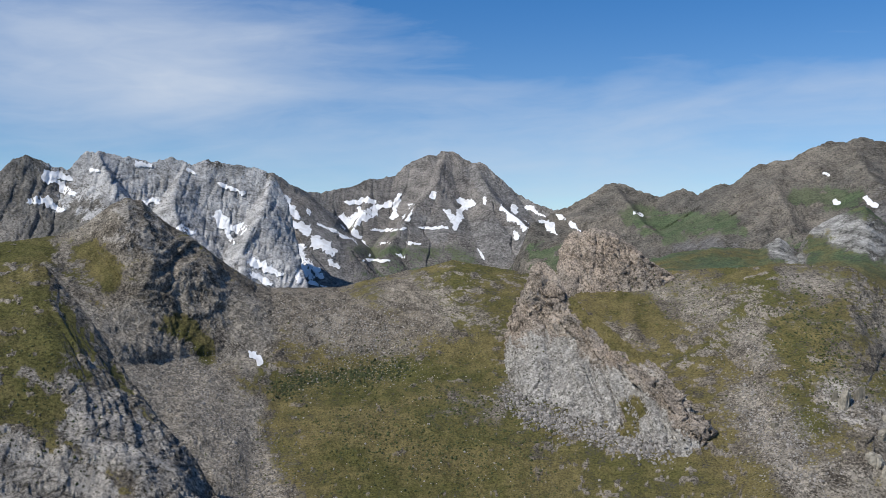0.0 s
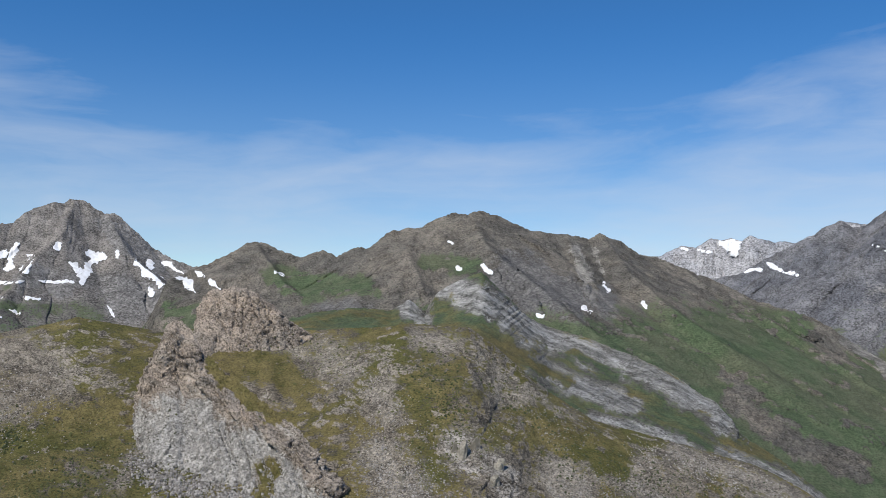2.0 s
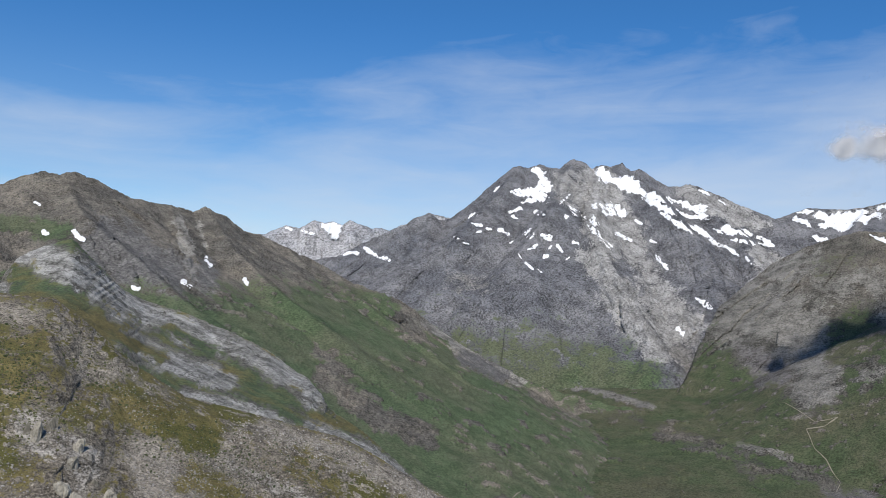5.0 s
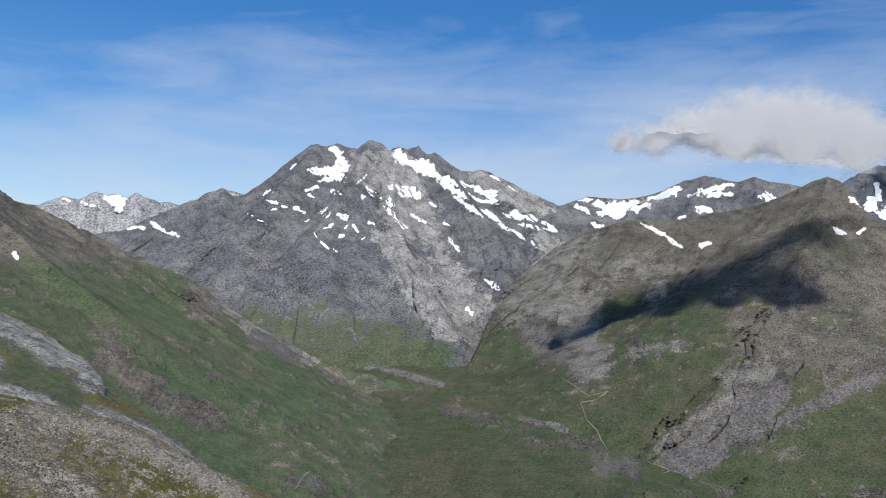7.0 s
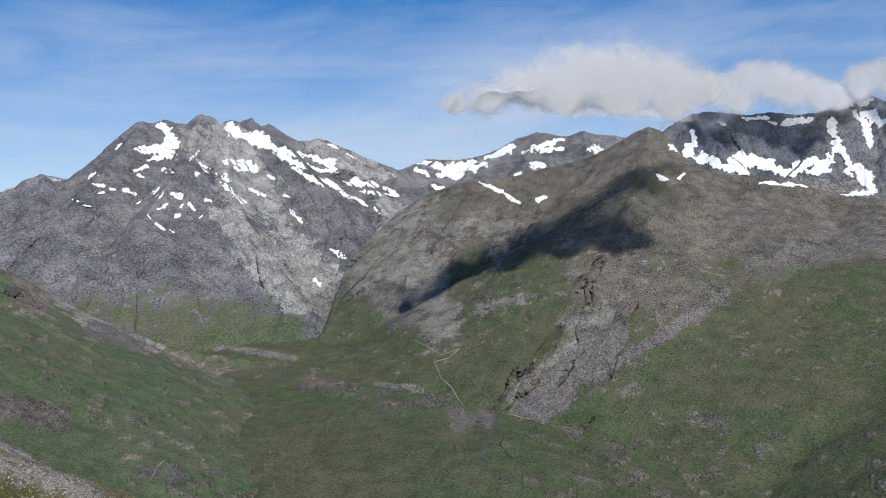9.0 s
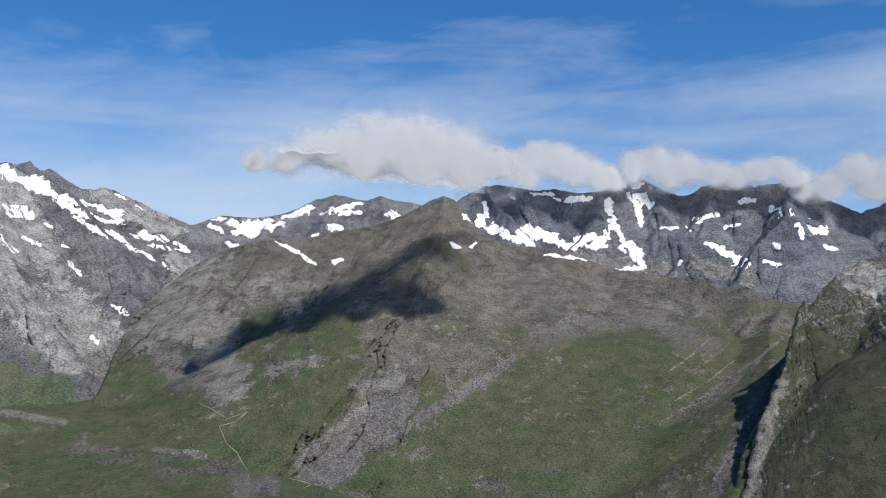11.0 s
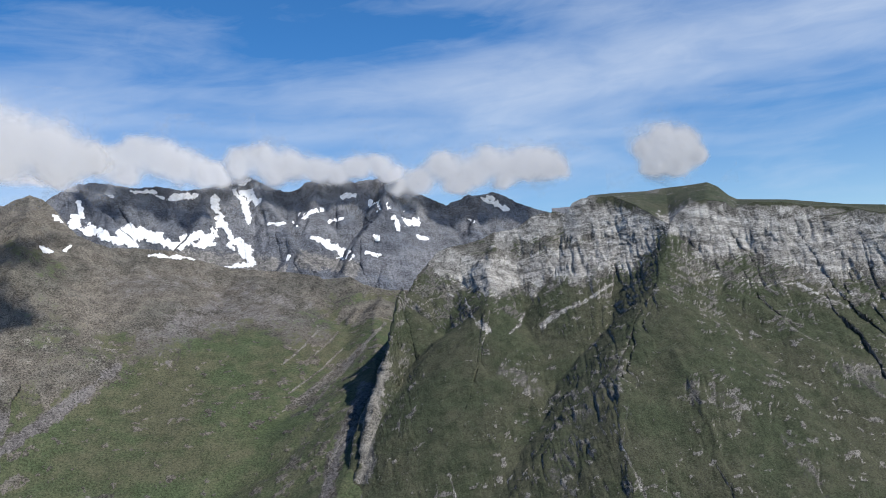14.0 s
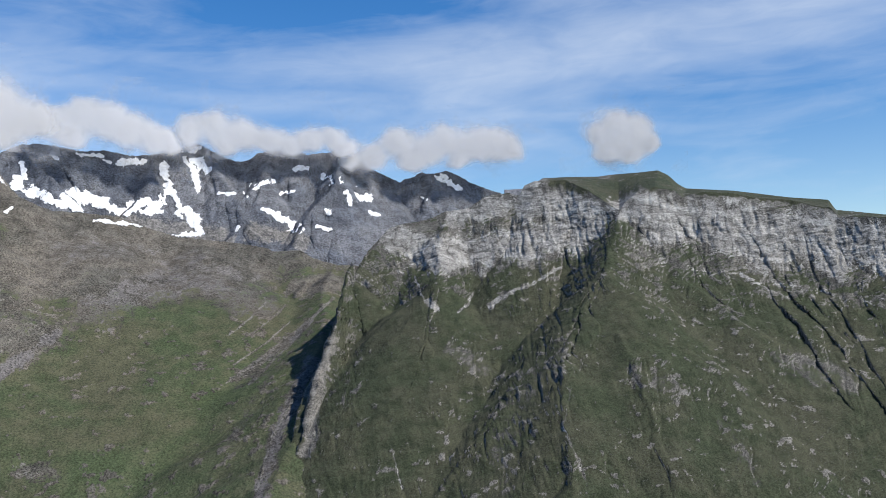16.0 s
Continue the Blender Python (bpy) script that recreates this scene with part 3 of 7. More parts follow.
# dark snowy range under the clouds
DARK_CREST = line([(83.9, 7.05), (85.8, 7.44), (86.9, 8.30), (87.8, 8.82), (88.4, 9.00), (89.3, 9.08), (90.6, 8.85), (91.7, 8.70), (92.8, 8.80), (94.3, 8.53), (95.4, 8.58), (96.8, 8.85), (97.5, 9.08), (98.4, 9.35), (99.1, 8.94), (99.7, 8.67), (100.7, 8.21), (101.4, 8.26), (102.1, 8.70), (102.8, 8.85), (104.1, 8.97), (105.3, 8.64), (106.8, 8.75), (107.3, 8.97), (107.6, 9.30), (108.0, 8.71), (108.9, 7.93), (110.0, 7.33), (111.2, 6.73), (112.1, 7.08), (112.7, 7.33), (113.5, 7.20), (114.3, 7.41), (115.0, 7.10), (116.0, 6.56), (117.0, 6.06), (118.5, 5.59), (120.3, 5.36)],
    [(83.9, 4600), (106.8, 4650), (118.5, 4650)])

# green and brown mid mountain
MID_CREST = line([(60.0, -14.0), (63.0, -9.0), (65.0, -4.5), (66.0, -1.5), (66.7, 0.41), (67.9, 1.83), (69.2, 3.27), (71.3, 4.47), (72.7, 4.94), (74.1, 5.41), (76.2, 5.36), (78.8, 5.97), (81.0, 6.38), (82.4, 6.85), (83.9, 7.61), (84.8, 8.10), (85.6, 8.40), (86.3, 8.11), (86.9, 7.56), (87.5, 6.35), (88.0, 5.61), (89.1, 5.21), (91.3, 5.07), (93.5, 4.81), (95.7, 3.96), (97.1, 3.52), (100.6, 3.08), (102.7, 2.68), (102.8, 2.51), (104.7, 2.49), (105.4, 2.00), (106.8, 1.55), (108.7, 1.35), (110.5, 0.97), (112.6, -0.13)],
    [(66.7, 3600), (67.9, 3600), (69.2, 3600), (78.8, 3500), (85.6, 3500), (88.0, 3400), (97.1, 3300), (105.4, 3150), (110.5, 3050), (112.6, 3000)])

# cliff-crowned mountain
CLIFF_BACK = line([(96.0, -31.0), (99.0, -25.0), (102.0, -19.0), (103.4, -15.00), (104.5, -9.50), (106.2, -6.00), (108.1, -0.60), (110.5, 3.49), (114.2, 4.48), (117.2, 5.60), (118.3, 5.44), (119.3, 5.96), (120.6, 6.78), (122.0, 6.78), (124.2, 6.71), (124.9, 6.78), (126.7, 6.82), (127.9, 6.89), (128.5, 6.57), (129.1, 5.96), (129.6, 5.65), (132.5, 5.32), (135.7, 4.70), (137.8, 4.42), (138.2, 3.79), (140.8, 3.35), (146.0, 2.50), (155.0, 1.00)],
    [(103.4, 2500), (104.5, 2500), (106.2, 2500), (108.1, 2500), (110.5, 2500), (117.2, 2600), (119.3, 2650), (122.0, 2700), (127.9, 2750), (140.8, 2600), (146.0, 2600), (155.0, 2600)])
CLIFF_EDGE = line([(96.0, -30.0), (99.0, -24.0), (102.0, -18.0), (103.4, -14.00), (103.7, -10.95), (104.5, -8.22), (106.2, -4.78), (108.0, 1.82), (108.1, 0.19), (109.0, 2.35), (109.8, 3.14), (110.5, 3.85), (111.4, 4.09), (112.4, 4.21), (113.3, 4.40), (114.2, 4.81), (115.7, 4.99), (116.7, 5.62), (117.3, 5.81), (118.3, 5.88), (119.0, 5.60), (119.4, 6.32), (120.0, 6.58), (122.0, 6.56), (123.5, 5.84), (124.7, 4.91), (125.4, 4.44), (125.9, 4.99), (126.7, 5.60), (127.7, 5.79), (128.8, 5.55), (129.4, 5.02), (130.5, 5.31), (132.2, 5.17), (133.8, 4.75), (135.7, 4.49), (137.0, 4.07), (137.9, 3.87), (138.3, 3.37), (140.8, 3.15), (146.0, 1.50), (155.0, 0.00)],
    [(103.4, 2290), (103.7, 2290), (104.5, 2290), (106.2, 2285), (108.1, 2240), (109.8, 2270), (117.3, 2300), (122.0, 2290), (125.4, 2190), (128.8, 2230), (135.7, 2280), (140.8, 2250), (146.0, 2250), (155.0, 2250)])

# pale limestone slab spur
SLAB_CREST = line([(10.3, -1.73), (14.7, -0.39), (17.3, 0.02), (19.9, -0.12), (21.0, 0.63), (22.1, -0.27), (22.8, 1.02), (23.9, 1.77), (25.7, 2.51), (26.6, 1.61), (27.8, 0.54), (28.9, -0.52), (29.9, -0.97), (32.8, -1.77), (35.6, -2.83), (37.8, -3.80), (38.9, -4.62), (40.4, -5.48), (41.2, -6.31), (41.6, -7.02), (42.3, -7.63), (44.1, -8.60), (46.7, -10.68), (50.4, -13.33)],
    [(10.3, 1100), (14.7, 1150), (23.9, 1250), (29.9, 1280), (38.9, 1250), (42.3, 1200), (50.4, 1100)])
SLAB_FACE = line([(10.4, -3.01), (14.8, -1.86), (19.9, -1.59), (22.8, -1.17), (25.7, -0.57), (28.9, -2.31), (30.0, -3.29), (32.8, -4.72), (35.7, -5.79), (38.6, -6.86), (40.8, -7.93), (44.5, -9.66), (50.4, -14.34)],
    [(10.4, 950), (14.8, 980), (22.8, 1050), (25.7, 1060), (30.0, 1080), (35.7, 1060), (40.8, 1040), (50.4, 950)])
SLAB_FOOT = line([(10.4, -5.19), (19.9, -3.96), (25.7, -4.18), (28.9, -5.50), (30.1, -6.47), (35.8, -8.29), (40.9, -9.70), (44.6, -11.77), (50.4, -16.01)],
    [(10.4, 780), (19.9, 800), (25.7, 840), (30.1, 850), (35.8, 860), (40.9, 860), (50.4, 820)])

# near ground
NEAR_RIM = line([(-60.0, 3.00), (-45.0, 2.50), (-31.1, 1.30), (-26.8, 0.30), (-23.5, 0.78), (-22.6, 1.13), (-21.6, 1.92), (-20.6, 2.73), (-19.9, 3.09), (-19.0, 2.90), (-18.4, 2.31), (-17.3, 1.38), (-16.3, 0.82), (-15.7, 0.32), (-13.9, -1.04), (-12.2, -2.20), (-11.1, -2.57), (-6.8, -2.57), (-5.3, -2.17), (-3.8, -1.84), (-2.4, -1.48), (-0.9, -1.22), (0.6, -0.81), (2.4, -1.11), (5.8, -1.69), (10.8, -1.05), (13.6, -1.51), (16.7, -1.31), (19.4, -1.19), (21.0, -0.92), (23.7, -1.10), (24.8, -1.11), (25.5, -1.57), (26.5, -2.23), (27.7, -3.29), (30.0, -5.10), (32.9, -6.85), (38.6, -8.12), (40.8, -8.68), (42.7, -9.05), (44.5, -9.84), (46.4, -10.86), (48.9, -12.08), (51.9, -13.33), (58.0, -17.00), (66.0, -21.00), (80.0, -27.00), (110.0, -30.00), (160.0, -30.00)],
    [(-60.0, 610), (-45.0, 585), (-31.1, 572), (-26.8, 560), (-22.6, 572), (-19.9, 585), (-15.7, 585), (-11.1, 610), (-2.4, 628), (5.8, 610), (13.6, 598), (24.8, 585), (26.5, 585), (32.9, 572), (42.7, 585), (51.9, 572), (58.0, 540), (66.0, 512), (80.0, 458), (110.0, 415), (160.0, 415)])
NEAR_UPPER = line([(-60.0, -2.00), (-45.0, -2.00), (-31.1, -1.23), (-26.8, -1.95), (-25.0, -1.64), (-23.5, -2.00), (-21.6, -2.03), (-19.0, -1.01), (-16.3, -1.38), (-14.6, -2.82), (-11.1, -4.31), (-6.8, -4.72), (-3.1, -4.38), (0.6, -3.65), (4.3, -4.19), (7.9, -3.62), (13.3, -3.74), (16.7, -3.85), (20.1, -3.61), (20.1, -3.25), (23.3, -3.61), (24.8, -3.49), (26.6, -5.03), (30.1, -6.82), (35.8, -8.99), (40.9, -10.41), (46.4, -12.42), (50.0, -13.68), (58.0, -20.00), (66.0, -24.00), (80.0, -30.00), (110.0, -33.00), (160.0, -33.00)],
    [(-60.0, 550), (-45.0, 535), (-31.1, 517), (-26.8, 512), (-21.6, 526), (-19.0, 535), (-16.3, 545), (-11.1, 555), (-6.8, 560), (0.6, 566), (7.9, 555), (13.3, 550), (20.1, 535), (20.1, 530), (24.8, 535), (30.1, 530), (40.9, 535), (46.4, 535), (58.0, 517), (66.0, 483), (80.0, 432), (110.0, 390), (160.0, 390)])
NEAR_MID = line([(-60.0, -7.00), (-45.0, -7.00), (-31.1, -5.65), (-26.8, -5.23), (-25.0, -5.64), (-23.2, -6.06), (-20.6, -7.19), (-17.3, -6.99), (-13.9, -7.10), (-10.4, -7.55), (-6.8, -7.81), (-3.1, -7.49), (0.6, -7.32), (4.3, -7.66), (7.9, -7.61), (13.3, -7.48), (18.4, -7.29), (20.2, -6.58), (23.2, -7.06), (25.0, -7.74), (30.1, -9.60), (35.8, -11.09), (40.9, -12.50), (46.4, -14.48), (58.0, -24.00), (66.0, -28.00), (80.0, -33.00), (110.0, -36.00), (160.0, -36.00)],
    [(-60.0, 500), (-45.0, 483), (-31.1, 450), (-26.8, 450), (-25.0, 458), (-23.2, 467), (-20.6, 475), (-17.3, 500), (-13.9, 512), (-10.4, 512), (-3.1, 517), (4.3, 512), (7.9, 500), (13.3, 492), (18.4, 483), (20.2, 475), (23.2, 475), (30.1, 483), (40.9, 492), (46.4, 500), (58.0, 483), (66.0, 450), (80.0, 390), (110.0, 352), (160.0, 352)])
NEAR_LOW = line([(-60.0, -13.00), (-45.0, -13.00), (-31.1, -10.00), (-26.8, -9.77), (-25.0, -10.24), (-22.2, -11.11), (-19.0, -11.68), (-15.6, -11.89), (-12.2, -11.72), (-6.8, -11.20), (0.6, -10.92), (7.9, -11.52), (13.3, -11.67), (18.4, -11.72), (20.3, -10.51), (24.8, -11.55), (25.1, -11.43), (30.2, -12.66), (35.9, -13.83), (41.0, -15.22), (50.0, -24.00), (58.0, -29.00), (66.0, -32.00), (80.0, -36.00), (110.0, -39.00), (160.0, -39.00)],
    [(-60.0, 415), (-45.0, 402), (-31.1, 378), (-26.8, 378), (-25.0, 390), (-22.2, 402), (-19.0, 415), (-15.6, 424), (-12.2, 441), (-6.8, 450), (0.6, 450), (7.9, 441), (13.3, 432), (18.4, 424), (20.3, 424), (24.8, 415), (30.2, 432), (41.0, 441), (50.0, 432), (58.0, 424), (66.0, 390), (80.0, 340), (110.0, 310), (160.0, 310)])
NEAR_FLOOR = line([(-60.0, -20.00), (-30.0, -19.00), (-15.0, -19.00), (0.0, -19.00), (20.0, -19.00), (40.0, -22.00), (55.0, -33.00), (70.0, -37.00), (110.0, -42.00), (160.0, -42.00)],
    [(-60.0, 310), (-30.0, 310), (-15.0, 340), (0.0, 352), (20.0, 340), (40.0, 340), (55.0, 340), (70.0, 310), (110.0, 265), (160.0, 265)])

# far knoll beyond the plateau
KNOLL_CREST = line([(123.5, 6.13), (124.3, 6.60), (124.9, 6.92), (125.6, 7.10), (126.1, 7.00), (126.7, 6.71), (127.7, 6.08)],
    [(123.5, 3400), (127.7, 3400)])
KNOLL_FOOT = line([(123.4, 4.31), (127.7, 4.11)],
    [(123.4, 3250), (127.7, 3250)])

# valley between the mountains
VALLEY_BACK = line([(40.0, -2.00), (54.3, -4.53), (64.6, -4.09), (68.6, -3.99), (74.0, -5.00), (79.3, -5.92), (92.0, -6.00), (104.0, -9.00)],
    [(40.0, 3300), (54.3, 3300), (64.6, 3350), (68.6, 3300), (74.0, 3100), (79.3, 3000), (92.0, 2900), (104.0, 2500)])
VALLEY_FAR = line([(40.0, -5.00), (54.4, -5.61), (59.5, -5.14), (64.6, -4.63), (68.6, -4.71), (74.1, -5.70), (79.3, -6.61), (92.0, -8.00), (104.0, -11.00)],
    [(40.0, 2900), (54.4, 2950), (64.6, 3000), (68.6, 2950), (74.1, 2750), (79.3, 2600), (92.0, 2500), (104.0, 2200)])
VALLEY_UPPER = line([(40.0, -8.00), (54.5, -7.39), (59.6, -6.94), (64.7, -6.61), (69.1, -6.47), (72.4, -6.74), (77.7, -8.15), (92.0, -11.00), (104.0, -13.00)],
    [(40.0, 2400), (54.5, 2500), (64.7, 2550), (69.1, 2550), (72.4, 2500), (77.7, 2300), (92.0, 2100), (104.0, 1900)])
VALLEY_MID = line([(40.0, -11.00), (54.8, -10.20), (59.8, -9.60), (64.9, -9.28), (70.7, -8.65), (73.6, -9.08), (77.8, -10.52), (92.0, -14.00), (104.0, -16.00)],
    [(40.0, 1900), (54.8, 2000), (64.9, 2050), (70.7, 2150), (73.6, 2120), (77.8, 1950), (92.0, 1800), (104.0, 1600)])
VALLEY_LOW = line([(40.0, -14.00), (55.0, -13.29), (63.7, -12.51), (70.9, -11.92), (77.9, -12.18), (92.0, -17.00), (104.0, -19.00)],
    [(40.0, 1500), (55.0, 1600), (70.9, 1720), (77.9, 1700), (92.0, 1500), (104.0, 1350)])
VALLEY_NEAR = line([(40.0, -22.00), (60.0, -22.00), (80.0, -22.00), (104.0, -24.00)],
    [(40.0, 1000), (60.0, 1100), (80.0, 1200), (104.0, 1050)])

# crags of the near slopes
FIN_CREST = line([(4.8, -4.37), (5.4, -2.72), (5.8, -1.51), (6.3, -1.03), (6.7, -1.21), (7.2, -1.72), (7.9, -2.89), (9.4, -4.33), (10.8, -5.39), (12.6, -6.86), (14.3, -8.22), (15.5, -9.84), (16.6, -11.23), (17.9, -12.93), (18.4, -13.72)],
    [(4.8, 524), (6.3, 527), (7.9, 517), (10.8, 488), (14.3, 454), (16.6, 426), (17.9, 405)])
FIN_FACE = line([(3.9, -7.30), (5.2, -5.47), (5.9, -4.37), (7.0, -4.72), (7.9, -5.44), (9.4, -6.68), (11.2, -7.89), (13.3, -9.41), (15.0, -10.73), (16.6, -12.01), (18.4, -14.38)],
    [(3.9, 500), (5.9, 514), (7.0, 511), (9.4, 482), (13.3, 441), (16.6, 417), (18.4, 390)])
FIN_BASE = line([(3.9, -11.60), (4.5, -10.53), (5.2, -10.70), (6.1, -11.21), (7.6, -11.88), (9.7, -12.69), (12.2, -13.44), (15.0, -13.96), (16.7, -14.35), (18.4, -16.34)],
    [(3.9, 468), (4.5, 475), (6.1, 458), (9.7, 434), (12.2, 419), (16.7, 395), (18.4, 371)])
CRAG_CREST = line([(7.4, -1.06), (7.9, 0.33), (8.4, 0.95), (9.0, 0.91), (9.7, 1.17), (10.4, 1.02), (11.2, 0.73), (11.9, 0.18), (12.6, -0.25), (13.3, -0.97), (14.2, -1.54), (15.0, -2.11)],
    [(7.4, 594), (15.0, 585)])
CRAG_BASE = line([(7.4, -2.89), (8.7, -3.07), (10.1, -3.24), (12.6, -3.39), (15.0, -3.53)],
    [(7.4, 572), (15.0, 566)])
RIB_CREST = line([(-31.1, -3.76), (-28.6, -2.56), (-25.9, -1.30), (-25.0, -0.74), (-24.4, -1.11), (-23.8, -1.99), (-22.9, -3.03), (-21.9, -4.41), (-21.0, -6.09), (-20.0, -7.63), (-18.4, -9.97), (-17.3, -11.45), (-16.0, -12.96), (-14.4, -15.50), (-13.2, -18.05)],
    [(-31.1, 330), (-28.6, 340), (-25.9, 350), (-25.0, 352), (-23.8, 345), (-21.9, 330), (-20.0, 312), (-18.4, 298), (-16.0, 285), (-14.4, 275), (-13.2, 268)])
RIB_FACE = line([(-31.1, -6.28), (-26.8, -5.56), (-23.8, -5.70), (-20.6, -9.56), (-17.3, -12.97), (-13.2, -18.70)],
    [(-31.1, 300), (-26.8, 305), (-23.8, 302), (-20.6, 288), (-17.3, 272), (-13.2, 260)])
RIB_BASE = line([(-31.1, -11.22), (-26.8, -11.36), (-22.2, -12.10), (-19.0, -13.68), (-16.0, -15.89), (-13.2, -19.66)],
    [(-31.1, 262), (-26.8, 262), (-22.2, 262), (-19.0, 256), (-16.0, 252), (-13.2, 250)])
RIB_TOE = line([(-31.1, -16.59), (-22.2, -18.15), (-16.0, -19.44), (-13.2, -21.24)],
    [(-31.1, 236), (-22.2, 236), (-16.0, 236), (-13.2, 236)])



# ---- cover: g turf, s scree, p pale limestone, r bare rock; half width in degrees, amount, and the line it follows ----
WALL_ZONES = []
WALL_ZONES += [("p", 2.59, 1, (-21.6, 4.49), (-19.3, 3.87), (-17.3, 3.21), (-14.6, 2.18), (-12.2, 0.76), (-10.4, -0.69))]
WALL_ZONES += [("p", 1.66, .9, (-16.3, 4.28), (-13.2, 3.99), (-10.7, 2.94))]
WALL_ZONES += [("p", 1.48, .9, (-12.9, 0.04), (-10.0, -1.06))]
WALL_ZONES += [("p", 0.96, .8, (-10.7, 1.49), (-9.8, -1.06))]
WALL_ZONES += [("r", 2.22, .8, (-25.9, 3.68), (-24.4, 2.39))]
CENTRAL_ZONES = []
CENTRAL_ZONES += [("s", 1.48, .8, (-8.2, 1.50), (-6.8, -0.70), (-7.5, -1.80))]
CENTRAL_ZONES += [("g", 1.04, .5, (-5.3, -0.33), (-2.4, -0.70), (1.7, -0.33))]
CENTRAL_ZONES += [("g", 0.52, .4, (-6.8, 1.50), (-3.8, 0.96), (-0.1, 0.59))]
CENTRAL_ZONES += [("s", 1.11, .9, (2.8, 0.78), (5.4, 0.04), (7.6, -0.51))]
CENTRAL_ZONES += [("s", 0.81, .8, (2.1, 4.83), (3.9, 3.35), (6.1, 2.24))]
CENTRAL_ZONES += [("s", 0.74, .7, (-2.4, 1.51), (0.6, 1.33))]
SCHIST_ZONES = []
SCHIST_ZONES += [("r", 1.5, .75, (10.5, 1.2), (14.0, 0.3), (17.0, 0.6), (20.5, 1.0))]
SCHIST_ZONES += [("s", 0.7, .8, (13.4, 2.0), (14.6, 0.8), (16.6, -0.2))]
SCHIST_ZONES += [("g", 0.92, .8, (12.5, 2.16), (14.7, 1.27), (18.0, 1.51))]
SCHIST_ZONES += [("g", 0.74, .7, (22.1, 3.03), (25.0, 2.87))]
SCHIST_ZONES += [("s", 1.11, .9, (16.9, -0.35), (18.4, -0.88))]
SCHIST_ZONES += [("s", 0.81, .9, (27.1, 1.98), (29.9, 0.21), (33.7, -1.83))]
SCHIST_ZONES += [("s", 1.48, 1, (27.8, 2.38), (29.9, 1.00), (32.7, 0.69))]
SCHIST_ZONES += [("s", 0.96, 1, (33.4, 0.34), (34.2, -1.47))]
SCHIST_ZONES += [("s", 0.81, .9, (35.9, 0.01), (37.0, -0.70))]
SCHIST_ZONES += [("p", 0.52, .7, (31.7, 3.93), (32.3, 2.50), (32.7, 1.05))]
SCHIST_ZONES += [("p", 0.22, .6, (33.0, 4.15), (33.5, 2.52))]
SCHIST_ZONES += [("g", 3.33, .85, (37.1, -2.89), (41.5, -4.67), (47.4, -8.54))]
SCHIST_ZONES += [("g", 2.22, .8, (30.6, -2.22), (34.9, -3.63), (38.6, -5.78))]
SCHIST_ZONES += [("g", 1.85, .8, (48.1, -4.93), (51.1, -7.02))]
SCHIST_ZONES += [("r", 0.89, .8, (46.4, -0.94), (47.4, -2.03))]
SCHIST_ZONES += [("r", 0.52, .8, (43.0, -6.83), (45.6, -8.22), (48.2, -8.70))]
SCHIST_ZONES += [("r", 0.37, .7, (40.8, -3.59), (43.0, -5.02))]
SCHIST_ZONES += [("p", 0.22, 1, (47.7, -1.41), (49.0, -2.27))]
SCHIST_ZONES += [("p", 0.63, 1, (50.1, -2.67), (51.8, -3.25), (54.1, -4.54))]
SCHIST_ZONES += [("s", 0.52, 1, (50.5, -3.67), (52.8, -4.38))]
SCHIST_ZONES += [("r", 0.74, .8, (41.4, -5.39), (45.0, -7.43), (48.3, -8.77))]
SCHIST_ZONES += [("r", 0.44, .7, (55.0, -5.48), (56.0, -5.98))]
SCHIST_ZONES += [("p", 0.26, .7, (56.5, -4.69), (59.4, -4.91), (62.4, -5.73))]
SCHIST_ZONES += [("r", 0.81, .55, (57.3, -6.64), (62.5, -7.80), (65.4, -8.66))]
SCHIST_ZONES += [("s", 0.59, .6, (53.2, -12.46), (55.4, -12.72))]
MASSIF_ZONES = []
MASSIF_ZONES += [("p", 1.26, 1, (58.8, 7.88), (60.5, 4.68), (62.4, 1.84), (64.0, -1.01))]
MASSIF_ZONES += [("p", 0.96, .95, (58.5, 3.44), (59.8, 1.30), (61.4, -1.18), (63.0, -2.55))]
MASSIF_ZONES += [("p", 0.81, .8, (56.4, 8.06), (58.3, 6.37), (59.6, 4.25))]
MASSIF_ZONES += [("p", 0.89, .8, (64.2, 7.68), (66.3, 6.70), (68.0, 5.88))]
MASSIF_ZONES += [("p", 0.67, .9, (68.5, 4.07), (69.6, 3.03), (68.3, 1.11))]
MASSIF_ZONES += [("p", 0.59, .9, (67.7, -1.13), (66.3, -2.33), (64.9, -3.16))]
MASSIF_ZONES += [("s", 0.59, .9, (64.1, -2.47), (64.9, -3.52))]
MASSIF_ZONES += [("r", 1.85, .7, (63.3, 3.75), (65.7, 2.05))]
MASSIF_ZONES += [("g", 1.85, .6, (41.7, -1.67), (46.8, -2.79), (54.3, -3.45), (59.4, -3.51))]
MASSIF_ZONES += [("g", 1.70, .85, (37.6, -5.57), (46.3, -5.27), (54.4, -5.25), (61.7, -4.83))]
MASSIF_ZONES += [("s", 0.74, .5, (49.6, 1.33), (51.8, 1.12))]
BACK_ZONES = []
BACK_ZONES += [("p", 0.52, .5, (70.8, 6.53), (73.3, 6.55), (75.8, 6.88))]
DARK_ZONES = []
DARK_ZONES += [("s", 0.59, .7, (93.5, 4.70), (96.4, 4.14), (99.9, 3.58))]
DARK_ZONES += [("s", 0.59, .7, (101.7, 3.92), (104.7, 3.19))]
MID_ZONES = []
MID_ZONES += [("p", 2.22, .8, (68.3, 0.43), (71.1, -1.31), (71.8, -3.08))]
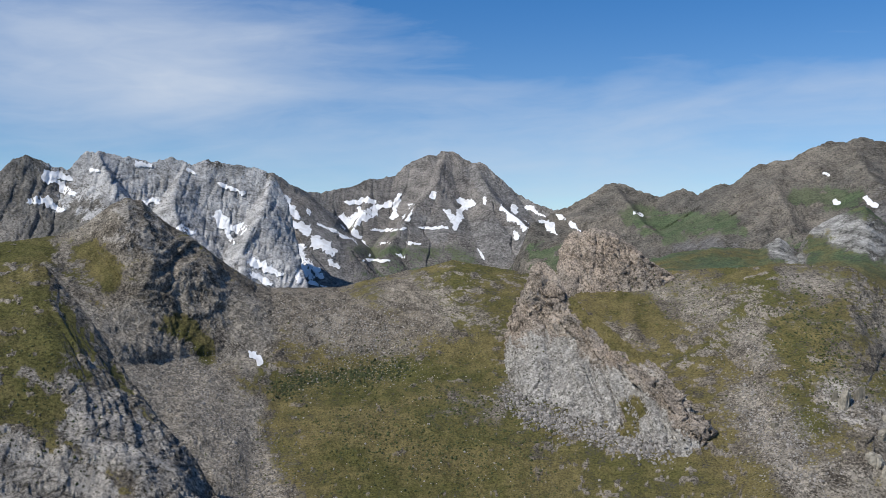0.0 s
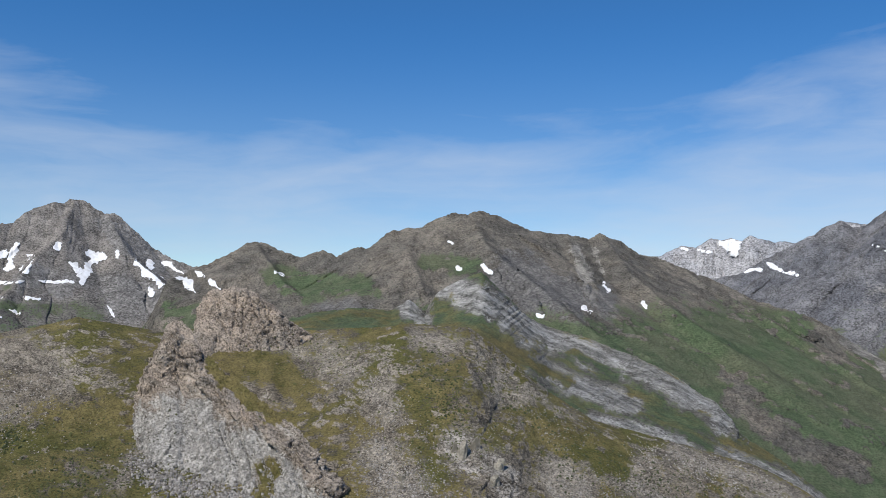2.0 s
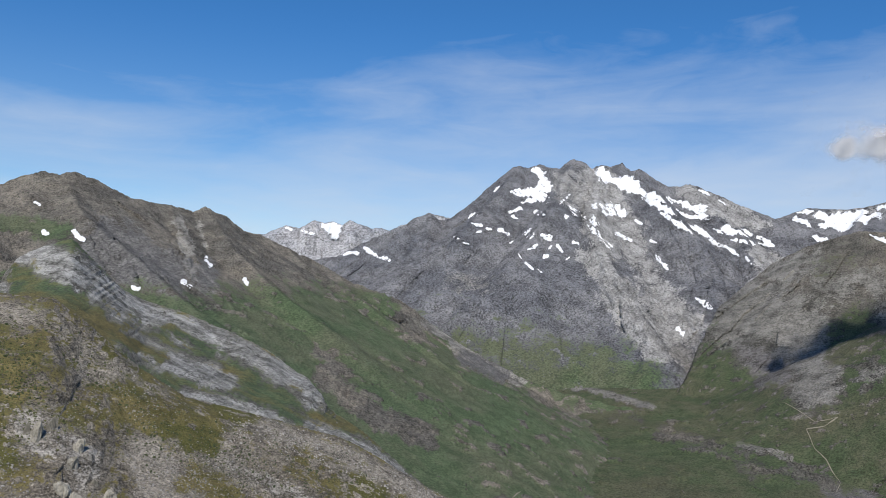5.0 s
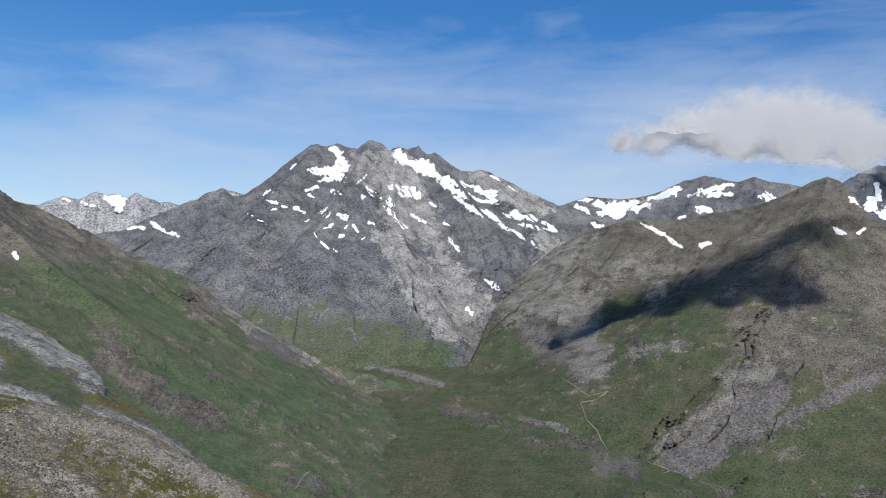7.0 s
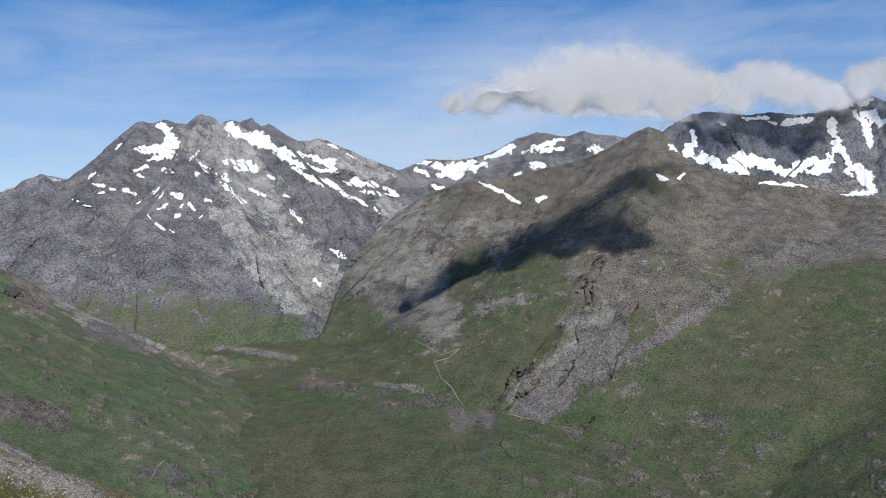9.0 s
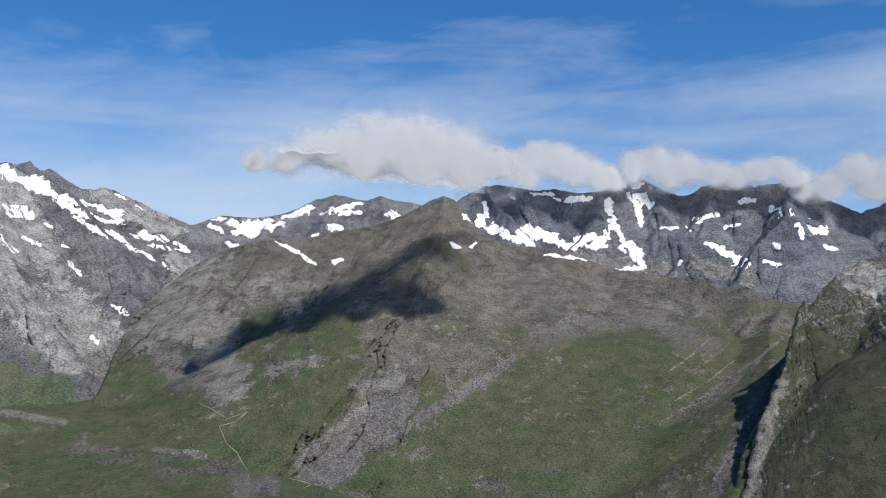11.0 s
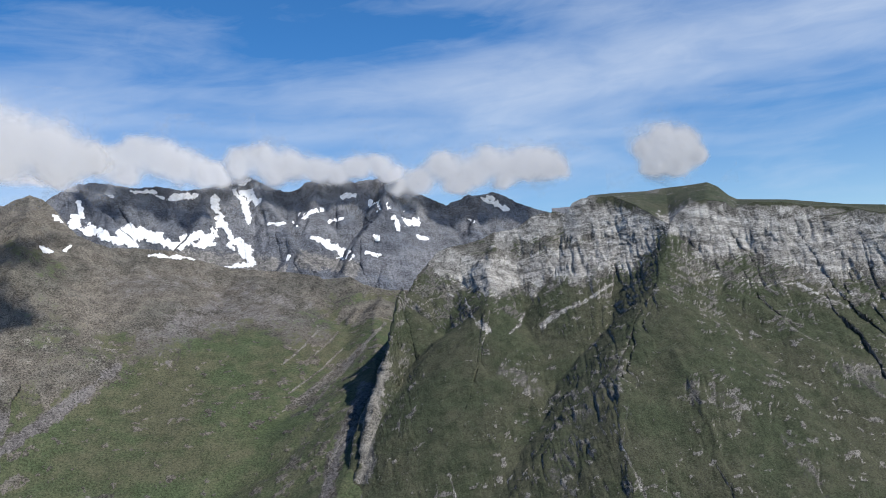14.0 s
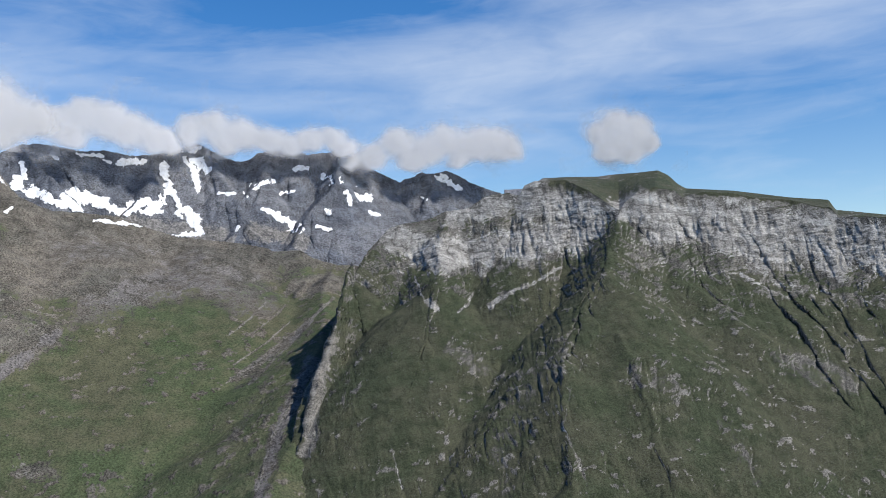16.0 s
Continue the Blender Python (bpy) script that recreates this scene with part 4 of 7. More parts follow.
MID_ZONES += [("p", 1.26, .7, (69.3, 2.56), (71.6, 3.69), (73.4, 1.93))]
MID_ZONES += [("s", 1.11, .6, (68.4, -2.37), (69.8, -3.76))]
MID_ZONES += [("g", 1.26, .4, (72.7, 3.35), (75.9, 4.15), (79.5, 4.96))]
MID_ZONES += [("p", 0.89, .65, (74.5, 2.67), (76.7, 1.98), (75.3, 0.51))]
MID_ZONES += [("g", 1.11, .4, (76.0, -0.93), (78.9, 0.55), (81.8, 2.78))]
MID_ZONES += [("p", 0.59, .45, (82.5, 3.90), (80.3, 1.29))]
MID_ZONES += [("g", 0.74, .5, (84.7, 5.40), (86.9, 3.94))]
MID_ZONES += [("s", 1.48, .42, (89.9, 2.85), (93.5, 2.50), (97.8, 1.79), (100.6, 0.73))]
MID_ZONES += [("p", 1.26, .42, (84.7, -0.50), (88.4, -0.83), (89.9, -2.27), (87.0, -3.39))]
MID_ZONES += [("g", 0.96, .6, (92.1, 0.67), (96.4, -0.74))]
MID_ZONES += [("r", 0.74, .7, (84.0, 0.60), (82.5, -0.88), (80.7, -2.35))]
MID_ZONES += [("g", 0.74, .7, (80.4, -3.80), (77.5, -5.93), (75.5, -7.66))]
MID_ZONES += [("p", 0.67, .6, (74.6, -3.08), (77.5, -2.36))]
MID_ZONES += [("g", 0.96, .5, (73.2, -1.66), (74.5, 0.50))]
MID_ZONES += [("s", 1.26, 1.1, (82.6, -4.86), (80.5, -7.35), (77.6, -9.76))]
MID_ZONES += [("s", 0.74, 1, (83.3, -4.50), (81.2, -5.58))]
MID_ZONES += [("s", 0.37, .9, (89.9, -2.27), (87.3, -4.11), (83.3, -6.64))]
MID_ZONES += [("p", 0.33, .85, (80.8, -5.23), (79.0, -6.47), (76.5, -8.71))]
MID_ZONES += [("p", 0.74, .8, (80.0, -4.16), (81.8, -3.79), (83.3, -2.70))]
MID_ZONES += [("r", 1.11, .6, (81.1, -0.89), (84.8, -2.32), (87.7, -2.29))]
MID_ZONES += [("r", 0.96, .6, (88.4, 1.37), (92.1, 0.67), (95.0, 1.05))]
MID_ZONES += [("r", 0.81, .6, (83.9, 6.50), (85.8, 7.26))]
MID_ZONES += [("g", 2.59, .62, (89.2, -7.99), (93.5, -7.54), (97.0, -7.09), (95.3, -9.56))]
MID_ZONES += [("g", 1.85, .75, (76.8, -5.22), (74.8, -7.65))]
MID_ZONES += [("g", 1.70, .5, (89.9, -5.15), (95.3, -3.62), (98.8, -2.84))]
MID_ZONES += [("s", 1.33, .52, (92.1, -0.79), (95.7, 0.69), (98.8, 0.36), (101.6, -0.68))]
MID_ZONES += [("p", 0.08, .8, (106.7, -0.61), (105.2, -2.00), (103.6, -3.42), (101.0, -5.39))]
MID_ZONES += [("p", 0.09, .9, (106.2, -1.03), (104.6, -2.53), (102.5, -3.97), (100.2, -5.60))]
MID_ZONES += [("p", 0.07, .75, (105.4, -2.00), (103.6, -3.76), (101.3, -5.90))]
MID_ZONES += [("p", 0.07, .7, (104.9, -2.35), (102.9, -4.13), (100.5, -5.41), (99.8, -5.78))]
MID_ZONES += [("p", 0.06, .65, (103.9, -2.03), (102.2, -3.46), (100.3, -4.62))]
MID_ZONES += [("p", 0.06, .6, (102.4, -0.74), (101.4, -1.73), (100.0, -2.81))]
MID_ZONES += [("p", 0.05, .55, (103.6, -1.00), (102.4, -2.06), (100.9, -3.07))]
MID_ZONES += [("s", 0.67, .45, (104.9, -2.35), (102.9, -3.78), (100.5, -5.58))]
MID_ZONES += [("r", 0.52, 1, (104.6, 0.06), (106.6, 0.35))]
MID_ZONES += [("s", 0.44, .4, (103.9, -3.41), (101.5, -6.92), (99.8, -9.70))]
MID_ZONES += [("p", 0.67, .5, (88.1, -9.75), (89.9, -10.40))]
CLIFF_ZONES = []
CLIFF_ZONES += [("r", 0.5, .5, (120.4, 6.6), (122.6, 6.6), (125.0, 6.7))]
MID_ZONES += [("s", 0.5, .7, (105.2, -4.6), (103.2, -8.6), (102.0, -12.0), (101.4, -14.5))]
MID_ZONES += [("p", 0.06, .7, (104.6, -6.0), (102.6, -9.4), (101.6, -12.6))]
CLIFF_ZONES += [("p", 1.33, .78, (110.5, 2.93), (113.0, 2.12), (116.7, 2.00), (120.1, 2.62), (123.0, 3.24))]
CLIFF_ZONES += [("p", 1.11, 1, (119.4, 5.58), (122.0, 4.74), (123.8, 4.12))]
CLIFF_ZONES += [("p", 0.74, .9, (114.6, 4.47), (117.6, 5.10))]
CLIFF_ZONES += [("p", 1.63, .88, (126.6, 4.52), (129.0, 3.33), (132.4, 2.81), (137.2, 1.88), (141.7, 1.00))]
CLIFF_ZONES += [("p", 0.44, .4, (125.8, 2.75), (128.2, 0.86), (132.3, 0.00), (137.1, -1.17), (141.5, -2.10))]
CLIFF_ZONES += [("p", 0.11, .6, (112.1, 0.59), (112.4, -0.45), (112.8, -1.13), (113.4, -1.59))]
CLIFF_ZONES += [("p", 0.11, .6, (115.8, -0.56), (115.4, -1.28), (114.8, -1.71))]
CLIFF_ZONES += [("p", 0.13, .62, (121.5, 0.91), (120.0, 0.12), (118.5, -0.46), (116.8, -1.51))]
CLIFF_ZONES += [("p", 0.11, .55, (132.6, 0.17), (133.9, -0.74), (135.3, -1.47))]
CLIFF_ZONES += [("p", 0.26, .8, (112.9, -1.02), (113.4, -1.51))]
CLIFF_ZONES += [("p", 0.22, .7, (117.9, -0.70), (116.9, -1.40))]
CLIFF_ZONES += [("r", 1.11, .4, (120.5, -5.43), (118.6, -8.26), (117.0, -10.70), (117.3, -12.79))]
CLIFF_ZONES += [("r", 0.59, .4, (121.7, -3.65), (120.8, -5.80))]
CLIFF_ZONES += [("p", 0.11, .5, (121.9, -6.89), (121.4, -9.37), (122.7, -12.83))]
CLIFF_ZONES += [("r", 0.67, .4, (122.7, -5.12), (125.8, -5.88), (128.2, -6.95))]
CLIFF_ZONES += [("r", 0.52, .4, (131.2, -8.99), (133.0, -12.27))]
# dark rock strip painted in for the shadow of the left gully
CLIFF_ZONES += [("r", 0.44, .9, (106.3, -3.17), (105.5, -6.02), (104.8, -10.22))]
CLIFF_ZONES += [("r", 0.74, .5, (114.3, -4.18), (116.5, -5.70))]
CLIFF_ZONES += [("r", 0.96, .5, (135.3, -5.22), (138.3, -6.53))]
CLIFF_ZONES += [("p", 0.09, .5, (122.0, -7.25), (122.5, -8.85), (123.7, -10.77))]
CLIFF_ZONES += [("p", 0.07, .55, (109.5, -7.27), (110.1, -9.78), (110.8, -12.94))]
CLIFF_ZONES += [("g", 0.44, .62, (121.3, 6.42), (124.2, 5.91), (126.7, 6.25), (128.8, 6.02))]
CLIFF_ZONES += [("g", 0.22, 1, (129.8, 5.49), (133.5, 5.02), (137.6, 4.26))]
CLIFF_ZONES += [("g", 1.48, .9, (108.9, -1.80), (111.4, -4.08), (110.5, -8.38))]
CLIFF_ZONES += [("g", 1.11, .8, (124.9, -2.28), (123.6, -9.38))]
SLAB_ZONES = []
SLAB_ZONES += [("p", 0.59, .9, (20.9, 0.14), (21.7, -0.71))]
SLAB_ZONES += [("p", 0.96, .8, (23.9, 1.40), (26.5, 0.40))]
SLAB_ZONES += [("p", 0.89, .7, (27.5, -0.29), (30.6, -1.86), (34.9, -3.27), (38.6, -4.88), (41.4, -6.67))]
SLAB_ZONES += [("p", 0.74, .7, (29.3, -3.64), (32.8, -5.07), (35.7, -5.79))]
SLAB_ZONES += [("p", 0.52, .75, (32.9, -6.85), (38.6, -7.76), (44.5, -9.84), (48.2, -12.38))]
SLAB_ZONES += [("g", 0.37, .8, (26.5, -2.23), (29.3, -3.64), (31.4, -4.53))]
SLAB_ZONES += [("g", 0.37, .7, (40.1, -8.29), (38.6, -7.22))]
SLAB_ZONES += [("g", 0.52, .8, (35.7, -5.07), (37.9, -6.87))]
SLAB_ZONES += [("g", 0.33, .7, (31.7, -2.57), (34.2, -4.00))]
NEAR_ZONES = []
NEAR_ZONES += [("r", 1.2, .42, (-3.5, -9.9), (-1.0, -9.6), (1.5, -10.4))]
NEAR_ZONES += [("r", 1.0, .40, (-5.5, -12.2), (-2.5, -12.6))]
NEAR_ZONES += [("r", 0.9, .42, (2.6, -8.4), (3.2, -10.6), (2.2, -12.5))]
NEAR_ZONES += [("r", 1.92, .95, (-10.7, -3.59), (-8.2, -4.35), (-4.9, -5.47), (-6.0, -6.91))]
NEAR_ZONES += [("r", 1.48, 0.6, (-3.1, -2.91), (-0.9, -4.39), (-2.4, -6.22))]
NEAR_ZONES += [("s", 1.4, .9, (-15.3, -2.81), (-13.2, -4.27), (-12.5, -6.08))]
NEAR_ZONES += [("s", 2.2, 1, (-19.0, -5.54), (-16.3, -8.76), (-13.9, -12.33), (-12.2, -15.81))]
NEAR_ZONES += [("s", 0.9, .85, (-25.0, -1.98), (-21.9, -4.76), (-19.3, -8.28))]
NEAR_ZONES += [("p", 1.48, .6, (-19.0, 0.73), (-17.7, -1.02), (-16.3, -2.09))]
# darker strip painted in for the shade under the crag's overhang
NEAR_ZONES += [("r", 0.33, .9, (-17.5, -1.20), (-16.5, -0.32), (-16.1, 0.21))]
NEAR_ZONES += [("p", 1.11, 0.55, (-20.5, 2.39), (-19.3, 1.78), (-18.4, 1.09), (-20.0, 0.38))]
NEAR_ZONES += [("s", 0.96, 0.48, (-22.9, 0.37), (-21.3, 1.76))]
NEAR_ZONES += [("s", 1.11, 0.57, (-16.7, -2.09), (-15.6, -4.23))]
NEAR_ZONES += [("g", 0.81, 1, (-21.9, -0.31), (-20.6, -2.04))]
NEAR_ZONES += [("g", 0.96, 1, (-26.8, -0.30), (-25.0, 0.03))]
NEAR_ZONES += [("g", 0.81, .9, (-17.0, -4.90), (-15.3, -6.36))]
NEAR_ZONES += [("g", 2.22, .8, (-8.2, -8.68), (-3.1, -9.11), (2.4, -7.31))]
NEAR_ZONES += [("g", 3.33, .8, (-8.2, -12.91), (-1.3, -13.04), (4.3, -13.70))]
NEAR_ZONES += [("s", 1.48, 0.48, (15.4, -2.81), (17.4, -4.19))]
NEAR_ZONES += [("s", 0.81, 0.61, (19.2, -5.19), (20.1, -6.88))]
NEAR_ZONES += [("s", 1.04, 0.61, (19.1, -8.97), (20.7, -11.23), (22.3, -14.04))]
NEAR_ZONES += [("p", 0.89, 0.59, (24.5, -7.99), (26.0, -9.84))]
NEAR_ZONES += [("s", 1.63, 0.55, (22.9, -13.98), (26.6, -13.28))]
NEAR_ZONES += [("s", 0.89, 0.55, (21.7, -2.03), (23.6, -2.34))]
NEAR_ZONES += [("p", 0.52, 0.44, (10.8, -5.39), (13.6, -5.69))]
NEAR_ZONES += [("s", 1.11, 0.55, (11.9, -2.13), (14.0, -3.19))]
NEAR_ZONES += [("g", 1.11, .9, (10.8, -3.23), (13.6, -4.98))]
NEAR_ZONES += [("s", 0.37, 0.36, (4.3, -8.74), (3.5, -10.90))]
NEAR_ZONES += [("g", 1.48, .55, (22.3, -5.42), (24.8, -5.98))]
NEAR_ZONES += [("s", 1.55, .95, (31.5, -10.66), (33.0, -13.09))]
NEAR_ZONES += [("p", 0.96, 0.63, (24.2, -8.73), (25.1, -10.10))]
NEAR_ZONES += [("p", 0.89, 0.63, (26.7, -9.83), (27.4, -11.54))]
NEAR_ZONES += [("p", 0.81, 0.59, (32.9, -9.83), (37.3, -11.80), (40.9, -13.19))]
NEAR_ZONES += [("s", 0.67, 0.61, (37.9, -8.65), (43.1, -10.04), (47.5, -12.05), (50.0, -13.34))]
NEAR_ZONES += [("s", 1.33, 0.55, (19.1, -9.46), (21.0, -11.83))]
NEAR_ZONES += [("s", 0.74, 0.43, (27.6, -5.39), (31.4, -6.84))]
NEAR_ZONES += [("g", 1.11, .9, (29.4, -7.16), (34.3, -9.33))]
NEAR_ZONES += [("g", 0.96, .8, (33.7, -11.74), (35.8, -12.81))]
NEAR_ZONES += [("r", 0.74, .5, (35.8, -9.69), (38.7, -10.41))]
RIB_ZONES = []
RIB_ZONES += [("g", 2.22, .48, (-26.2, -3.94), (-25.0, -6.63), (-25.0, -9.26))]
RIB_ZONES += [("g", 1.85, .46, (-21.9, -6.79), (-23.2, -5.39), (-20.6, -8.89))]
RIB_ZONES += [("g", 1.48, .55, (-23.5, -9.37), (-22.9, -12.05), (-21.3, -13.81))]
RIB_ZONES += [("p", 1.63, 1.1, (-21.6, -10.17), (-19.7, -11.97), (-17.3, -13.80), (-16.0, -15.23))]
RIB_ZONES += [("p", 1.92, 1.1, (-26.5, -12.65), (-25.0, -13.76), (-23.5, -14.88))]
RIB_ZONES += [("p", 0.52, .8, (-23.5, -8.05), (-22.2, -9.46), (-21.6, -10.83))]
RIB_ZONES += [("p", 0.37, .6, (-25.6, -7.26), (-24.1, -8.34))]
RIB_ZONES += [("p", 0.30, .55, (-22.2, -6.78), (-21.0, -8.19))]
# dark line painted along the crest in place of its shaded edge
RIB_ZONES += [("r", 0.30, .9, (-23.8, -1.99), (-21.9, -4.41), (-20.0, -7.56), (-18.4, -10.04), (-16.0, -13.06), (-14.6, -15.33))]
FIN_ZONES = []
FIN_ZONES += [("s", 2.59, 1, (6.5, -8.35), (9.4, -9.72), (12.2, -11.02))]
FIN_ZONES += [("s", 0.81, .9, (7.9, -6.52), (9.4, -7.94))]
FIN_ZONES += [("s", 0.74, .9, (4.8, -9.09), (6.5, -10.50))]
FIN_ZONES += [("s", 1.63, .95, (12.6, -9.96), (14.3, -11.28), (16.1, -12.21))]
FIN_ZONES += [("p", 0.59, .7, (8.3, -3.98), (10.8, -6.11), (13.3, -8.18), (16.1, -10.85))]
FIN_ZONES += [("p", 0.37, .6, (6.5, -2.17), (7.6, -3.62))]
FIN_ZONES += [("g", 0.62, 1, (12.4, -10.1), (12.0, -11.9))]
FIN_ZONES += [("r", 0.42, 1, (6.2, -1.9), (7.0, -3.2), (8.3, -4.6), (10.2, -6.4), (12.4, -8.0), (14.4, -9.6), (16.2, -11.8))]
FIN_ZONES += [("g", 0.55, .9, (8.6, -3.6), (10.6, -5.4), (12.6, -7.0))]
VALLEY_ZONES = []
VALLEY_ZONES += [("g", 7.39, 1, (56.1, -9.09), (63.4, -8.67), (70.7, -8.82))]
VALLEY_ZONES += [("p", 0.26, .8, (56.5, -4.77), (59.5, -5.25), (62.5, -5.86))]
VALLEY_ZONES += [("r", 0.67, .6, (63.3, -7.25), (66.3, -8.11), (69.3, -9.29))]
VALLEY_ZONES += [("p", 0.44, .9, (64.2, -3.20), (65.3, -4.22))]
VALLEY_ZONES += [("p", 0.37, .8, (67.2, -4.45), (70.1, -4.60))]
VALLEY_ZONES += [("r", 0.59, .7, (70.7, -8.82), (72.9, -9.32))]
VALLEY_ZONES += [("p", 0.26, .7, (67.7, -7.65), (70.7, -8.12))]
VALLEY_ZONES += [("s", 0.74, .7, (72.9, -10.35), (75.0, -9.80))]
VALLEY_ZONES += [("r", 0.52, .5, (58.8, -6.45), (61.8, -6.63))]


# ---- spurs (out) and gullies (in): metres, half width in degrees, and the line down the face ----
WALL_RIDGES = [
    crest_ridge(WALL_CREST, -34, -8.2, 2.4, 0.55, 80),
    spur(WALL_CREST, 0.75, 1.3, 0.8, 70, (-16.3, 5.3), (-17.3, 2.9), (-16.3, 0.0), (-13.9, -1.4)),
    spur(WALL_CREST, 0.75, 1.3, 0.8, 70, (-11.1, 4.7), (-11.8, 2.2), (-12.9, 0.0), (-13.0, -1.4)),
    spur(WALL_CREST, 0.75, 1.3, 0.8, 70, (-21.6, 5.8), (-20.6, 3.8), (-21.3, 1.4)),
]
CENTRAL_RIDGES = [
    crest_ridge(CENTRAL_CREST, -12.9, 13.3, 1.0, 0.55, 220),
    spur(CENTRAL_CREST, 0.55, 1.0, 0.62, 90, (0.2, 6.2), (-0.7, 4.1), (-2.4, 1.9), (-3.5, 0.0)),
    spur(CENTRAL_CREST, 0.55, 1.0, 0.62, 90, (2.1, 5.5), (3.2, 3.4), (5.4, 1.5), (7.9, -0.3)),
    spur(CENTRAL_CREST, 0.55, 1.0, 0.62, 90, (-4.6, 4.1), (-5.3, 2.2), (-6.8, 0.0)),
]
SCHIST_RIDGES = [
    crest_ridge(SCHIST_CREST, 5.2, 60.2, 0.75, 0.42, 250),
    spur(SCHIST_CREST, 0.42, 0.75, 0.45, 120, (11.0, 4.2), (12.1, 2.5), (14.0, 0.7)),
    spur(SCHIST_CREST, 0.42, 0.75, 0.45, 120, (21.3, 5.2), (21.0, 3.4), (21.7, 1.2), (23.6, -0.6)),
    spur(SCHIST_CREST, 0.42, 0.75, 0.45, 120, (25.0, 6.3), (26.4, 3.8), (29.2, 1.7), (32.4, -0.8)),
    spur(SCHIST_CREST, 0.42, 0.75, 0.45, 120, (31.2, 5.0), (32.3, 2.9), (33.4, 1.1), (35.6, -1.4)),
    spur(SCHIST_CREST, 0.42, 0.75, 0.45, 120, (33.5, 5.0), (35.2, 2.6), (37.8, 0.4), (41.5, -2.1)),
    spur(SCHIST_CREST, 0.42, 0.75, 0.45, 120, (38.4, 2.8), (42.9, 0.1), (46.3, -2.0), (50.3, -4.9)),
    spur(SCHIST_CREST, 0.42, 0.75, 0.45, 120, (21.4, 4.9), (20.6, 2.5), (19.7, -0.2)),
    spur(SCHIST_CREST, 0.42, 0.75, 0.45, 120, (40.8, -5.0), (45.2, -7.9), (50.0, -10.6)),
]
MASSIF_RIDGES = [
    crest_ridge(MASSIF_CREST, 37.1, 73.9, 1.05, 0.66, 250),
    spur(MASSIF_CREST, 0.60, 0.95, 0.68, 160, (56.8, 9.5), (55.9, 6.6), (54.1, 3.9), (51.8, 1.1), (49.1, -1.6)),
    spur(MASSIF_CREST, 0.60, 0.95, 0.68, 160, (53.4, 8.9), (51.4, 6.2), (49.1, 3.5), (45.8, 1.4)),
    spur(MASSIF_CREST, 0.60, 0.95, 0.68, 160, (58.5, 9.1), (58.4, 4.9), (60.3, 1.3), (62.6, -2.2)),
    spur(MASSIF_CREST, 0.60, 0.95, 0.68, 160, (61.1, 9.0), (64.3, 5.3), (66.0, 2.8), (66.5, 0.3)),
    spur(MASSIF_CREST, 0.60, 0.95, 0.68, 160, (64.4, 8.1), (67.3, 5.5), (68.5, 3.3), (67.6, 0.3)),
    spur(MASSIF_CREST, 0.60, 0.95, 0.68, 160, (47.7, 5.6), (47.4, 2.6), (45.9, -0.4), (43.4, -2.6)),
    spur(MASSIF_CREST, 0.60, 0.95, 0.68, 160, (51.1, -0.0), (54.1, -2.0), (56.5, -4.0)),
]
DARK_RIDGES = [
    crest_ridge(DARK_CREST, 83.9, 119.6, 1.3, 0.75, 160),
    spur(DARK_CREST, 0.70, 1.2, 0.8, 110, (88.3, 9.0), (90.0, 6.8), (92.0, 5.1), (94.8, 4.1)),
    spur(DARK_CREST, 0.70, 1.2, 0.8, 110, (95.8, 8.7), (95.4, 6.6), (93.7, 4.8)),
    spur(DARK_CREST, 0.70, 1.2, 0.8, 110, (98.6, 9.4), (100.1, 7.0), (101.2, 4.9), (102.6, 3.0)),
    spur(DARK_CREST, 0.70, 1.2, 0.8, 110, (103.0, 8.9), (102.3, 7.1), (100.8, 5.6)),
    spur(DARK_CREST, 0.70, 1.2, 0.8, 110, (107.6, 9.3), (107.1, 7.1), (105.6, 5.2), (104.5, 3.4)),
    spur(DARK_CREST, 0.70, 1.2, 0.8, 110, (109.3, 7.8), (109.3, 5.6), (107.8, 3.4)),
    spur(DARK_CREST, 0.70, 1.2, 0.8, 110, (113.8, 7.3), (113.0, 5.5), (110.8, 4.1)),
]
BACK_RIDGES = [
    crest_ridge(BACK_CREST, 66.5, 87.3, 0.9, 0.55, 160),
    spur(BACK_CREST, 0.50, 0.9, 0.55, 110, (78.5, 8.3), (77.7, 6.4), (75.9, 4.9)),
    spur(BACK_CREST, 0.50, 0.9, 0.55, 110, (81.4, 8.3), (82.1, 6.5), (83.2, 5.0)),
    spur(BACK_CREST, 0.50, 0.9, 0.55, 110, (74.4, 6.8), (73.7, 5.2)),
]
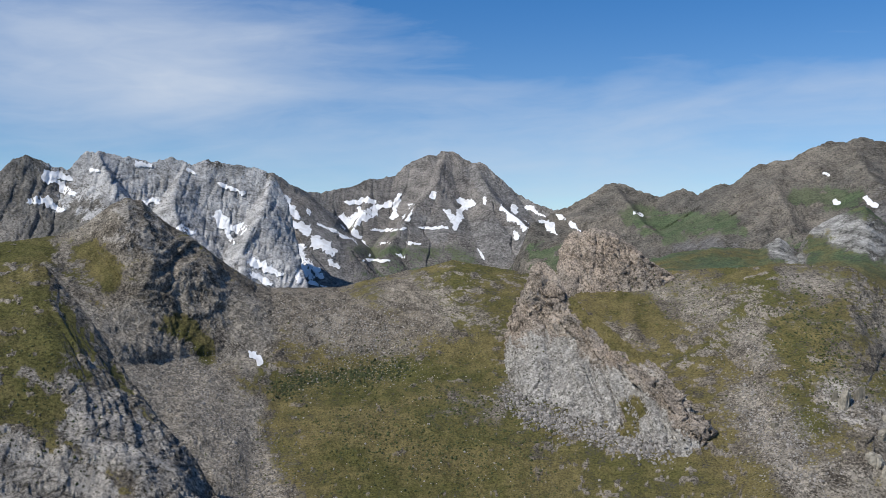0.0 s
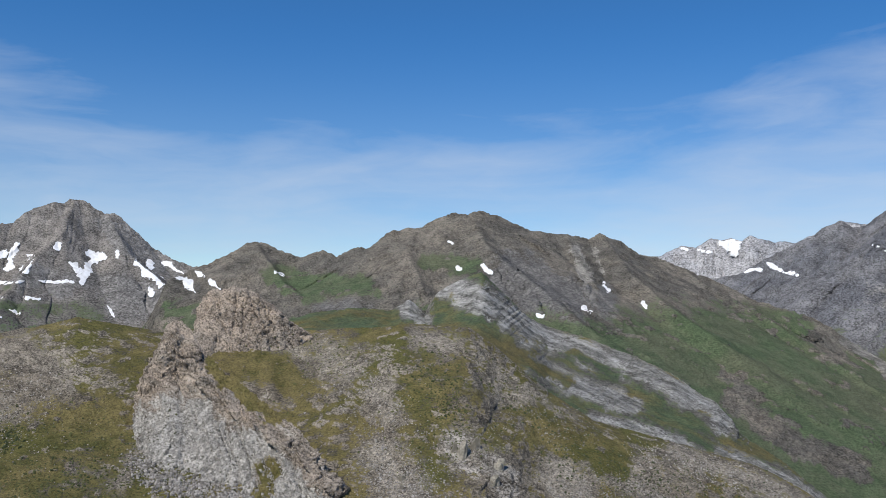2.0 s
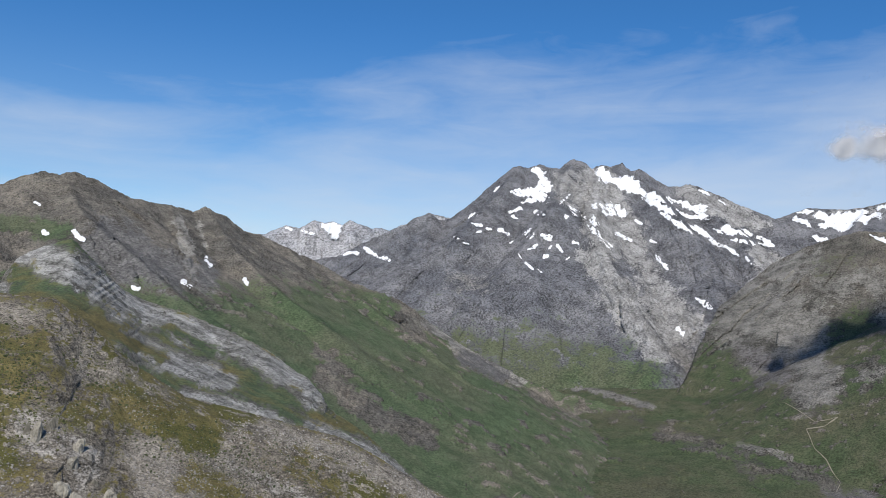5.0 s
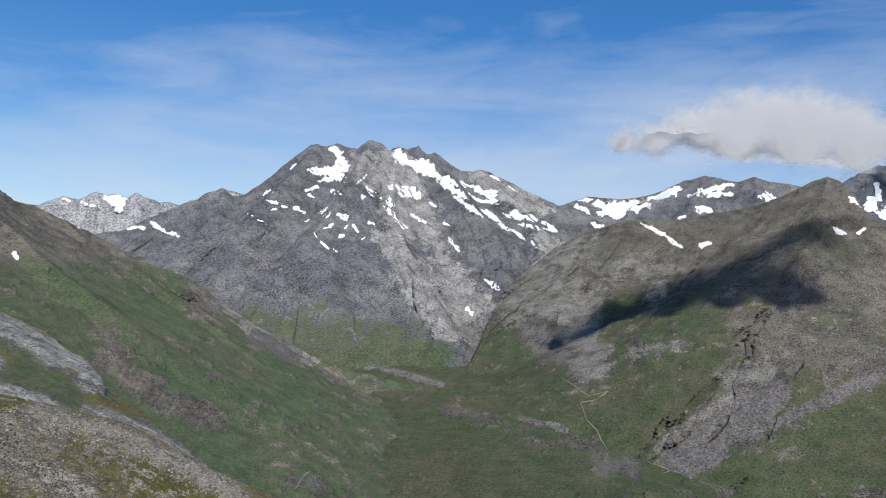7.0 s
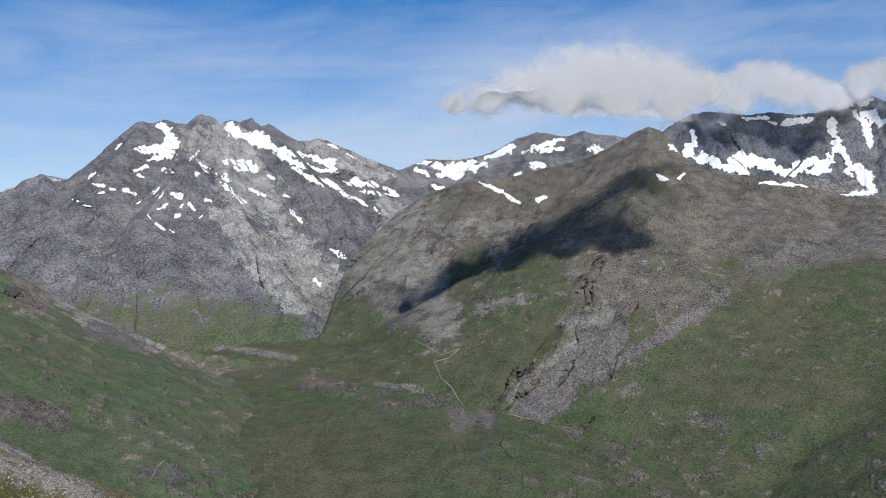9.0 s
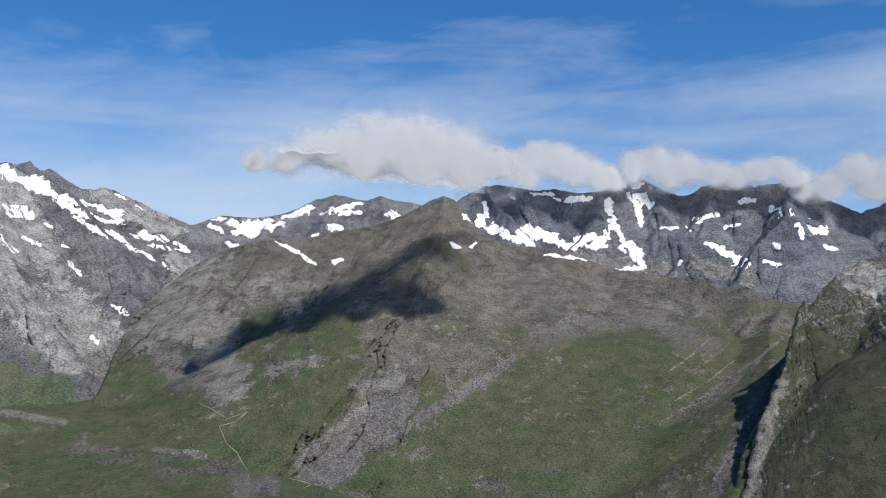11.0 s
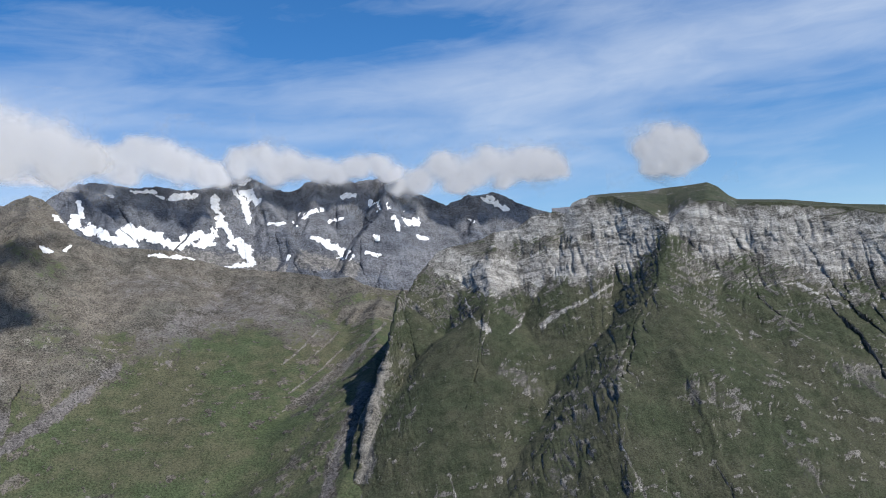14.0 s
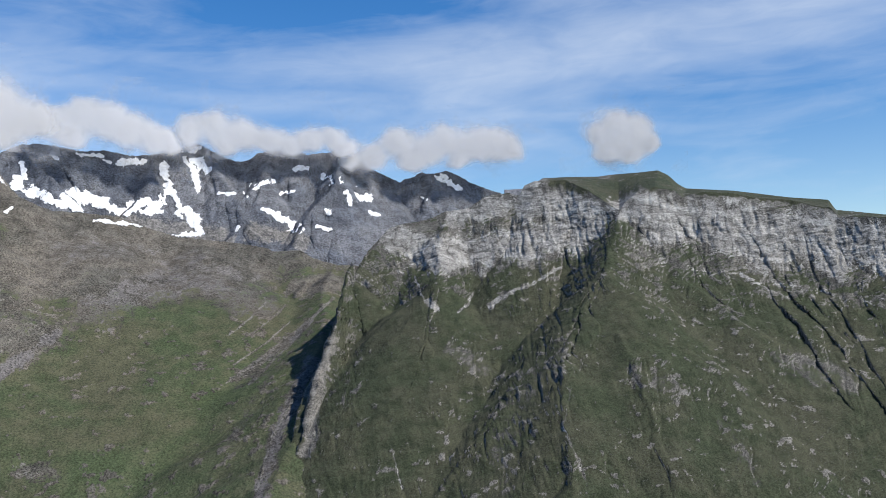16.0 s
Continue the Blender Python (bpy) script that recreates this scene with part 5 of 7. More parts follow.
MID_RIDGES = [
    crest_ridge(MID_CREST, 66.7, 112.6, 0.90, 0.66, 200),
    spur(MID_CREST, 0.56, 0.80, 0.64, 120, (85.6, 8.4), (84.9, 5.0), (83.8, 1.8), (82.0, -0.8), (80.2, -4.1), (78.4, -6.2), (75.6, -10.0), left=0.8),
    spur(MID_CREST, 0.72, 0.90, 0.72, 100, (77.5, 6.2), (76.8, 3.6), (73.2, 2.3), (70.7, 0.2), (68.5, -2.6), (67.5, -4.8)),
    spur(MID_CREST, 0.66, 0.85, 0.70, 90, (81.5, 6.0), (80.2, 3.6), (78.3, 1.4), (76.1, -1.5), (74.0, -5.0), left=0.85),
    spur(MID_CREST, 0.50, 0.30, 0.58, 300, (91.5, 4.9), (91.5, 3.3), (90.0, -1.8), (86.0, -6.5), (80.6, -10.8)),
    spur(MID_CREST, 0.42, 0.25, 0.52, 300, (98.6, 3.3), (98.0, 1.5), (95.0, -2.5), (91.4, -7.5), (87.8, -11.0)),
    spur(MID_CREST, 0.46, 0.50, 0.50, 150, (105.4, 1.6), (104.4, -0.6), (102.0, -4.0), (99.0, -8.0), (95.5, -12.5)),
    spur(MID_CREST, 0.27, 0.40, 0.50, 80, (106.8, 1.3), (106.3, -1.0), (105.2, -4.2), (104.5, -7.2), (103.3, -10.4), (102.3, -14.0)),
]
CLIFF_RIDGES = [
    crest_ridge(CLIFF_EDGE, 107.4, 152, 2.6, 0.70, 60),
    spur(CLIFF_EDGE, 0.64, 0.75, 0.70, 120, (125.4, 4.3), (124.5, 0.6), (123.1, -1.6), (121.8, -4.4), (121.5, -7.3), (121.8, -12.8)),
    spur(CLIFF_EDGE, 0.72, 0.9, 0.64, 60, (110.0, 3.4), (107.8, 1.1), (107.0, -2.0), (105.7, -4.9), (105.3, -7.5), (104.2, -10.7), (103.7, -13.5), left=5.0, right=1.0),
    spur(CLIFF_EDGE, 0.70, 0.85, 0.72, 60, (121.6, -5.0), (118.3, -6.8), (115.8, -9.6), (113.2, -13.0), start=1690),
    spur(CLIFF_EDGE, 0.69, 0.80, 0.70, 60, (124.5, -0.2), (128.1, -4.6), (131.9, -9.0), (134.0, -12.1), start=1950),
    spur(CLIFF_EDGE, 0.68, 0.80, 0.70, 60, (128.9, 0.5), (132.1, -2.5), (136.9, -5.8), start=2060),
    spur(CLIFF_EDGE, 0.69, 0.80, 0.70, 60, (125.1, -3.5), (126.4, -6.7), (128.3, -12.5), start=1780),
    spur(CLIFF_EDGE, 0.71, 0.80, 0.70, 60, (114.1, 4.3), (113.4, 0.4), (112.9, -3.5), (110.8, -8.0), (109.0, -13.0)),
]
NEAR_SPURS = []
NEAR_SPURS += [(16, 2.0, (-20.2, 2.7), (-19.7, 0.7), (-18.4, -1.4), (-16.3, -2.5))]
NEAR_SPURS += [(-14, 0.8, (-16.3, 0.0), (-17.3, -0.7), (-18.0, -2.1))]
NEAR_SPURS += [(-12, 2.4, (-12.5, -15.8), (-11.1, -11.4), (-9.7, -9.0), (-5.3, -8.0), (-0.9, -7.0))]
NEAR_SPURS += [(12, 3.0, (2.4, -1.8), (2.8, -5.1), (0.6, -7.7))]
NEAR_SPURS += [(10, 2.6, (19.7, -1.7), (18.4, -4.5), (17.7, -7.7))]
NEAR_SPURS += [(12, 2.6, (24.8, -2.0), (24.2, -5.3), (22.9, -8.8))]
NEAR_SPURS += [(-9, 1.8, (20.4, -6.9), (19.7, -11.0), (21.0, -14.8))]
NEAR_SPURS += [(10, 3.0, (-6.8, -11.6), (-0.9, -10.9), (4.3, -11.6))]
NEAR_SPURS += [(12, 2.6, (20.6, -1.2), (23.3, -5.3), (26.7, -9.2), (28.8, -12.6))]
NEAR_SPURS += [(-8, 1.6, (19.6, -6.9), (20.3, -10.2), (21.9, -12.5))]
NEAR_SPURS += [(10, 2.4, (27.6, -3.6), (32.9, -7.9), (38.0, -10.8), (43.1, -13.2))]
NEAR_SPURS += [(8, 1.6, (24.4, -7.7), (24.7, -10.1))]
NEAR_SPURS += [(8, 1.6, (27.0, -8.8), (27.8, -11.9))]
VALLEY_SPURS = []
VALLEY_SPURS += [(40, 2.6, (45.5, -7.4), (51.8, -8.6), (57.6, -9.7), (63.6, -12.2))]
VALLEY_SPURS += [(-30, 2.2, (54.5, -6.7), (61.9, -8.1), (67.8, -9.4), (72.6, -10.4))]
VALLEY_SPURS += [(40, 2.0, (57.3, -4.7), (63.3, -6.5), (68.5, -7.6), (72.1, -8.7))]
SLAB_SPURS = []
SLAB_SPURS += [(30, 1.6, (25.1, 2.3), (27.5, -0.8), (31.7, -3.6), (35.7, -6.9))]
SLAB_SPURS += [(-20, 1.2, (27.5, 0.6), (31.3, -2.2), (35.7, -4.3), (38.6, -6.9))]
SLAB_SPURS += [(20, 1.4, (35.6, -3.6), (38.6, -5.4), (41.5, -7.2))]



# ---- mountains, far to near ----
relief("far_knoll", [KNOLL_FOOT, KNOLL_CREST, behind(KNOLL_CREST, 80, 80)], (20, 4), 118, 124, 0.07, hazed_slate_mat,
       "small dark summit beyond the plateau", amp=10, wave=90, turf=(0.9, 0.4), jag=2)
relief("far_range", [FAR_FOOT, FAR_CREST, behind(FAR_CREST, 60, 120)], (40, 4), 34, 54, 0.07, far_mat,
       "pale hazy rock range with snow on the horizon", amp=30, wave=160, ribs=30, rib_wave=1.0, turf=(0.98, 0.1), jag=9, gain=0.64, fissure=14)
relief("back_range", [BACK_CREST, behind(BACK_CREST, 120, 150)], (90, 5), 66, 88, 0.065, massif_mat,
       "grey-brown rock range with broad snowfields", amp=14, wave=160, ribs=30, rib_wave=150, turf=(0.95, 0.3), jag=8, zones=BACK_ZONES, gain=0.58, parts=(("face", 1.0), ("crest", 2)), fissure=6, beds=4, bed_wave=40, ridges=BACK_RIDGES, front=3900.0)
relief("dark_range", [DARK_CREST, behind(DARK_CREST, 120, 250)], (150, 5), 82, 122, 0.055, hazed_slate_mat,
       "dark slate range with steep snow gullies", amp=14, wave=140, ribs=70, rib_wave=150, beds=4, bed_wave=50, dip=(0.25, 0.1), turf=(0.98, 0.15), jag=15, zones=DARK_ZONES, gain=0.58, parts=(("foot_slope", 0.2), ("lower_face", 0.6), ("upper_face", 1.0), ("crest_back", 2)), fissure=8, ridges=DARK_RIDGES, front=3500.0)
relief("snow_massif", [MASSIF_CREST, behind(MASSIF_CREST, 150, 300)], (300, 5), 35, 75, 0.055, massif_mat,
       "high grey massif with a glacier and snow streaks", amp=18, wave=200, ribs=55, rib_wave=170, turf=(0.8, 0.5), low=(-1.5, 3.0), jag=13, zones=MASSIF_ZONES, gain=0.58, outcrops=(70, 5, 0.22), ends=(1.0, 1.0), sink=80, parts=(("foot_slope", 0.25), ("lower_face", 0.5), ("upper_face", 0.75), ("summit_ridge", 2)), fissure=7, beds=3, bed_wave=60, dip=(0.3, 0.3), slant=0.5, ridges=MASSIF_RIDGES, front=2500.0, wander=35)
relief("limestone_mountain", [WALL_CREST, behind(WALL_CREST, 120, 200)], (150, 5), -36, -7.5, 0.055, wall_mat,
       "pale limestone wall mountain with snow in its gullies", amp=6, wave=90, ribs=34, rib_wave=90, beds=3, bed_wave=30, dip=(0.5, 0.0), turf=(0.8, 0.5), jag=9, zones=WALL_ZONES, ends=(2, 1), sink=120, gain=0.58, parts=(("foot_slope", 0.2), ("lower_wall", 0.6), ("upper_wall", 1.0), ("crest_back", 2)), fissure=4, slant=-0.25, ridges=WALL_RIDGES, front=1400.0, wander=15, calm_by=40.0)
relief("central_peak", [CENTRAL_CREST, behind(CENTRAL_CREST, 150, 250)], (190, 5), -11.5, 14, 0.055, central_mat,
       "grey pyramid peak with snow gullies above a green basin", amp=9, wave=110, ribs=50, rib_wave=110, turf=(0.84, 0.65), low=(1.0, 3.2), jag=11, zones=CENTRAL_ZONES, gain=0.58, parts=(("basin", 0.3), ("lower_face", 0.6), ("summit_face", 1.0), ("crest_back", 2)), fissure=5, beds=2, bed_wave=32, dip=(0.4, 0.2), ridges=CENTRAL_RIDGES, front=1400.0)
relief("schist_mountain", [SCHIST_CREST, behind(SCHIST_CREST, 150, 250)], (300, 5), 4, 64, 0.055, schist_mat,
       "brown schist mountain with scree slopes and a green foot", amp=8, wave=120, ribs=32, rib_wave=110, beds=3, bed_wave=26, dip=(-0.35, 0.2), turf=(0.56, 1.0), low=(-1.2, 2.0), jag=9, zones=SCHIST_ZONES, ends=(2, 3), sink=120, gain=0.58, outcrops=(50, 4, 0.2), parts=(("foot_slope", 0.15), ("grass_slope", 0.4), ("scree_slope", 0.7), ("upper_face", 1.0), ("crest_back", 2)), fissure=2.5, slant=-0.5, ridges=SCHIST_RIDGES, front=1000.0)
relief("mid_mountain", [MID_CREST, behind(MID_CREST, 200, 250)], (360, 5), 62.5, 112.0, 0.055, mid_mat,
       "green and brown mountain with rock spurs and scree fans", amp=17, wave=190, ribs=46, rib_wave=150, turf=(0.64, 0.95), low=(-2.0, 4.5), jag=6, zones=MID_ZONES, ends=(0.3, 2.5), sink=90, gain=0.56, outcrops=(40, 2.5, 0.18),
       parts=(("foot_slope", 0.12), ("grass_slope", 0.4), ("lower_face", 0.6), ("upper_face", 0.8), ("shoulder", 1.0), ("crest_back", 2)), fissure=0.4, beds=2, bed_wave=30, slant=0.8, ridges=MID_RIDGES, front=1350.0, wander=40, even=(85.0, 90.0))
relief("cliff_mountain", [CLIFF_EDGE, CLIFF_BACK, behind(CLIFF_BACK, 150, 250)], (420, 26), 99.0, 150, 0.055, cliff_mat,
       "dark green mountain crowned by pale limestone cliffs", amp=7, wave=90, ribs=32, rib_wave=90, beds=4, bed_wave=26, dip=(0.1, 0.25), turf=(0.56, 1.0), jag=3.5, zones=CLIFF_ZONES, ends=(0.1, 3), sink=100, gain=0.58, outcrops=(26, 1.6, 0.3),
       parts=(("foot_slope", 0.15), ("lower_slope", 0.35), ("middle_slope", 0.55), ("upper_slope", 0.75), ("cliff_band", 1.0), ("plateau", 2)), fissure=5, slant=0.15, ridges=CLIFF_RIDGES, front=1050.0, wander=18, calm_by=40.0)
relief("limestone_spur", [SLAB_FOOT, SLAB_FACE, SLAB_CREST, behind(SLAB_CREST, 60, 60)], (30, 60, 6), 8, 52, 0.055, slab_mat,
       "low spur of pale bare limestone slabs", "rock spur", amp=5, wave=50, ribs=9, rib_wave=3.5, lean=-1.5, beds=0.4, bed_wave=17, dip=(0.35, -0.2), turf=(0.66, 0.75), jag=3, spurs=SLAB_SPURS, zones=SLAB_ZONES, gain=0.64, parts=(("foot_slope", 1), ("slab_face", 2), ("crest_back", 3)), fissure=1.4, slant=-1.2)

# ---- ground ----
relief("valley", [VALLEY_NEAR, VALLEY_LOW, VALLEY_MID, VALLEY_UPPER, VALLEY_FAR, VALLEY_BACK, behind(VALLEY_BACK, 300, 60)], (10, 45, 50, 40, 20, 4), 38, 106, 0.07, mid_mat,
       "green hummocky valley floor with a stream", "valley", "structure", amp=16, wave=130, turf=(0.7, 0.85), spurs=VALLEY_SPURS, zones=VALLEY_ZONES, ends=(3, 3), sink=200, ridged=False, gain=0.64, outcrops=(60, 7, 0.18))


def foot(az):
    return 0 * az + 79.7, 0 * az - 0.3


def shoulder(az):
    return 0 * az - 42.0, 0 * az + 60.0


NEAR = [foot, shoulder, NEAR_FLOOR, NEAR_LOW, NEAR_MID, NEAR_UPPER, NEAR_RIM, behind(NEAR_RIM, 60, 25), behind(NEAR_RIM, 260, 150), behind(NEAR_RIM, 700, 600)]
relief("ground_near", NEAR, (6, 10, 40, 75, 75, 75, 6, 6, 6), -44, 64, 0.06, near_mat, "summit slopes of dry turf, scree and rock", "ground", "structure", crest=6,
       amp=5, wave=45, ribs=4, rib_wave=5.0, turf=(0.76, 0.68), jag=1.0, spurs=NEAR_SPURS, zones=NEAR_ZONES, gain=0.64, outcrops=(9, 0.6, 0.2), blend=1.0, beds=1.2, bed_wave=7, dip=(0.4, 0.1), fissure=0.5, skirt=False)
relief("ground_behind", NEAR, (6, 10, 10, 10, 10, 10, 6, 6, 6), 64, 316, 1.0, near_mat, "turf and rock slopes that fall away from the summit", "ground", "structure", crest=6, amp=4.5, wave=55, skirt=False)
relief("rock_rib", [RIB_TOE, RIB_BASE, RIB_FACE, RIB_CREST, behind(RIB_CREST, 8, 9)], (40, 60, 75, 6), -32, -12, 0.055, near_mat,
       "dark ridge of broken limestone ledges and thin turf", "rock ridge", amp=2.0, wave=40, ribs=2, rib_wave=2.5, beds=0.35, bed_wave=8, dip=(0.4, 0.2), turf=(0.70, 0.8), jag=0.8, zones=RIB_ZONES, gain=0.64, fissure=0.15, slant=-0.6, outcrops=(9, 0.6, 0.15), skirt=False, parts=(("ledge_foot", 1), ("slab_face", 2), ("upper_face", 3), ("crest_back", 4)))
relief("rock_fin", [FIN_BASE, FIN_FACE, FIN_CREST, behind(FIN_CREST, 25, 18)], (60, 50, 10), 4.2, 17.6, 0.05, fin_mat,
       "tilted fin of grey and rusty limestone above its scree", "rock outcrop", amp=5, wave=30, ribs=5, rib_wave=1.2, beds=2.6, bed_wave=6, dip=(0.6, 0.2), turf=(0.92, 0.3), jag=3.5, zones=FIN_ZONES, ends=(0.8, 2.0), sink=15, gain=0.64, parts=(("scree_apron", 1), ("fin", 2), ("crest_back", 3)), fissure=0.8, slant=-0.8, skirt=False)
relief("rock_crag", [CRAG_BASE, CRAG_CREST, behind(CRAG_CREST, 30, 25)], (60, 8), 7.2, 15.2, 0.05, fin_mat,
       "blocky weathered crag on the grassy crest", "rock outcrop", amp=4, wave=35, ribs=5, rib_wave=1.0, beds=3.2, bed_wave=8, dip=(0.55, 0.1), turf=(0.95, 0.3), jag=3, ends=(0.6, 0.8), sink=20, gain=0.64, fissure=0.8, skirt=False, parts=(("face", 1), ("crest_back", 2)))


def plain(name, label):
    """The valley floor, one sheet to the horizon."""
    az = np.radians(np.arange(0, 361, 1.0))
    r = np.concatenate([np.linspace(1, 900, 20), np.linspace(950, 4900, 80)])[:, None]
    x, y = r * np.sin(az), r * np.cos(az)
    z = -620 + 0 * x + 40 * fbm(x, y, 0 * x, 600, 4)
    bump = np.minimum(0.9 * r, 618)
    z = np.maximum(z, -5 - bump)
    cover = np.zeros((*x.shape, 3))
    cover[..., 0] = 0.8
    return mesh_object(name, x, y, z, cover, mid_mat, label, "ground", "structure")


plain("ground", "green valley ground far below the summit")



def sighted(az, el):
    """Distance of the first ground met at a bearing and height angle."""
    best = np.full(az.shape, 1e9)
    for grid, angles, dist in SIGHT:
        if az.max() < grid[0] or az.min() > grid[-1]:
            continue
        inside = (az >= grid[0]) & (az <= grid[-1])
        f = np.interp(az, grid, np.arange(len(grid)))
        i = np.minimum(f.astype(int), len(grid) - 2)
        t = f - i
        e = angles[:, i] * (1 - t) + angles[:, i + 1] * t
        d = dist[:, i] * (1 - t) + dist[:, i + 1] * t
        hit = e >= el[None]
        k = np.maximum(hit.argmax(0), 1)
        j = np.arange(len(az))
        e0, e1 = e[k - 1, j], e[k, j]
        s = np.clip((el - e0) / np.where(np.abs(e1 - e0) < 1e-6, 1e-6, e1 - e0), 0, 1)
        got = d[k - 1, j] * (1 - s) + d[k, j] * s
        best = np.where(inside & hit.any(0) & (got < best), got, best)
    return best


def snow_material():
    """Old snow that thins out to bare rock in a ragged rim."""
    mat = bpy.data.materials.new("old snow")
    mat.use_nodes = True
    n = Nodes(mat.node_tree)
    at = n.add("ShaderNodeTexCoord").outputs["Object"]
    dirt = n.ramp(n.noise(at, 0.06, 6.0, 0.6), 0.35, 0.75)
    col = n.mix(dirt, (0.86, 0.87, 0.89), (0.66, 0.65, 0.63))
    bump = n.add("ShaderNodeBump", {"Strength": 0.5, "Distance": 3.0, "Height": n.noise(at, 0.05, 6.0, 0.6)})
    bsdf = n.add("ShaderNodeBsdfPrincipled", {"Base Color": col, "Roughness": 0.6, "Normal": bump.outputs[0]})
    deep = n.add("ShaderNodeSeparateColor", {0: n.add("ShaderNodeVertexColor", layer_name="deep").outputs[0]}).outputs[0]
    bare = n.math("ADD", deep, n.math("MULTIPLY", n.math("SUBTRACT", n.noise(at, 0.045, 8.0, 0.68), 0.5), 2.6))
    lies = n.ramp(bare, 0.26, 0.36)
    n.add("ShaderNodeOutputMaterial", {0: n.add("ShaderNodeMixShader", {0: lies, 1: n.add("ShaderNodeBsdfTransparent").outputs[0], 2: bsdf.outputs[0]}).outputs[0]})
    return mat


snow_mat = snow_material()
SNOW_ON = {"limestone_mountain": "the limestone wall", "central_peak": "the grey peak", "schist_mountain": "brown schist", "ground_near": "the near scree",
           "snow_massif": "the high massif", "far_range": "the far range", "back_range": "the back range", "mid_mountain": "the mid mountain",
           "dark_range": "dark slate", "cliff_mountain": "the cliff plateau"}


def drape(name, width, pts, material, label, category, group="", ragged=1.0):
    """A sheet along a line sighted on the ground, with ragged edges, pulled towards the camera, least at its rim."""
    p = np.array(pts)
    seg = np.hypot(*np.diff(p, axis=0).T)
    at = np.concatenate([[0], np.cumsum(seg)])
    length = at[-1] + 1.2 * width
    n = int(np.clip(length / 0.045, 8, 90))
    width = width * (1.3 if material is snow_mat else 1.0)
    m = int(np.clip(2 * width / 0.05, 7, 17))
    s = np.linspace(-0.6 * width, at[-1] + 0.6 * width, n)
    ca, ce = np.interp(s, at, p[:, 0]), np.interp(s, at, p[:, 1])
    ends = s - np.clip(s, 0, at[-1])
    da, de = np.gradient(ca), np.gradient(ce)
    k = np.hypot(da, de)
    first = (p[1] - p[0]) / (np.hypot(*(p[1] - p[0])) + 1e-9)
    last = (p[-1] - p[-2]) / (np.hypot(*(p[-1] - p[-2])) + 1e-9)
    ca, ce = ca + ends * np.where(ends < 0, first[0], last[0]), ce + ends * np.where(ends < 0, first[1], last[1])
    da, de = np.gradient(ca), np.gradient(ce)
    for _ in range(4):
        da[1:-1], de[1:-1] = (da[:-2] + 2 * da[1:-1] + da[2:]) / 4, (de[:-2] + 2 * de[1:-1] + de[2:]) / 4
    k = np.hypot(da, de) + 1e-9
    seed = float(p[0, 0] * 3.7 + p[0, 1] * 11.3)
    half = width * np.sqrt(np.clip(1 - (2 * (s - s.mean()) / length) ** 4, 0.02, 1))
    rag = [half * np.clip(0.85 + 1.5 * ragged * fbm(s * 1.0, s * 0 + seed, s * 0 + side, max(0.55, 2.2 * width), 4, 0.65), 0.12, 1.9) for side in (3.3, 71.7)]
    c = np.linspace(-1, 1, m)[:, None]
    off = np.where(c < 0, c * rag[0], c * rag[1])
    wander = 0.5 * width * ragged * fbm(s, s * 0 + seed, s * 0 + 5.5, 1.2, 3)
    az = (ca - de / k * off + wander * 0.4)
    el = (ce + da / k * off + wander)
    r = sighted(az.ravel(), el.ravel()).reshape(az.shape)
    good = r < 1e8
    if good.sum() < 6:
        return None
    rim = np.ones(az.shape, bool)
    rim[1:-1, 1:-1] = False
    r2 = np.where(rim, r * 0.9996, r * 0.9985)
    A, E = np.radians(az), np.radians(el)
    co = np.stack([r2 * np.sin(A), r2 * np.cos(A), r2 * np.tan(E)], -1).reshape(-1, 3)
    lo, hi = np.minimum.reduce([r[:-1, :-1], r[1:, :-1], r[:-1, 1:], r[1:, 1:]]), np.maximum.reduce([r[:-1, :-1], r[1:, :-1], r[:-1, 1:], r[1:, 1:]])
    i = np.arange(m * n).reshape(m, n)
    whole = hi < lo * 1.04
    tag = np.where(whole, np.arange(whole.size).reshape(whole.shape), -1)
    for _ in range(m + n):
        pad = np.pad(tag, 1, constant_values=-1)
        tag = np.where(whole, np.max([pad[1:-1, 1:-1], pad[:-2, 1:-1], pad[2:, 1:-1], pad[1:-1, :-2], pad[1:-1, 2:]], axis=0), -1)
    if whole.any():
        kinds, amount = np.unique(tag[whole], return_counts=True)
        whole = tag == kinds[amount.argmax()]
    quads = np.stack([i[:-1, :-1], i[:-1, 1:], i[1:, 1:], i[1:, :-1]], -1)[whole]
    if len(quads) < 4:
        return None
    used, back = np.unique(quads, return_inverse=True)
    base = co[used].mean(0)
    me = bpy.data.meshes.new(name)
    me.from_pydata((co[used] - base).tolist(), [], back.reshape(-1, 4).tolist())
    me.polygons.foreach_set("use_smooth", np.ones(len(me.polygons), bool))
    side, end = 1 - np.abs(c) + 0 * az, np.minimum(np.arange(n), n - 1 - np.arange(n))[None] / (0.15 * n) + 0 * az
    deep = np.clip(np.minimum(1.6 * side, end), 0, 1).ravel()[used]
    me.color_attributes.new("deep", "FLOAT_COLOR", "POINT").data.foreach_set("color", np.stack([deep, deep, deep, deep * 0 + 1], -1).astype(np.float32).ravel())
    me.materials.append(material)
    ob = new(name, me)
    ob.location = base
    return tagged(ob, label, category, group)


def snow(where, width, *pts):
    """A patch of old snow in a gully or on a ledge."""
    length = sum(math.dist(a, b) for a, b in zip(pts, pts[1:]))
    size = "broad white snowfield" if width > 0.26 else "narrow streak of old snow" if length > 5 * width else "small patch of old snow"
    return drape("snow_patch", width, pts, snow_mat, size + " lying on " + SNOW_ON[where], "snow patch", "snow on " + SNOW_ON[where])


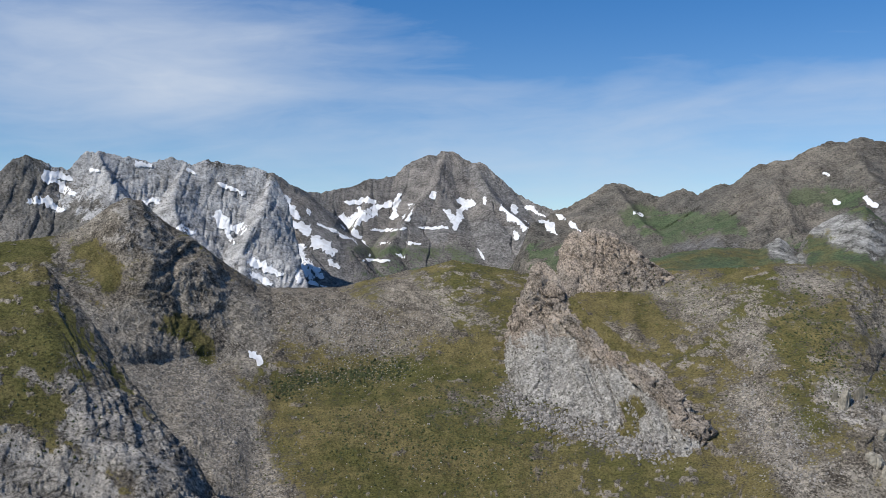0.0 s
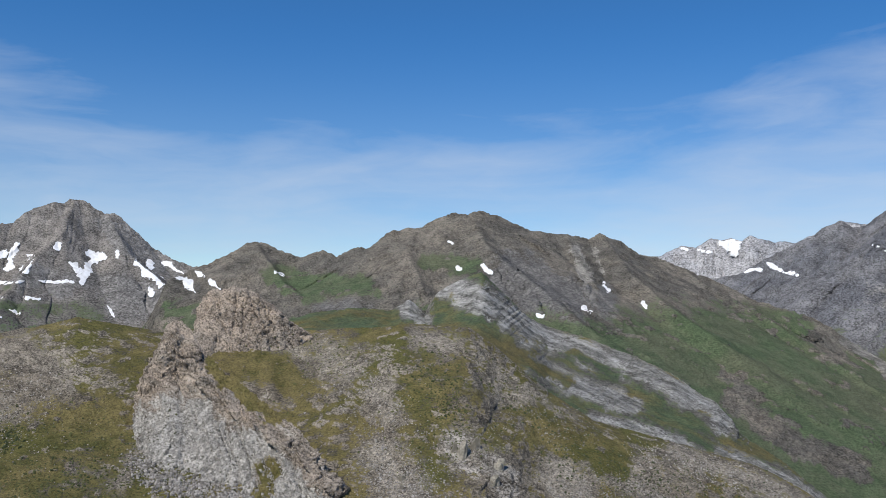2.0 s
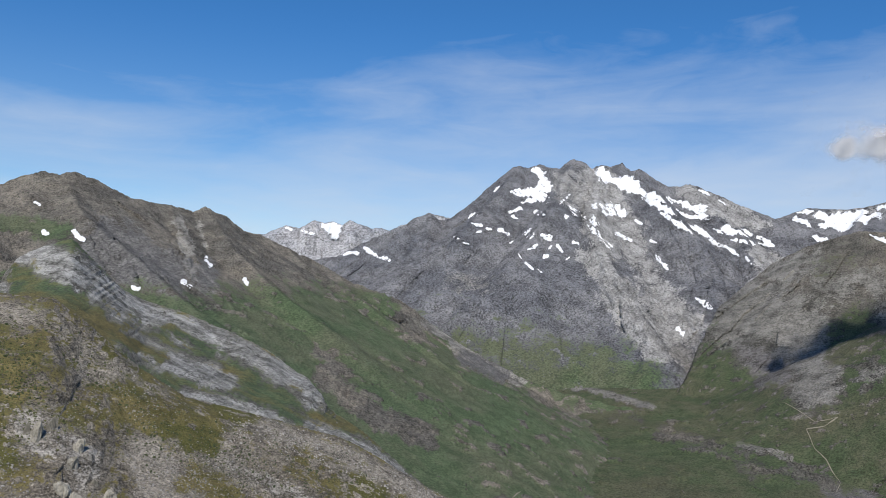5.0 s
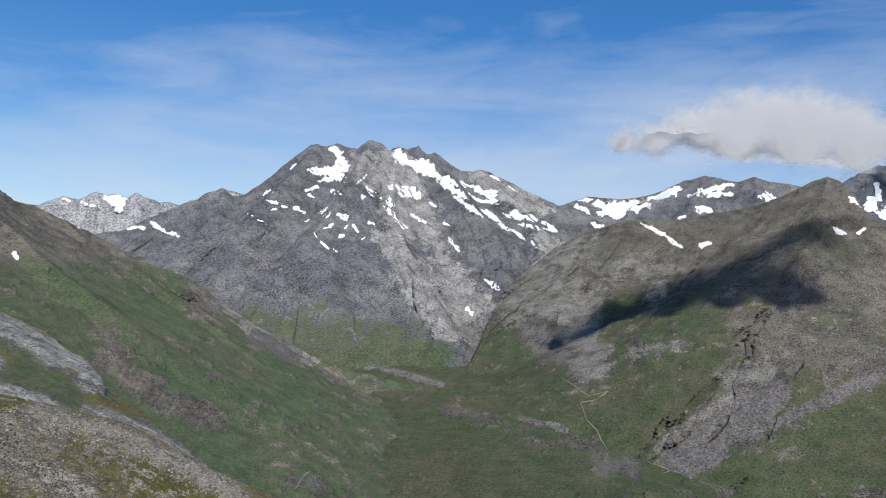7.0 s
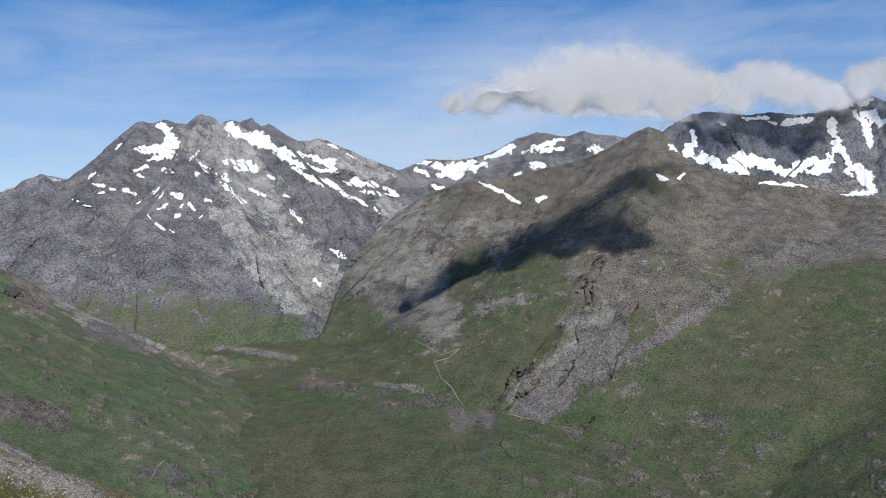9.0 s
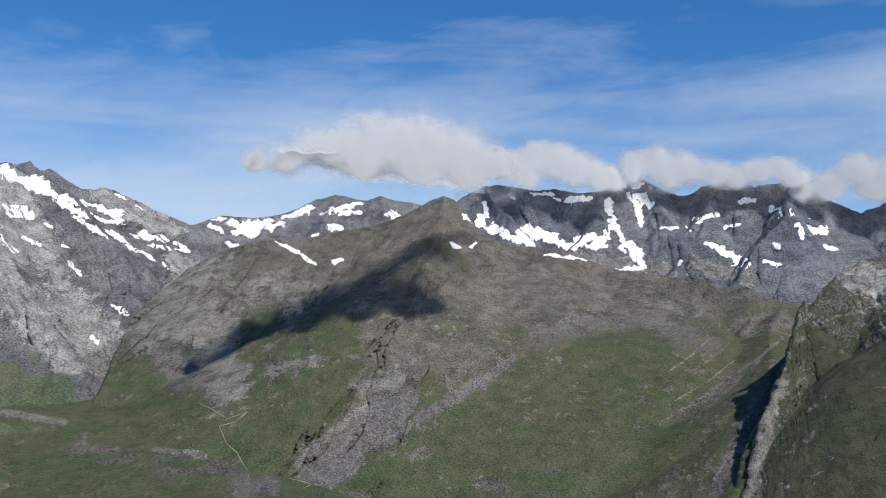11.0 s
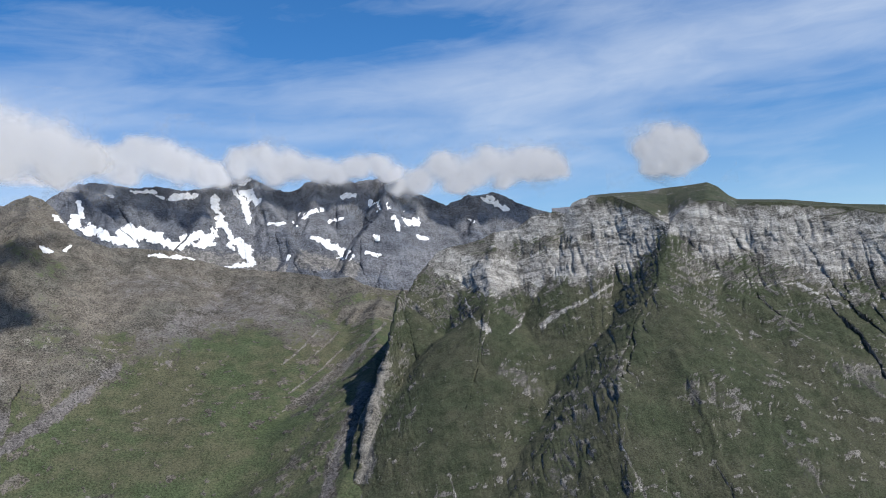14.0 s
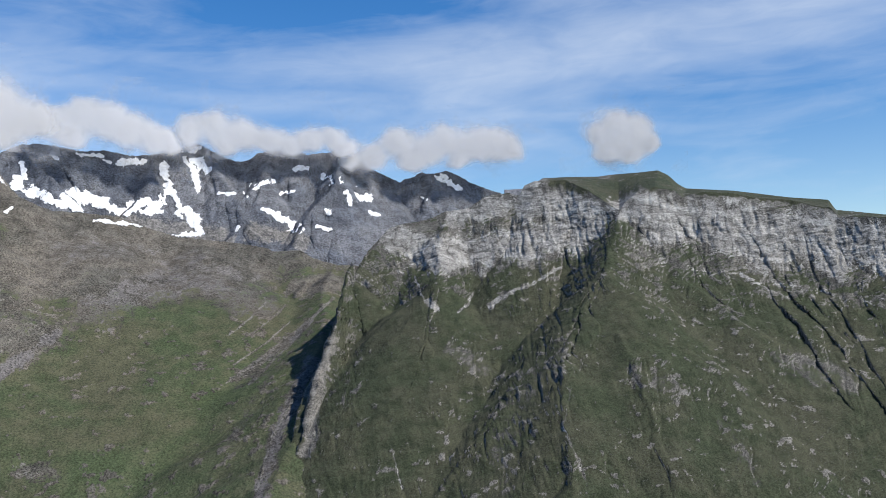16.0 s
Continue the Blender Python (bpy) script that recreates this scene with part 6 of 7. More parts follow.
# ---- snow ----
snow("limestone_mountain", 0.24, (-24.43, 4.67), (-23.03, 4.18))
snow("limestone_mountain", 0.24, (-24.58, 4.13), (-23.97, 4.08), (-22.72, 3.27))
snow("limestone_mountain", 0.24, (-25.40, 2.87), (-24.43, 2.79), (-23.44, 2.47))
snow("limestone_mountain", 0.19, (-19.34, 5.32), (-18.41, 5.18))
snow("limestone_mountain", 0.29, (-19.83, 3.16), (-18.84, 2.90), (-18.01, 2.92))
snow("limestone_mountain", 0.12, (-16.32, 4.99), (-15.81, 4.72))
snow("limestone_mountain", 0.19, (-14.44, 4.15), (-13.74, 3.98), (-12.79, 3.53))
snow("limestone_mountain", 0.34, (-14.33, 2.36), (-14.09, 1.65), (-13.63, 1.40), (-12.79, 1.30))
snow("limestone_mountain", 0.19, (-13.91, 1.29), (-13.39, 0.32))
snow("limestone_mountain", 0.29, (-12.51, -0.69), (-11.10, -1.41), (-10.45, -1.56))
snow("limestone_mountain", 0.19, (-12.51, -1.41), (-11.10, -2.32))
snow("limestone_mountain", 0.19, (-10.85, 4.20), (-10.38, 3.49), (-9.67, 2.40), (-9.31, 1.86))
snow("limestone_mountain", 0.29, (-9.67, 1.68), (-8.77, 0.95))
snow("limestone_mountain", 0.48, (-9.59, 0.04), (-9.13, -1.06), (-8.22, -1.43))
snow("limestone_mountain", 0.29, (-9.13, -1.06), (-7.86, -1.79))
snow("limestone_mountain", 0.19, (-9.49, -1.42), (-9.31, -2.15))
snow("limestone_mountain", 0.38, (-8.40, 0.77), (-7.13, -0.15))
snow("limestone_mountain", 0.14, (-8.77, 2.59), (-8.66, 2.23))
snow("limestone_mountain", 0.14, (-8.77, -2.15), (-7.50, -2.53))
snow("limestone_mountain", 0.14, (-7.50, -0.70), (-6.77, -1.25))
snow("limestone_mountain", 0.24, (-16.83, 1.27), (-15.81, 1.10))
snow("limestone_mountain", 0.10, (-21.93, 4.82), (-21.45, 4.70))
snow("central_peak", 0.19, (-6.40, 2.97), (-5.31, 3.16), (-4.39, 3.09))
snow("central_peak", 0.19, (-5.49, 2.79), (-5.31, 2.32), (-6.22, 2.02), (-6.95, 2.05))
snow("central_peak", 0.29, (-3.47, 3.10), (-4.39, 2.61), (-4.94, 2.06), (-6.04, 1.69), (-6.77, 1.50))
snow("central_peak", 0.24, (-6.77, 2.05), (-5.67, 1.07), (-5.31, 0.77))
snow("central_peak", 0.19, (-2.84, 3.61), (-3.10, 2.80), (-3.36, 1.95))
snow("central_peak", 0.24, (-1.96, 2.81), (-2.44, 1.96))
snow("central_peak", 0.19, (-0.70, 3.65), (-0.59, 3.36))
snow("central_peak", 0.24, (1.03, 3.29), (1.33, 2.81), (2.00, 2.92))
snow("central_peak", 0.29, (1.33, 2.81), (0.89, 1.88), (0.81, 1.40))
snow("central_peak", 0.19, (0.07, 2.55), (0.70, 1.96))
snow("central_peak", 0.10, (2.70, 3.36), (2.73, 2.91))
snow("central_peak", 0.29, (3.84, 2.73), (4.46, 2.17), (5.75, 1.51))
snow("central_peak", 0.19, (4.54, 2.76), (4.72, 2.32))
snow("central_peak", 0.19, (4.72, 1.07), (4.83, 0.70))
snow("central_peak", 0.19, (5.93, 2.24), (7.39, 0.95))
snow("central_peak", 0.14, (5.38, 2.79), (6.66, 2.06))
snow("central_peak", 0.14, (-5.31, 0.59), (-4.76, -0.44))
snow("central_peak", 0.12, (-6.77, 0.95), (-5.31, 0.40))
snow("central_peak", 0.10, (-4.76, 1.22), (-3.10, 1.25))
snow("central_peak", 0.10, (-1.63, 1.40), (0.41, 1.40))
snow("central_peak", 0.10, (-4.39, 0.33), (-3.47, 0.41))
snow("central_peak", 0.10, (-2.36, 0.41), (-1.44, 0.33))
snow("central_peak", 0.10, (-3.10, -0.33), (-2.55, -0.59))
snow("central_peak", 0.07, (2.25, 0.04), (2.73, -0.70))
snow("central_peak", 0.19, (8.30, 1.68), (8.84, 1.06))
snow("central_peak", 0.10, (-8.22, 1.68), (-6.77, 1.06))
snow("central_peak", 0.10, (-5.31, -0.70), (-3.47, -0.77))
snow("central_peak", 0.07, (-3.47, 1.14), (-2.36, 1.37))
snow("central_peak", 0.10, (7.39, 2.23), (7.93, 1.87))
snow("schist_mountain", 0.19, (33.56, 1.91), (33.89, 1.44))
snow("schist_mountain", 0.19, (32.27, 0.39), (32.78, 0.15))
snow("schist_mountain", 0.14, (36.04, 0.75), (36.23, 0.38))
snow("schist_mountain", 0.14, (29.31, -0.15), (29.72, -0.22))
snow("schist_mountain", 0.10, (23.46, 4.51), (23.79, 4.42))
snow("schist_mountain", 0.14, (25.65, 2.92), (26.40, 2.52))
snow("schist_mountain", 0.14, (24.06, 2.87), (24.33, 2.74))
snow("schist_mountain", 0.14, (12.30, 2.38), (12.86, 2.13))
snow("ground_near", 0.24, (-12.34, -6.72), (-11.74, -7.24))
snow("ground_near", 0.10, (-12.51, -6.50), (-12.23, -6.87))
snow("snow_massif", 0.34, (54.46, 8.93), (55.08, 7.96), (55.59, 7.56))
snow("snow_massif", 0.38, (53.33, 7.38), (54.56, 7.55))
snow("snow_massif", 0.19, (52.93, 7.42), (55.40, 7.18))
snow("snow_massif", 0.24, (53.71, 6.68), (54.89, 7.03), (55.55, 6.53))
snow("snow_massif", 0.19, (52.85, 6.02), (53.63, 6.31))
snow("snow_massif", 0.19, (54.59, 6.16), (55.11, 6.02))
snow("snow_massif", 0.10, (56.09, 6.76), (56.78, 7.36))
snow("snow_massif", 0.58, (58.61, 8.78), (59.51, 8.22), (60.84, 7.76))
snow("snow_massif", 0.34, (60.24, 8.46), (61.13, 7.93))
snow("snow_massif", 0.29, (60.84, 7.84), (62.74, 7.23), (65.38, 6.65))
snow("snow_massif", 0.24, (61.43, 7.25), (63.54, 6.35), (65.48, 6.10))
snow("snow_massif", 0.17, (62.42, 6.47), (64.35, 5.30), (65.55, 5.11))
snow("snow_massif", 0.12, (63.75, 5.92), (65.86, 4.80))
snow("snow_massif", 0.12, (65.49, 4.81), (67.01, 4.16), (67.40, 3.82))
snow("snow_massif", 0.24, (66.38, 5.42), (68.05, 5.22))
snow("snow_massif", 0.12, (66.78, 4.81), (69.19, 4.58))
snow("snow_massif", 0.17, (68.43, 5.05), (69.37, 4.48))
snow("snow_massif", 0.29, (56.84, 6.56), (57.99, 5.98), (58.65, 5.59))
snow("snow_massif", 0.34, (58.31, 6.67), (59.45, 6.27), (60.28, 6.07))
snow("snow_massif", 0.14, (59.22, 6.36), (59.37, 6.89))
snow("snow_massif", 0.14, (58.03, 5.43), (58.82, 4.64), (59.84, 3.82))
snow("snow_massif", 0.14, (59.80, 5.00), (60.87, 4.52))
snow("snow_massif", 0.14, (62.41, 3.69), (63.10, 2.78))
snow("snow_massif", 0.17, (64.91, 1.15), (65.56, 0.75), (65.95, 0.41))
snow("snow_massif", 0.19, (63.92, -0.79), (64.21, -1.22))
snow("snow_massif", 0.19, (53.67, 4.77), (54.19, 4.52), (54.38, 4.94))
snow("snow_massif", 0.19, (55.06, 4.66), (55.66, 4.48))
snow("snow_massif", 0.14, (52.21, 4.88), (52.95, 4.61))
snow("snow_massif", 0.14, (50.30, 5.48), (50.77, 5.85))
snow("snow_massif", 0.14, (50.14, 5.21), (51.19, 5.08))
snow("snow_massif", 0.10, (54.10, 2.83), (54.64, 2.39))
snow("snow_massif", 0.10, (54.22, 3.68), (54.65, 3.82))
snow("snow_massif", 0.12, (56.09, 4.07), (56.46, 3.62))
snow("snow_massif", 0.10, (55.24, 3.20), (55.52, 3.41))
snow("snow_massif", 0.12, (56.52, 5.87), (57.06, 6.10))
snow("snow_massif", 0.14, (43.55, 3.21), (44.39, 2.68))
snow("snow_massif", 0.10, (42.00, 2.69), (42.98, 2.85))
snow("snow_massif", 0.10, (44.67, 2.60), (45.29, 2.47))
snow("snow_massif", 0.07, (49.32, 4.28), (49.68, 4.16))
snow("snow_massif", 0.07, (49.95, 3.89), (50.35, 3.82))
snow("snow_massif", 0.10, (53.05, 5.78), (53.46, 5.64))
snow("snow_massif", 0.07, (51.41, 4.92), (51.78, 4.88))
snow("snow_massif", 0.07, (54.53, 3.89), (54.81, 4.05))
snow("snow_massif", 0.10, (57.07, 4.29), (57.45, 4.17))
snow("snow_massif", 0.10, (61.98, 4.59), (62.36, 4.47))
snow("snow_massif", 0.10, (60.97, 5.82), (61.43, 5.63))
snow("snow_massif", 0.10, (51.85, 7.32), (52.11, 7.71))
snow("snow_massif", 0.10, (64.70, 5.61), (65.28, 5.28))
snow("snow_massif", 0.10, (65.82, 5.46), (66.39, 5.20))
snow("snow_massif", 0.09, (64.26, 6.77), (65.02, 6.37))
snow("snow_massif", 0.07, (67.76, 3.84), (68.16, 3.31))
snow("snow_massif", 0.07, (67.15, 4.91), (67.53, 4.67))
snow("snow_massif", 0.10, (64.86, 7.83), (65.50, 7.58))
snow("snow_massif", 0.07, (66.08, 7.24), (66.47, 6.97))
snow("snow_massif", 0.06, (50.79, 4.62), (51.14, 4.72))
snow("snow_massif", 0.06, (52.99, 4.06), (53.27, 4.19))
snow("snow_massif", 0.06, (55.56, 3.78), (55.77, 4.01))
snow("snow_massif", 0.06, (53.62, 3.38), (53.86, 3.10))
snow("snow_massif", 0.06, (56.71, 3.12), (56.92, 3.32))
snow("snow_massif", 0.06, (54.93, 2.44), (55.20, 2.24))
snow("far_range", 0.29, (40.81, 4.51), (41.44, 4.34), (41.67, 3.79))
snow("far_range", 0.19, (41.18, 4.59), (41.92, 4.53))
snow("far_range", 0.10, (39.34, 4.04), (40.26, 3.91))
snow("far_range", 0.10, (38.42, 4.17), (38.79, 4.03))
snow("snow_massif", 0.14, (43.53, 3.27), (44.35, 2.72))
snow("snow_massif", 0.10, (42.13, 2.88), (43.24, 2.78))
snow("snow_massif", 0.10, (44.54, 2.65), (45.17, 2.51))
snow("back_range", 0.24, (70.52, 6.16), (71.40, 5.76))
snow("back_range", 0.34, (71.73, 6.31), (72.97, 6.18), (74.04, 6.28), (75.11, 6.46))
snow("back_range", 0.24, (71.93, 5.78), (73.76, 5.84))
snow("back_range", 0.19, (73.25, 6.47), (74.46, 6.62))
snow("back_range", 0.34, (75.82, 7.06), (76.97, 7.50))
snow("back_range", 0.14, (75.03, 6.78), (76.18, 7.15))
snow("back_range", 0.19, (77.56, 7.11), (78.72, 7.55), (80.19, 7.87))
snow("back_range", 0.14, (78.73, 7.14), (79.53, 7.42))
snow("back_range", 0.19, (78.01, 6.32), (78.97, 6.23))
snow("back_range", 0.19, (77.04, 5.71), (77.38, 5.50))
snow("back_range", 0.29, (81.68, 7.20), (83.06, 6.82))
snow("back_range", 0.14, (71.60, 5.12), (72.66, 4.79))
snow("back_range", 0.14, (70.57, 6.59), (71.55, 6.63))
snow("back_range", 0.10, (79.65, 7.35), (80.20, 7.25))
snow("mid_mountain", 0.14, (74.96, 5.11), (76.24, 4.52), (77.41, 3.82))
snow("mid_mountain", 0.14, (78.35, 3.98), (79.01, 4.21))
snow("mid_mountain", 0.12, (74.71, 5.29), (75.14, 5.01))
snow("mid_mountain", 0.14, (86.08, 5.41), (86.75, 5.16))
snow("mid_mountain", 0.14, (87.35, 5.16), (87.75, 5.42))
snow("mid_mountain", 0.07, (75.87, 4.81), (76.23, 4.63))
snow("dark_range", 0.19, (88.26, 8.08), (88.45, 7.09))
snow("dark_range", 0.38, (88.30, 7.09), (87.82, 6.53), (89.20, 6.10))
snow("dark_range", 0.38, (88.75, 6.54), (89.86, 5.91), (91.56, 5.21))
snow("dark_range", 0.19, (86.89, 7.27), (87.71, 6.68))
snow("dark_range", 0.43, (90.97, 6.28), (92.07, 5.98), (92.88, 5.40))
snow("dark_range", 0.24, (90.42, 6.10), (91.41, 5.80))
snow("dark_range", 0.24, (92.99, 5.43), (94.33, 5.17))
snow("dark_range", 0.43, (94.26, 5.54), (95.20, 5.93), (95.78, 5.42))
snow("dark_range", 0.29, (94.98, 5.31), (96.14, 5.16))
snow("dark_range", 0.29, (96.30, 8.24), (96.62, 7.04), (96.43, 6.32))
snow("dark_range", 0.34, (96.43, 6.32), (95.85, 5.60))
snow("dark_range", 0.24, (96.79, 6.50), (97.32, 5.40), (97.85, 5.04))
snow("dark_range", 0.29, (97.64, 5.40), (98.19, 4.31), (98.58, 3.80))
snow("dark_range", 0.19, (96.70, 3.70), (98.54, 3.77))
snow("dark_range", 0.19, (97.07, 5.19), (97.35, 4.79))
snow("dark_range", 0.19, (97.52, 8.65), (98.23, 7.56), (98.43, 6.40))
snow("dark_range", 0.34, (98.06, 8.46), (99.01, 7.83))
snow("dark_range", 0.19, (97.35, 9.02), (98.60, 9.16))
snow("dark_range", 0.19, (93.54, 8.10), (95.22, 8.33))
snow("dark_range", 0.14, (91.26, 8.70), (92.88, 8.54))
snow("dark_range", 0.12, (92.07, 4.70), (95.41, 4.33))
snow("dark_range", 0.14, (99.55, 6.34), (100.67, 6.32))
snow("dark_range", 0.14, (102.05, 6.86), (103.15, 7.08))
snow("dark_range", 0.14, (101.64, 6.84), (102.12, 6.61))
snow("dark_range", 0.14, (103.40, 6.19), (104.48, 6.51))
snow("dark_range", 0.19, (104.37, 7.78), (105.31, 7.98))
snow("dark_range", 0.29, (106.28, 7.39), (106.99, 7.09))
snow("dark_range", 0.19, (107.38, 7.21), (108.39, 6.69))
snow("dark_range", 0.29, (107.74, 6.37), (108.30, 5.91), (109.31, 5.91))
snow("dark_range", 0.19, (107.84, 6.23), (108.01, 5.51))
snow("dark_range", 0.24, (102.54, 5.26), (103.71, 4.60), (104.90, 3.95))
snow("dark_range", 0.14, (103.86, 3.90), (104.76, 3.78))
snow("dark_range", 0.14, (105.69, 4.05), (106.72, 3.93))
snow("dark_range", 0.12, (106.36, 5.25), (106.65, 4.86))
snow("dark_range", 0.12, (109.16, 5.03), (109.90, 4.71))
snow("dark_range", 0.10, (100.63, 3.93), (100.85, 4.22))
snow("dark_range", 0.10, (89.86, 8.56), (90.30, 8.30))
snow("dark_range", 0.10, (92.81, 8.36), (93.25, 8.14))
snow("dark_range", 0.10, (101.19, 6.42), (101.42, 6.06))
snow("dark_range", 0.14, (102.37, 5.40), (102.57, 5.12))
snow("dark_range", 0.19, (113.49, 7.20), (114.19, 6.79), (115.29, 6.32))
snow("dark_range", 0.14, (113.94, 7.31), (114.34, 6.97))
snow("dark_range", 0.10, (112.62, 5.89), (112.99, 5.70))



# ---- cumulus over the far ridges ----
def cloud_material():
    mat = bpy.data.materials.new("cumulus")
    mat.use_nodes = True
    n = Nodes(mat.node_tree)
    at = n.add("ShaderNodeUVMap", uv_map="face").outputs[0]
    dense = n.add("ShaderNodeSeparateColor", {0: n.add("ShaderNodeVertexColor", layer_name="dense").outputs[0]}).outputs[0]
    curl = n.noise(at, 0.42, 6.0, 0.55, 0.4)
    alpha = n.ramp(n.math("ADD", dense, n.math("MULTIPLY", n.math("SUBTRACT", curl, 0.5), 0.95)), 0.05, 0.78, 0.0, 0.95)
    white = n.add("ShaderNodeBsdfDiffuse", {"Color": (0.77, 0.77, 0.785, 1)})
    lit = n.add("ShaderNodeBsdfTranslucent", {"Color": (0.77, 0.77, 0.785, 1)})
    body = n.add("ShaderNodeMixShader", {0: 0.6, 1: white.outputs[0], 2: lit.outputs[0]})
    clear = n.add("ShaderNodeBsdfTransparent")
    out = n.add("ShaderNodeMixShader", {0: alpha, 1: clear.outputs[0], 2: body.outputs[0]})
    n.add("ShaderNodeOutputMaterial", {0: out.outputs[0]})
    return mat


cloud_mat = cloud_material()


def vapour(name, x, y, z, dense, heap):
    far = np.hypot(x, y)
    way = np.degrees(np.stack([np.arctan2(x, y), np.arctan2(z, far)], -1)) + float(far[0, 0]) % 97
    ob = mesh_object(name, x, y, z, None, cloud_mat, "", "", "", way)
    col = ob.data.color_attributes.new("dense", "FLOAT_COLOR", "POINT")
    v = np.clip(dense, 0, 1)
    col.data.foreach_set("color", np.stack([v, v, v, v * 0 + 1], -1).astype(np.float32).ravel())
    ob.parent = heap


def cloud(puffs, dist, seed, shade, label):
    """A cloud of sheets that face the camera: rounded puffs (bearing, height and radius in degrees) that run together,
    dense in the middle and torn at the rims.
    """
    heap = new("cumulus_cloud")
    tagged(heap, label, "cloud", "clouds over the ridges")
    p = np.array(puffs)
    az = np.arange((p[:, 0] - p[:, 2]).min() - 1.4, (p[:, 0] + p[:, 2]).max() + 1.4, 0.06)
    el = np.arange((p[:, 1] - p[:, 2]).min() - 1.0, (p[:, 1] + p[:, 2]).max() + 1.0, 0.06)
    AZ, EL = np.meshgrid(az, el)
    wa, we = (0.6 * fbm(AZ, EL, 0 * AZ + seed + k, 2.4, 3, 0.45) for k in (0.0, 9.0))
    body = sum(np.exp(3.6 * np.clip(1.15 - np.hypot(AZ - a + wa, (EL - e + we) * np.where(EL < e, 1.25, 1.0)) / rad, -1, 1)) for a, e, rad in puffs)
    body = np.log(body) / 3.6 - 0.1
    thick = np.clip(body, 0, 1)
    d = dist - 0.0175 * dist * 0.5 * np.sqrt(thick + 0.1) - 0.0008 * dist * fbm(AZ, EL, 0 * AZ + seed, 1.6, 3, 0.4) * thick
    # lean the sheet back so that the sun brightens it
    d = d + 0.0175 * dist * 1.3 * (EL - EL.mean())
    A, E = np.radians(AZ), np.radians(EL)
    vapour("veil", d * np.sin(A), d * np.cos(A), d * np.tan(E), smooth(body, -0.1, 1.0), heap)
    # thin torn wisps round and behind it
    loose = 0.55 * smooth(body + 0.5 * fbm(AZ, EL * 1.6, 0 * AZ + seed + 40, 2.0, 5, 0.55), -0.35, 0.9)
    d = dist * 1.02 + 0.01 * dist * thick + 0.0175 * dist * 1.3 * (EL - EL.mean())
    vapour("wisps", d * np.sin(A), d * np.cos(A), d * np.tan(E), loose, heap)
    if shade:
        # a thin sheet added behind the veil, skewed so its shadow fits the slopes
        az, depth = np.arange(p[:, 0].min(), p[:, 0].max() + 1.0, 0.15), np.linspace(-1, 1, 24)
        AZ, DE = np.meshgrid(az, depth)
        A, d = np.radians(AZ), 1.11 * dist + 0.092 * dist * DE + 34.0 * (AZ - p[:, 0].mean())
        side = smooth(np.minimum(AZ - az[0], az[-1] - AZ), 0.3, 3.2) * (1 - DE ** 2) + 0.5 * fbm(AZ, DE * 1.5, 0 * AZ + seed, 1.5, 4, 0.55)
        z = dist * math.tan(radians(p[:, 1].mean())) + 12 * fbm(AZ, DE * 2, 0 * AZ + seed, 1.2, 3)
        vapour("body", d * np.sin(A), d * np.cos(A), z, side * shade, heap)
    return heap

# distance chosen so the added sheet's shadow reaches the mid mountain
cloud([(73.2, 10.4, 1.0), (75.0, 10.6, 1.4), (77.2, 11.3, 1.6), (79.4, 11.5, 1.8), (81.0, 12.0, 1.7), (82.9, 11.6, 2.3), (85.0, 12.0, 1.9), (86.7, 11.3, 1.7), (88.0, 10.6, 1.5), (89.1, 10.4, 1.3), (80.2, 10.3, 1.5), (83.9, 10.2, 1.7), (86.9, 10.0, 1.5)], 2500, 3, 0.62, "grey-based white cumulus bank drifting low over the valley head")
cloud([(90.0, 10.2, 1.5), (91.7, 11.0, 1.4), (93.0, 10.6, 1.5), (94.3, 10.0, 1.3), (95.7, 9.7, 1.3), (91.0, 9.6, 1.1), (96.8, 9.5, 1.0)], 4480, 5, 0.0, "bright white cumulus puff resting on the dark ridge")
cloud([(97.9, 10.1, 1.3), (99.5, 10.6, 1.3), (101.2, 10.0, 1.5), (102.8, 9.7, 1.3), (104.1, 9.2, 1.2), (105.5, 9.6, 1.2), (107.0, 9.7, 1.0), (100.0, 9.5, 1.0), (107.7, 9.0, 1.0)], 4540, 8, 0.0, "ragged grey cumulus veiling the dark summits")
cloud([(108.0, 8.3, 1.0), (109.5, 8.7, 1.2), (111.2, 9.5, 1.4), (112.9, 9.0, 1.6), (114.3, 9.5, 1.4), (116.0, 9.1, 1.6), (117.5, 9.0, 1.4), (118.4, 8.5, 1.1), (111.9, 8.3, 1.1), (115.2, 8.1, 1.0)], 4540, 11, 0.0, "low white cumulus bank against the dark summits")
cloud([(124.2, 9.5, 1.1), (125.4, 9.9, 1.3), (126.6, 9.3, 1.3), (125.5, 8.8, 1.5), (127.4, 8.6, 1.0), (124.6, 8.3, 1.0), (126.3, 8.1, 1.0)], 4300, 13, 0.0, "single small white cumulus puff above the plateau")



